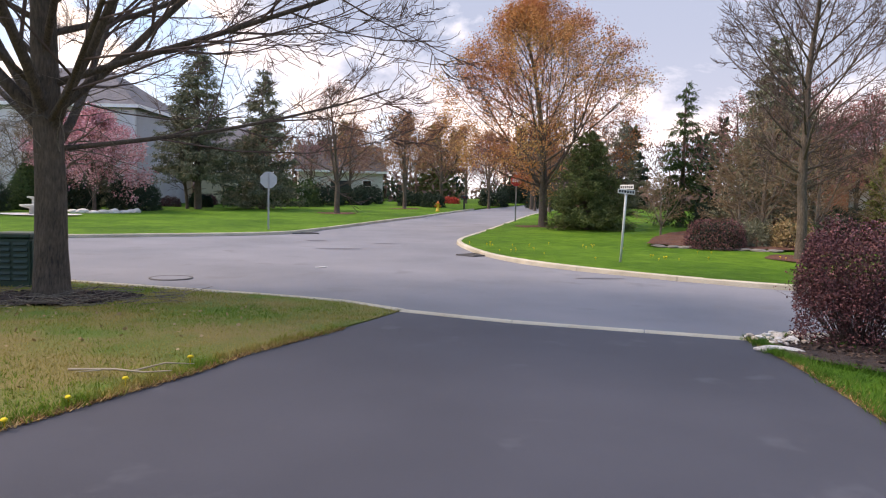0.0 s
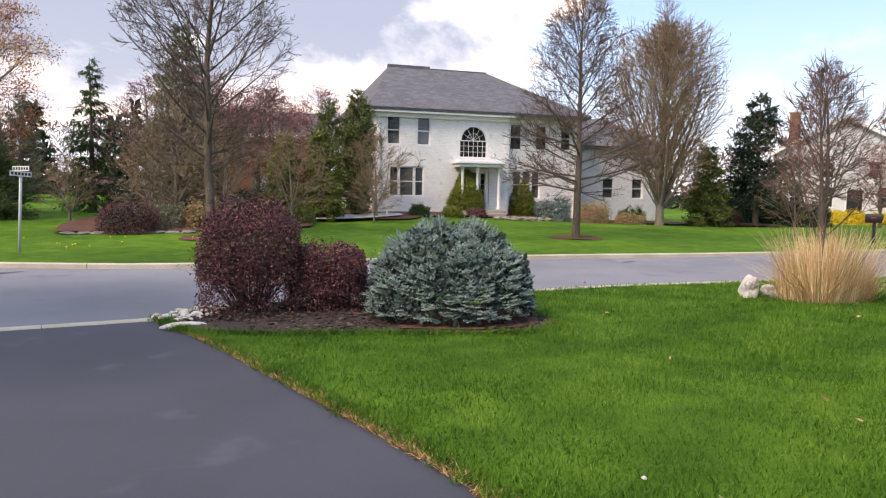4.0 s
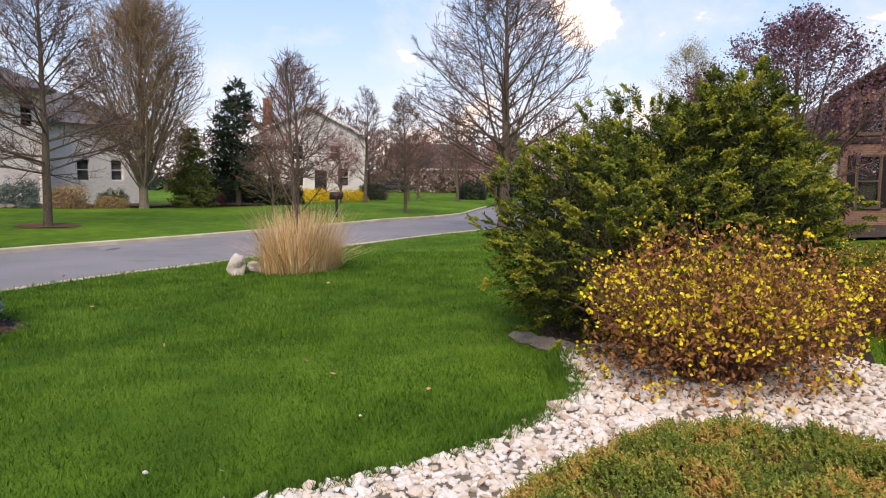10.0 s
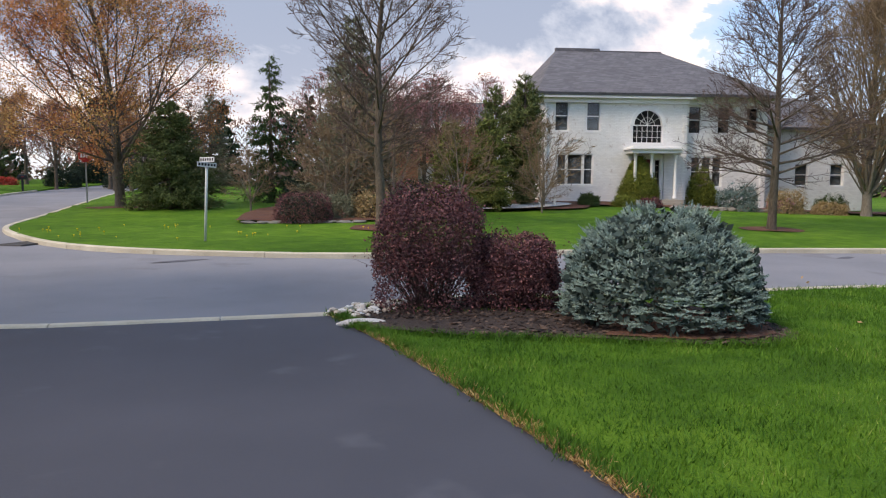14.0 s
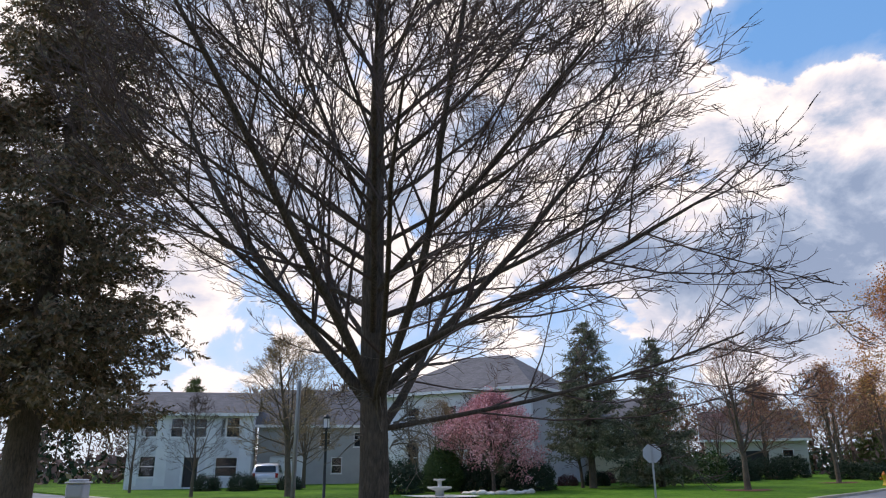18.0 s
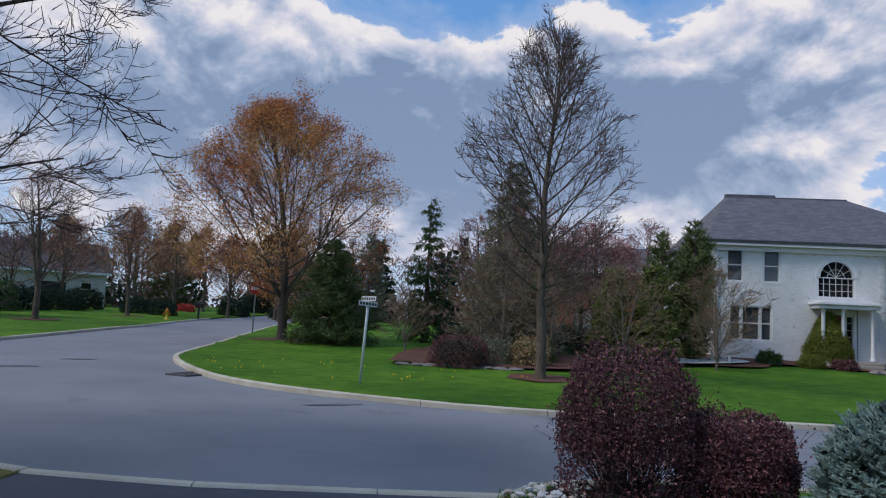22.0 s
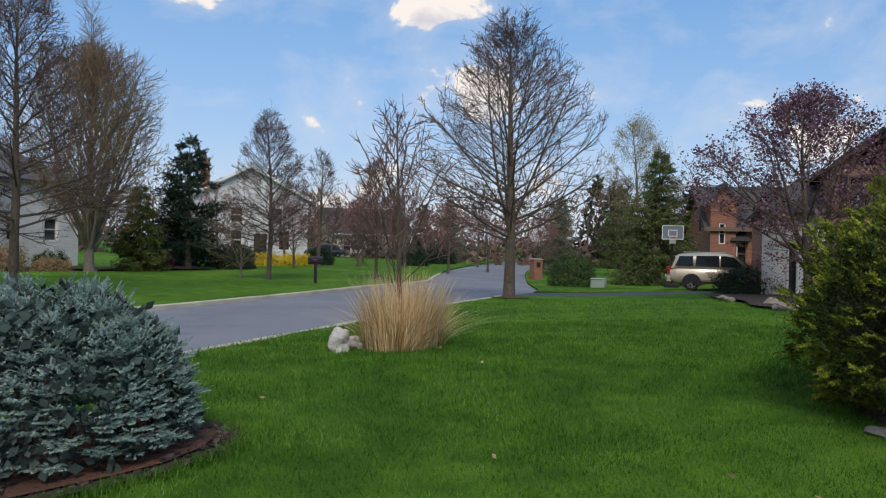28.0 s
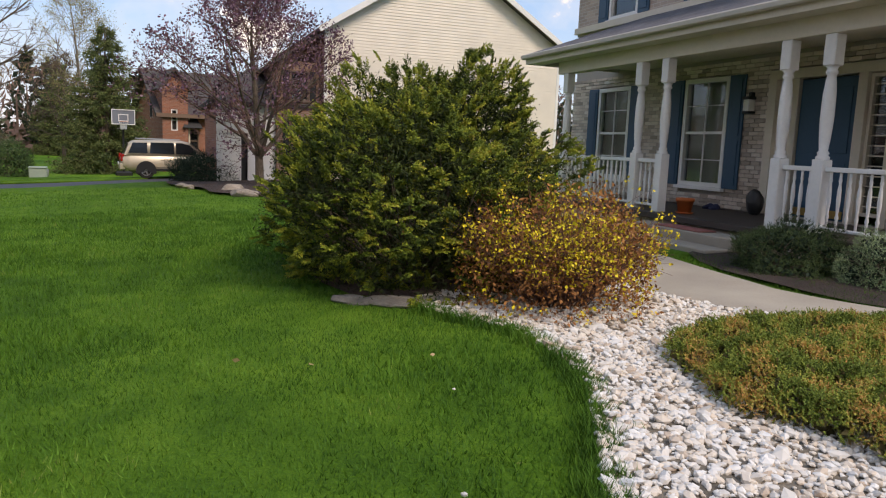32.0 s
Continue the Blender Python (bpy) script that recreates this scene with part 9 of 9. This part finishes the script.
for x, y, rx, ry in ((1.6, 21.6, 0.7, 0.22), (1.0, 24.6, 0.4, 0.15), (6.8, 14.6, 0.6, 0.12), (10.4, 12.4, 0.5, 0.12), (3.2, 23.6, 0.5, 0.10), (15.0, 9.6, 0.6, 0.14), (18.6, 6.6, 0.5, 0.12)):
    pts = [(x + rx * math.cos(a) * rnd.uniform(0.8, 1.1), y + ry * math.sin(a) * rnd.uniform(0.8, 1.1)) for a in np.linspace(0, math.tau, 14, endpoint=False)]
    sheet("road_patch", pts, -0.086, PATCH, 0.3, label="dark mended patch in the road surface", category="road patch")
boulder("litter", 0.9, 16.6, 0.16, 0.03, 0.012, SIGNWHITE, "strip of white litter lying in the road", "litter", 3.3, 25, 0, ground(0.9, 16.6) - 0.09, 0.05)
# low edging stones along the mound of the cherry
for k in range(9):
    a = radians(-118 + 13 * k)
    boulder("edging_stone", -10.4 + 2.25 * math.cos(a), 42.2 + 2.25 * math.sin(a), 0.30, 0.20, 0.10 + 0.03 * (k % 3), WHITEROCK, "flat pale stone edging the mulch mound", "stone", 3.0 + k, math.degrees(a) + 90, 0, None, 0.12, 2)
# garden ornaments of the far lawn
e = thing("garden_fountain", -11.8, 37.1, "white garden fountain among pale stones", "fountain")
part("basin", lathe([(0.25, -0.05), (0.2, 0.3), (0.6, 0.42), (0.62, 0.5), (0.55, 0.5), (0.2, 0.44), (0.1, 0.44), (0.1, 0.75), (0.3, 0.82), (0.3, 0.87), (0.06, 0.84)], 0, 0, 18), e, plain("fountain_stone", (0.62, 0.60, 0.57), 0.7))
e = thing("adirondack_chair", 26.2, 21.3, "white wooden slatted garden chair", "chair", rz=-140)
part("seat", boxes(*[(-0.28, 0.28, -0.28 + 0.11 * k, -0.19 + 0.11 * k, 0.36 - 0.025 * k, 0.385 - 0.025 * k) for k in range(5)]), e, WHITE)
for k in range(5):
    bm = bmesh.new()
    bmesh.ops.create_cube(bm, size=1, matrix=Matrix.Translation((-0.24 + 0.12 * k, 0.42, 0.66)) @ Matrix.Rotation(radians(-22), 4, "X") @ Matrix.Diagonal((0.105, 0.02, 0.85 - 0.05 * abs(k - 2), 1)))
    part("back_slat", bm, e, WHITE)
for s in (-1, 1):
    part("arm", boxes((s * 0.38 - 0.07, s * 0.38 + 0.07, -0.38, 0.45, 0.55, 0.575)), e, WHITE)
    part("leg", boxes((s * 0.33 - 0.03, s * 0.33 + 0.03, -0.32, -0.23, -0.02, 0.549)), e, WHITE)
    part("leg", boxes((s * 0.33 - 0.03, s * 0.33 + 0.03, 0.34, 0.42, -0.02, 0.549)), e, WHITE)

# ---- more planting ----
TANLEAF = islands("tan_dry_sprays", [(0.0, (0.20, 0.13, 0.07)), (0.6, (0.33, 0.23, 0.11)), (1.0, (0.42, 0.32, 0.16))], 0.85)
BLUEJUN = islands("blue_juniper_sprays", [(0.0, (0.07, 0.11, 0.10)), (0.6, (0.15, 0.21, 0.19)), (1.0, (0.25, 0.32, 0.29))], 0.8)
GOLDLEAF = islands("golden_forsythia", [(0.0, (0.45, 0.30, 0.015)), (0.6, (0.72, 0.52, 0.02)), (1.0, (0.78, 0.62, 0.06))], 0.75)
PINKLEAF = islands("pink_azalea", [(0.0, (0.35, 0.12, 0.20)), (1.0, (0.58, 0.27, 0.36))], 0.8)


def cone_shrub(x, y, w, h, mat, seed, label, n=5200, leaf=0.055):
    e = thing("cone_yew", x, y, label, "shrub", group="clipped yews")
    rng = np.random.default_rng(seed)
    u = 1 - np.sqrt(rng.random(n) * 0.995)
    th = rng.uniform(0, math.tau, n)
    prof = 0.5 * w * np.minimum(1.0, 0.80 + 0.9 * u) * np.maximum(0.02, 1 - u ** 1.45) ** 0.75 * (1 + 0.09 * np.sin(5 * th + 9 * u) + 0.05 * rng.normal(size=n))
    p = np.stack([prof * np.cos(th), prof * np.sin(th), 0.03 + u * h], 1)
    d = np.stack([np.cos(th), np.sin(th), 0.5 + 0 * th], 1)
    v, f = needles(p, d + rng.normal(size=p.shape) * 0.4, leaf * 2.4, 8, leaf, leaf * 0.18, rng)
    part("foliage", np_mesh("foliage", v, [f], mat), e)
    v, f = flakes(p * np.array([0.85, 0.85, 0.95]), leaf * 2.6, rng, 1.4)
    part("inner_growth", np_mesh("inner_growth", v, [f], mat), e)
    v, f = tubes([([(0, 0, -0.05), (0, 0, h * 0.8)], [0.06, 0.02])], 6)
    part("trunk", np_mesh("trunk", v, [f], BARK, True), e)
    return e


cone_shrub(32.1, 20.3, 1.85, 2.36, YEWLEAF, 201, "dense clipped cone-shaped yew beside the portico")
cone_shrub(35.5, 19.0, 1.9, 2.2, YEWLEAF, 202, "dense clipped cone-shaped yew before the white house")
cone_shrub(-13.9, 43.3, 2.6, 3.0, NEEDLE_GREEN, 203, "dark green cone-shaped evergreen on the far lawn")
round_shrub("blue_juniper", 33.9, 16.1, 0.95, 1.27, BLUEJUN, 211, "spreading blue-green juniper in the front bed", 3000, 0.045, 0.2, needle=True)
round_shrub("tan_bush", 34.8, 14.3, 0.9, 1.2, TANLEAF, 212, "twiggy tan bush in the front bed", 3600, 0.03, 0.15)
round_shrub("purple_shrub", 41.7, 9.6, 1.0, 0.93, PURPLE, 213, "low dark purple shrub in the front bed", 3000, 0.035)
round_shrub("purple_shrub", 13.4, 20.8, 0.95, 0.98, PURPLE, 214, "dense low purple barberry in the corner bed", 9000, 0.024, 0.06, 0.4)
for x, y, rx, h, mt, nm, lb in ((28.4, 20.6, 0.5, 0.6, BOX, "boxwood_shrub", "small clipped green shrub in the front bed"), (29.8, 19.6, 0.55, 0.5, YEWLEAF, "low_shrub", "low yellow-green shrub in the front bed"),
                                (30.8, 18.8, 0.5, 0.45, PURPLE, "low_shrub", "low reddish shrub in the front bed"), (37.4, 15.6, 0.7, 0.7, PINKLEAF, "azalea", "pink flowering azalea by the white house wall"),
                                (38.3, 13.6, 0.8, 0.9, BOX, "low_shrub", "dark green shrub by the white house"), (36.4, 13.0, 0.8, 0.6, TANLEAF, "low_shrub", "brown twiggy shrub under the upright tree"),
                                (14.7, 21.0, 0.75, 0.9, NEEDLE_GREY, "low_shrub", "loose grey-green shrub behind the edging stones"), (15.7, 20.2, 0.7, 1.0, TANLEAF, "low_shrub", "bare tan shrub in the corner bed"),
                                (16.8, 21.4, 0.8, 0.8, NEEDLE_GREEN, "low_shrub", "low green conifer in the corner bed"), (20.6, 20.8, 0.7, 0.8, NEEDLE_LIME, "low_shrub", "yellow-green shrub in the corner bed")):
    round_shrub(nm, x, y, rx, h, mt, int(x * 10), lb, 2200, 0.035, 0.16, needle=mt not in (PURPLE, PINKLEAF, TANLEAF))
e = round_shrub("forsythia", 50.3, 4.6, 1.4, 0.9, GOLDLEAF, 221, "golden yellow forsythia hedge before the far house", 3500, 0.05, 0.12)
copy_thing(e, pose(51.0, 2.2, ground(51, 2.2), 0, 0, 60) @ Matrix.Scale(0.9, 4))
copy_thing(e, pose(50.2, 6.6, ground(50.2, 6.6), 0, 0, 160) @ Matrix.Scale(0.95, 4))
e = round_shrub("dark_hedge_shrub", 44.3, 5.8, 1.2, 1.45, NEEDLE_DARK, 222, "dark rounded evergreen shrub on the far lawn", 2600, 0.06, 0.12, needle=True)
DARKDOME = e
for x, y, s in ((46.4, 8.4, 1.3), (48.5, 9.6, 1.2), (54.0, 0.6, 0.9), (63.0, -8.0, 1.1), (70, -12, 1.2), (-15.7, 40.4, 1.35), (-12.2, 44.4, 1.15), (-9.0, 44.9, 1.25), (-6.2, 52.0, 0.7), (-20, 47, 0.9), (-30.4, 43.0, 0.75), (-27.9, 43.4, 0.8), (-25.4, 45.2, 0.65), (22.6, 64, 1.2), (11.6, 60, 0.9), (7, 70, 1.3), (26, 84, 1.6), (19.0, 29.4, 1.0), (23.0, 26.4, 0.9)):
    copy_thing(DARKDOME, pose(x, y, ground(x, y), 0, 0, 77 * s) @ Matrix.Scale(s, 4))
round_shrub("dome_yew", 36.9, -11.5, 1.25, 1.75, NEEDLE_GREEN, 223, "rounded dark green yew beside the utility box", 3600, 0.05, 0.1, needle=True)
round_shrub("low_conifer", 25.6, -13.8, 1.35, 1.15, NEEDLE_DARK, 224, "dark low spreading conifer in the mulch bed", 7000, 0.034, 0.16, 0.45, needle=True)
h = round_shrub("hedge", 0.0, 58.0, 2.3, 2.2, BOX, 225, "dense rounded green hedge at the edge of the far lawn", 3600, 0.08, 0.1, 0.35)
copy_thing(h, pose(-3.6, 57.4, ground(-3.6, 57.4), 0, 0, 40) @ Matrix.Scale(0.8, 4))
e = round_shrub("foundation_shrub", -14.5, 50.6, 0.9, 0.9, MATS["barberry_leaves"], 226, "dark red shrub along the house wall", 1500, 0.05)
for x, y, s in ((-12.4, 50.4, 1.0), (-8.2, 52.0, 0.8), (-6.4, 57.0, 0.9)):
    copy_thing(e, pose(x, y, ground(x, y), 0, 0, 50 * s) @ Matrix.Scale(s, 4))

round_shrub("red_azalea", 15.5, 71.5, 1.0, 0.7, islands("red_azalea_flowers", [(0.0, (0.35, 0.04, 0.03)), (1.0, (0.6, 0.09, 0.06))], 0.8), 231, "low bright red azalea down the side street", 1200, 0.06)
for x, y, s in ((-2.0, 60.5, 1.2), (2.6, 61.5, 1.3), (5.2, 64.5, 1.2), (-12.5, 49.8, 0.9), (10.2, 63.4, 1.0), (18.6, 66.0, 1.2)):
    copy_thing(DARKDOME, pose(x, y, ground(x, y), 0, 0, 61 * s) @ Matrix.Scale(s, 4))

# the belt of woods that closes the view all round
WOODTWIG = islands("distant_twigs", [(0.0, (0.10, 0.065, 0.055)), (0.4, (0.17, 0.11, 0.09)), (0.7, (0.22, 0.13, 0.11)), (0.85, (0.26, 0.19, 0.10)), (1.0, (0.13, 0.16, 0.07))], 0.9, coarse=(0.09, 0.6))
WOODGREEN = islands("distant_evergreens", [(0.0, (0.016, 0.030, 0.018)), (0.7, (0.038, 0.062, 0.032)), (1.0, (0.07, 0.085, 0.045))], 0.9, coarse=(0.12, 0.5))
rnd, rng = random.Random(301), np.random.default_rng(301)
tw, gr, trunks, under = [], [], [], []
for k in range(280):
    a = math.tau * (k + rnd.random()) / 280
    d = rnd.choice((78, 88, 98, 112)) * rnd.uniform(0.95, 1.08)
    x, y = 3 + d * math.cos(a), 5 + d * math.sin(a)
    if y > 40 and abs(x - 10 - 0.27 * (y - 40)) < 7 and d < 84:
        continue
    z = ground(x, y) - 0.1
    h, w = rnd.uniform(6.5, 10.5), rnd.uniform(2.6, 4.4)
    if rnd.random() < 0.26:
        u = rng.random(420) ** 1.3
        th = rng.uniform(0, math.tau, 420)
        r = w * 0.75 * (1 - u) ** 0.8 * rng.uniform(0.6, 1.1, 420)
        gr.append(np.stack([x + r * np.cos(th), y + r * np.sin(th), z + 0.3 + u * h], 1))
    else:
        n = 420
        u = rng.random(n) ** 0.8
        th = rng.uniform(0, math.tau, n)
        r = w * np.sin(np.clip(u * 2.6 + 0.35, 0, math.pi)) ** 0.7 * np.sqrt(rng.random(n))
        p = np.stack([x + r * np.cos(th), y + r * np.sin(th), z + 0.8 + u * (h - 0.8)], 1)
        dirs = np.stack([0.5 * np.cos(th), 0.5 * np.sin(th), 0.6 + 0.5 * u], 1) * 1.0
        tw.append((p, dirs))
    n = 150
    th, r = rng.uniform(0, math.tau, n), w * 1.15 * np.sqrt(rng.random(n))
    low = np.stack([x + r * np.cos(th), y + r * np.sin(th), z + 2.6 * rng.random(n) ** 1.4], 1)
    (gr if rnd.random() < 0.45 else under).append(low)
    trunks.append(([(x, y, z), (x, y, z + h * 0.7)], [0.2, 0.04]))
pp, dd = np.concatenate([t[0] for t in tw]), np.concatenate([t[1] for t in tw])
v, f = flakes(pp, 0.15, rng, 5.0, dirs=dd * 0.45)
vu, fu = flakes(np.concatenate(under), 0.42, rng, 2.0)
v, f = np.concatenate([v, vu]), np.concatenate([f, fu + len(v)])
v2, f2 = tubes(trunks, 4)
tagged(new("distant_woods", np_mesh("distant_woods", np.concatenate([v, v2]), [f, f2 + len(v)], WOODTWIG)), "brown and mauve bare woods closing the horizon", "woods", kind="stuff")
v, f = flakes(np.concatenate(gr), 0.5, rng, 1.8)
tagged(new("distant_evergreens", np_mesh("distant_evergreens", v, [f], WOODGREEN)), "dark evergreens scattered through the distant woods", "woods", kind="stuff")

# ---- small things on the ground ----
FALLEN = islands("fallen_leaf", [(0.0, (0.30, 0.19, 0.09)), (1.0, (0.48, 0.35, 0.20))], 0.85)
rng = np.random.default_rng(401)
x = np.concatenate([[5.9, 5.5, 5.05, 6.6, 7.4], rng.uniform(3.2, 14, 9), rng.uniform(-7, 0.5, 420)])
y = np.concatenate([[0.63, 0.4, -0.2, 1.9, 3.1], rng.uniform(-0.5, 5.5, 9), rng.uniform(2.5, 10, 420)])
p = np.stack([x, y, np_ground(x, y) + 0.045], 1)
dirs = np.stack([rng.normal(size=len(x)), rng.normal(size=len(x)), 0.15 * rng.normal(size=len(x))], 1)
dry = (x > 3) | (x < np.interp(y, [2.5, 4, 6, 8, 10], [-2.3, -1.4, -0.6, -0.1, 0.3]) - 0.2)
v, f = flakes(p[dry], 0.032, rng, 1.5, dirs=dirs[dry])
tagged(new("fallen_leaves", np_mesh("fallen_leaves", v, [f], FALLEN)), "scattered tan dead leaves on the grass", "leaves", kind="stuff")
DANDELION = plain("dandelion_yellow", (0.80, 0.58, 0.02), 0.7)
bm0 = lathe([(0.004, 0.0), (0.004, 0.045), (0.019, 0.050), (0.021, 0.058), (0.012, 0.066)], 0, 0, 9)
DAN = bpy.data.meshes.new("dandelion")
bm0.to_mesh(DAN)
bm0.free()
DAN.materials.append(DANDELION)
rnd = random.Random(77)
spots = [(-1.35, 3.4), (-1.2, 3.9), (-1.55, 3.15), (-0.55, 5.25), (-0.3, 5.7), (-0.75, 4.75), (0.05, 6.4), (-2.2, 3.1), (-1.9, 4.0)]
spots = [(x - 0.55 if x < 1 else x, y) for x, y in spots]
spots += [(rnd.uniform(5.6, 14), rnd.uniform(17.4, 23)) for _ in range(40)]
spots = [(x, y) for x, y in spots if y < 10 or (y > 25.2 - 0.9 * x and y < 26 - 0.62 * (x - 6))]
for x, y in spots:
    o = new("dandelion", DAN)
    o.matrix_world = pose(x, y, ground(x, y) + 0.005, rnd.uniform(-15, 15), 0, 0) @ Matrix.Scale(rnd.uniform(0.9, 1.4), 4)
    tagged(o, "yellow dandelion in flower in the grass", "flower", "dandelions")
# twigs dropped under the street tree
segs = []
for k in range(170):
    a, r = rnd.uniform(0, math.tau), 1.25 * math.sqrt(rnd.random())
    x, y = -2.92 + 1.25 * r * math.cos(a) + 0.25, 10.5 + 0.85 * r * math.sin(a)
    b, ln = rnd.uniform(0, math.tau), rnd.uniform(0.15, 0.6)
    z = ground(x, y) + 0.05 + rnd.uniform(0, 0.05)
    segs.append((x, y, z, x + ln * math.cos(b), y + ln * math.sin(b), z + rnd.uniform(-0.02, 0.08), 0.006, 0.003))
v, f = twig_tubes(segs, 4)
tagged(new("fallen_twigs", np_mesh("fallen_twigs", v, [f], PALEBARK)), "grey-brown twigs dropped round the street tree", "twigs", kind="stuff")
e = thing("dead_branch", -1.35, 6.1, "thin pale dead branch lying on the grass", "branch", rz=-12)
lines = [([(0, 0, 0.05), (0.35, 0.02, 0.055), (0.6, -0.03, 0.05), (0.8, 0.0, 0.06)], [0.010, 0.009, 0.007, 0.004]), ([(0.5, 0.0, 0.05), (0.7, 0.12, 0.09), (0.9, 0.2, 0.07)], [0.008, 0.006, 0.003]), ([(0.25, 0.0, 0.05), (0.12, -0.12, 0.06)], [0.007, 0.003])]
v, f = tubes(lines, 6)
part("stick", np_mesh("stick", v, [f], plain("pale_dead_wood", (0.42, 0.34, 0.24), 0.9), True), e)
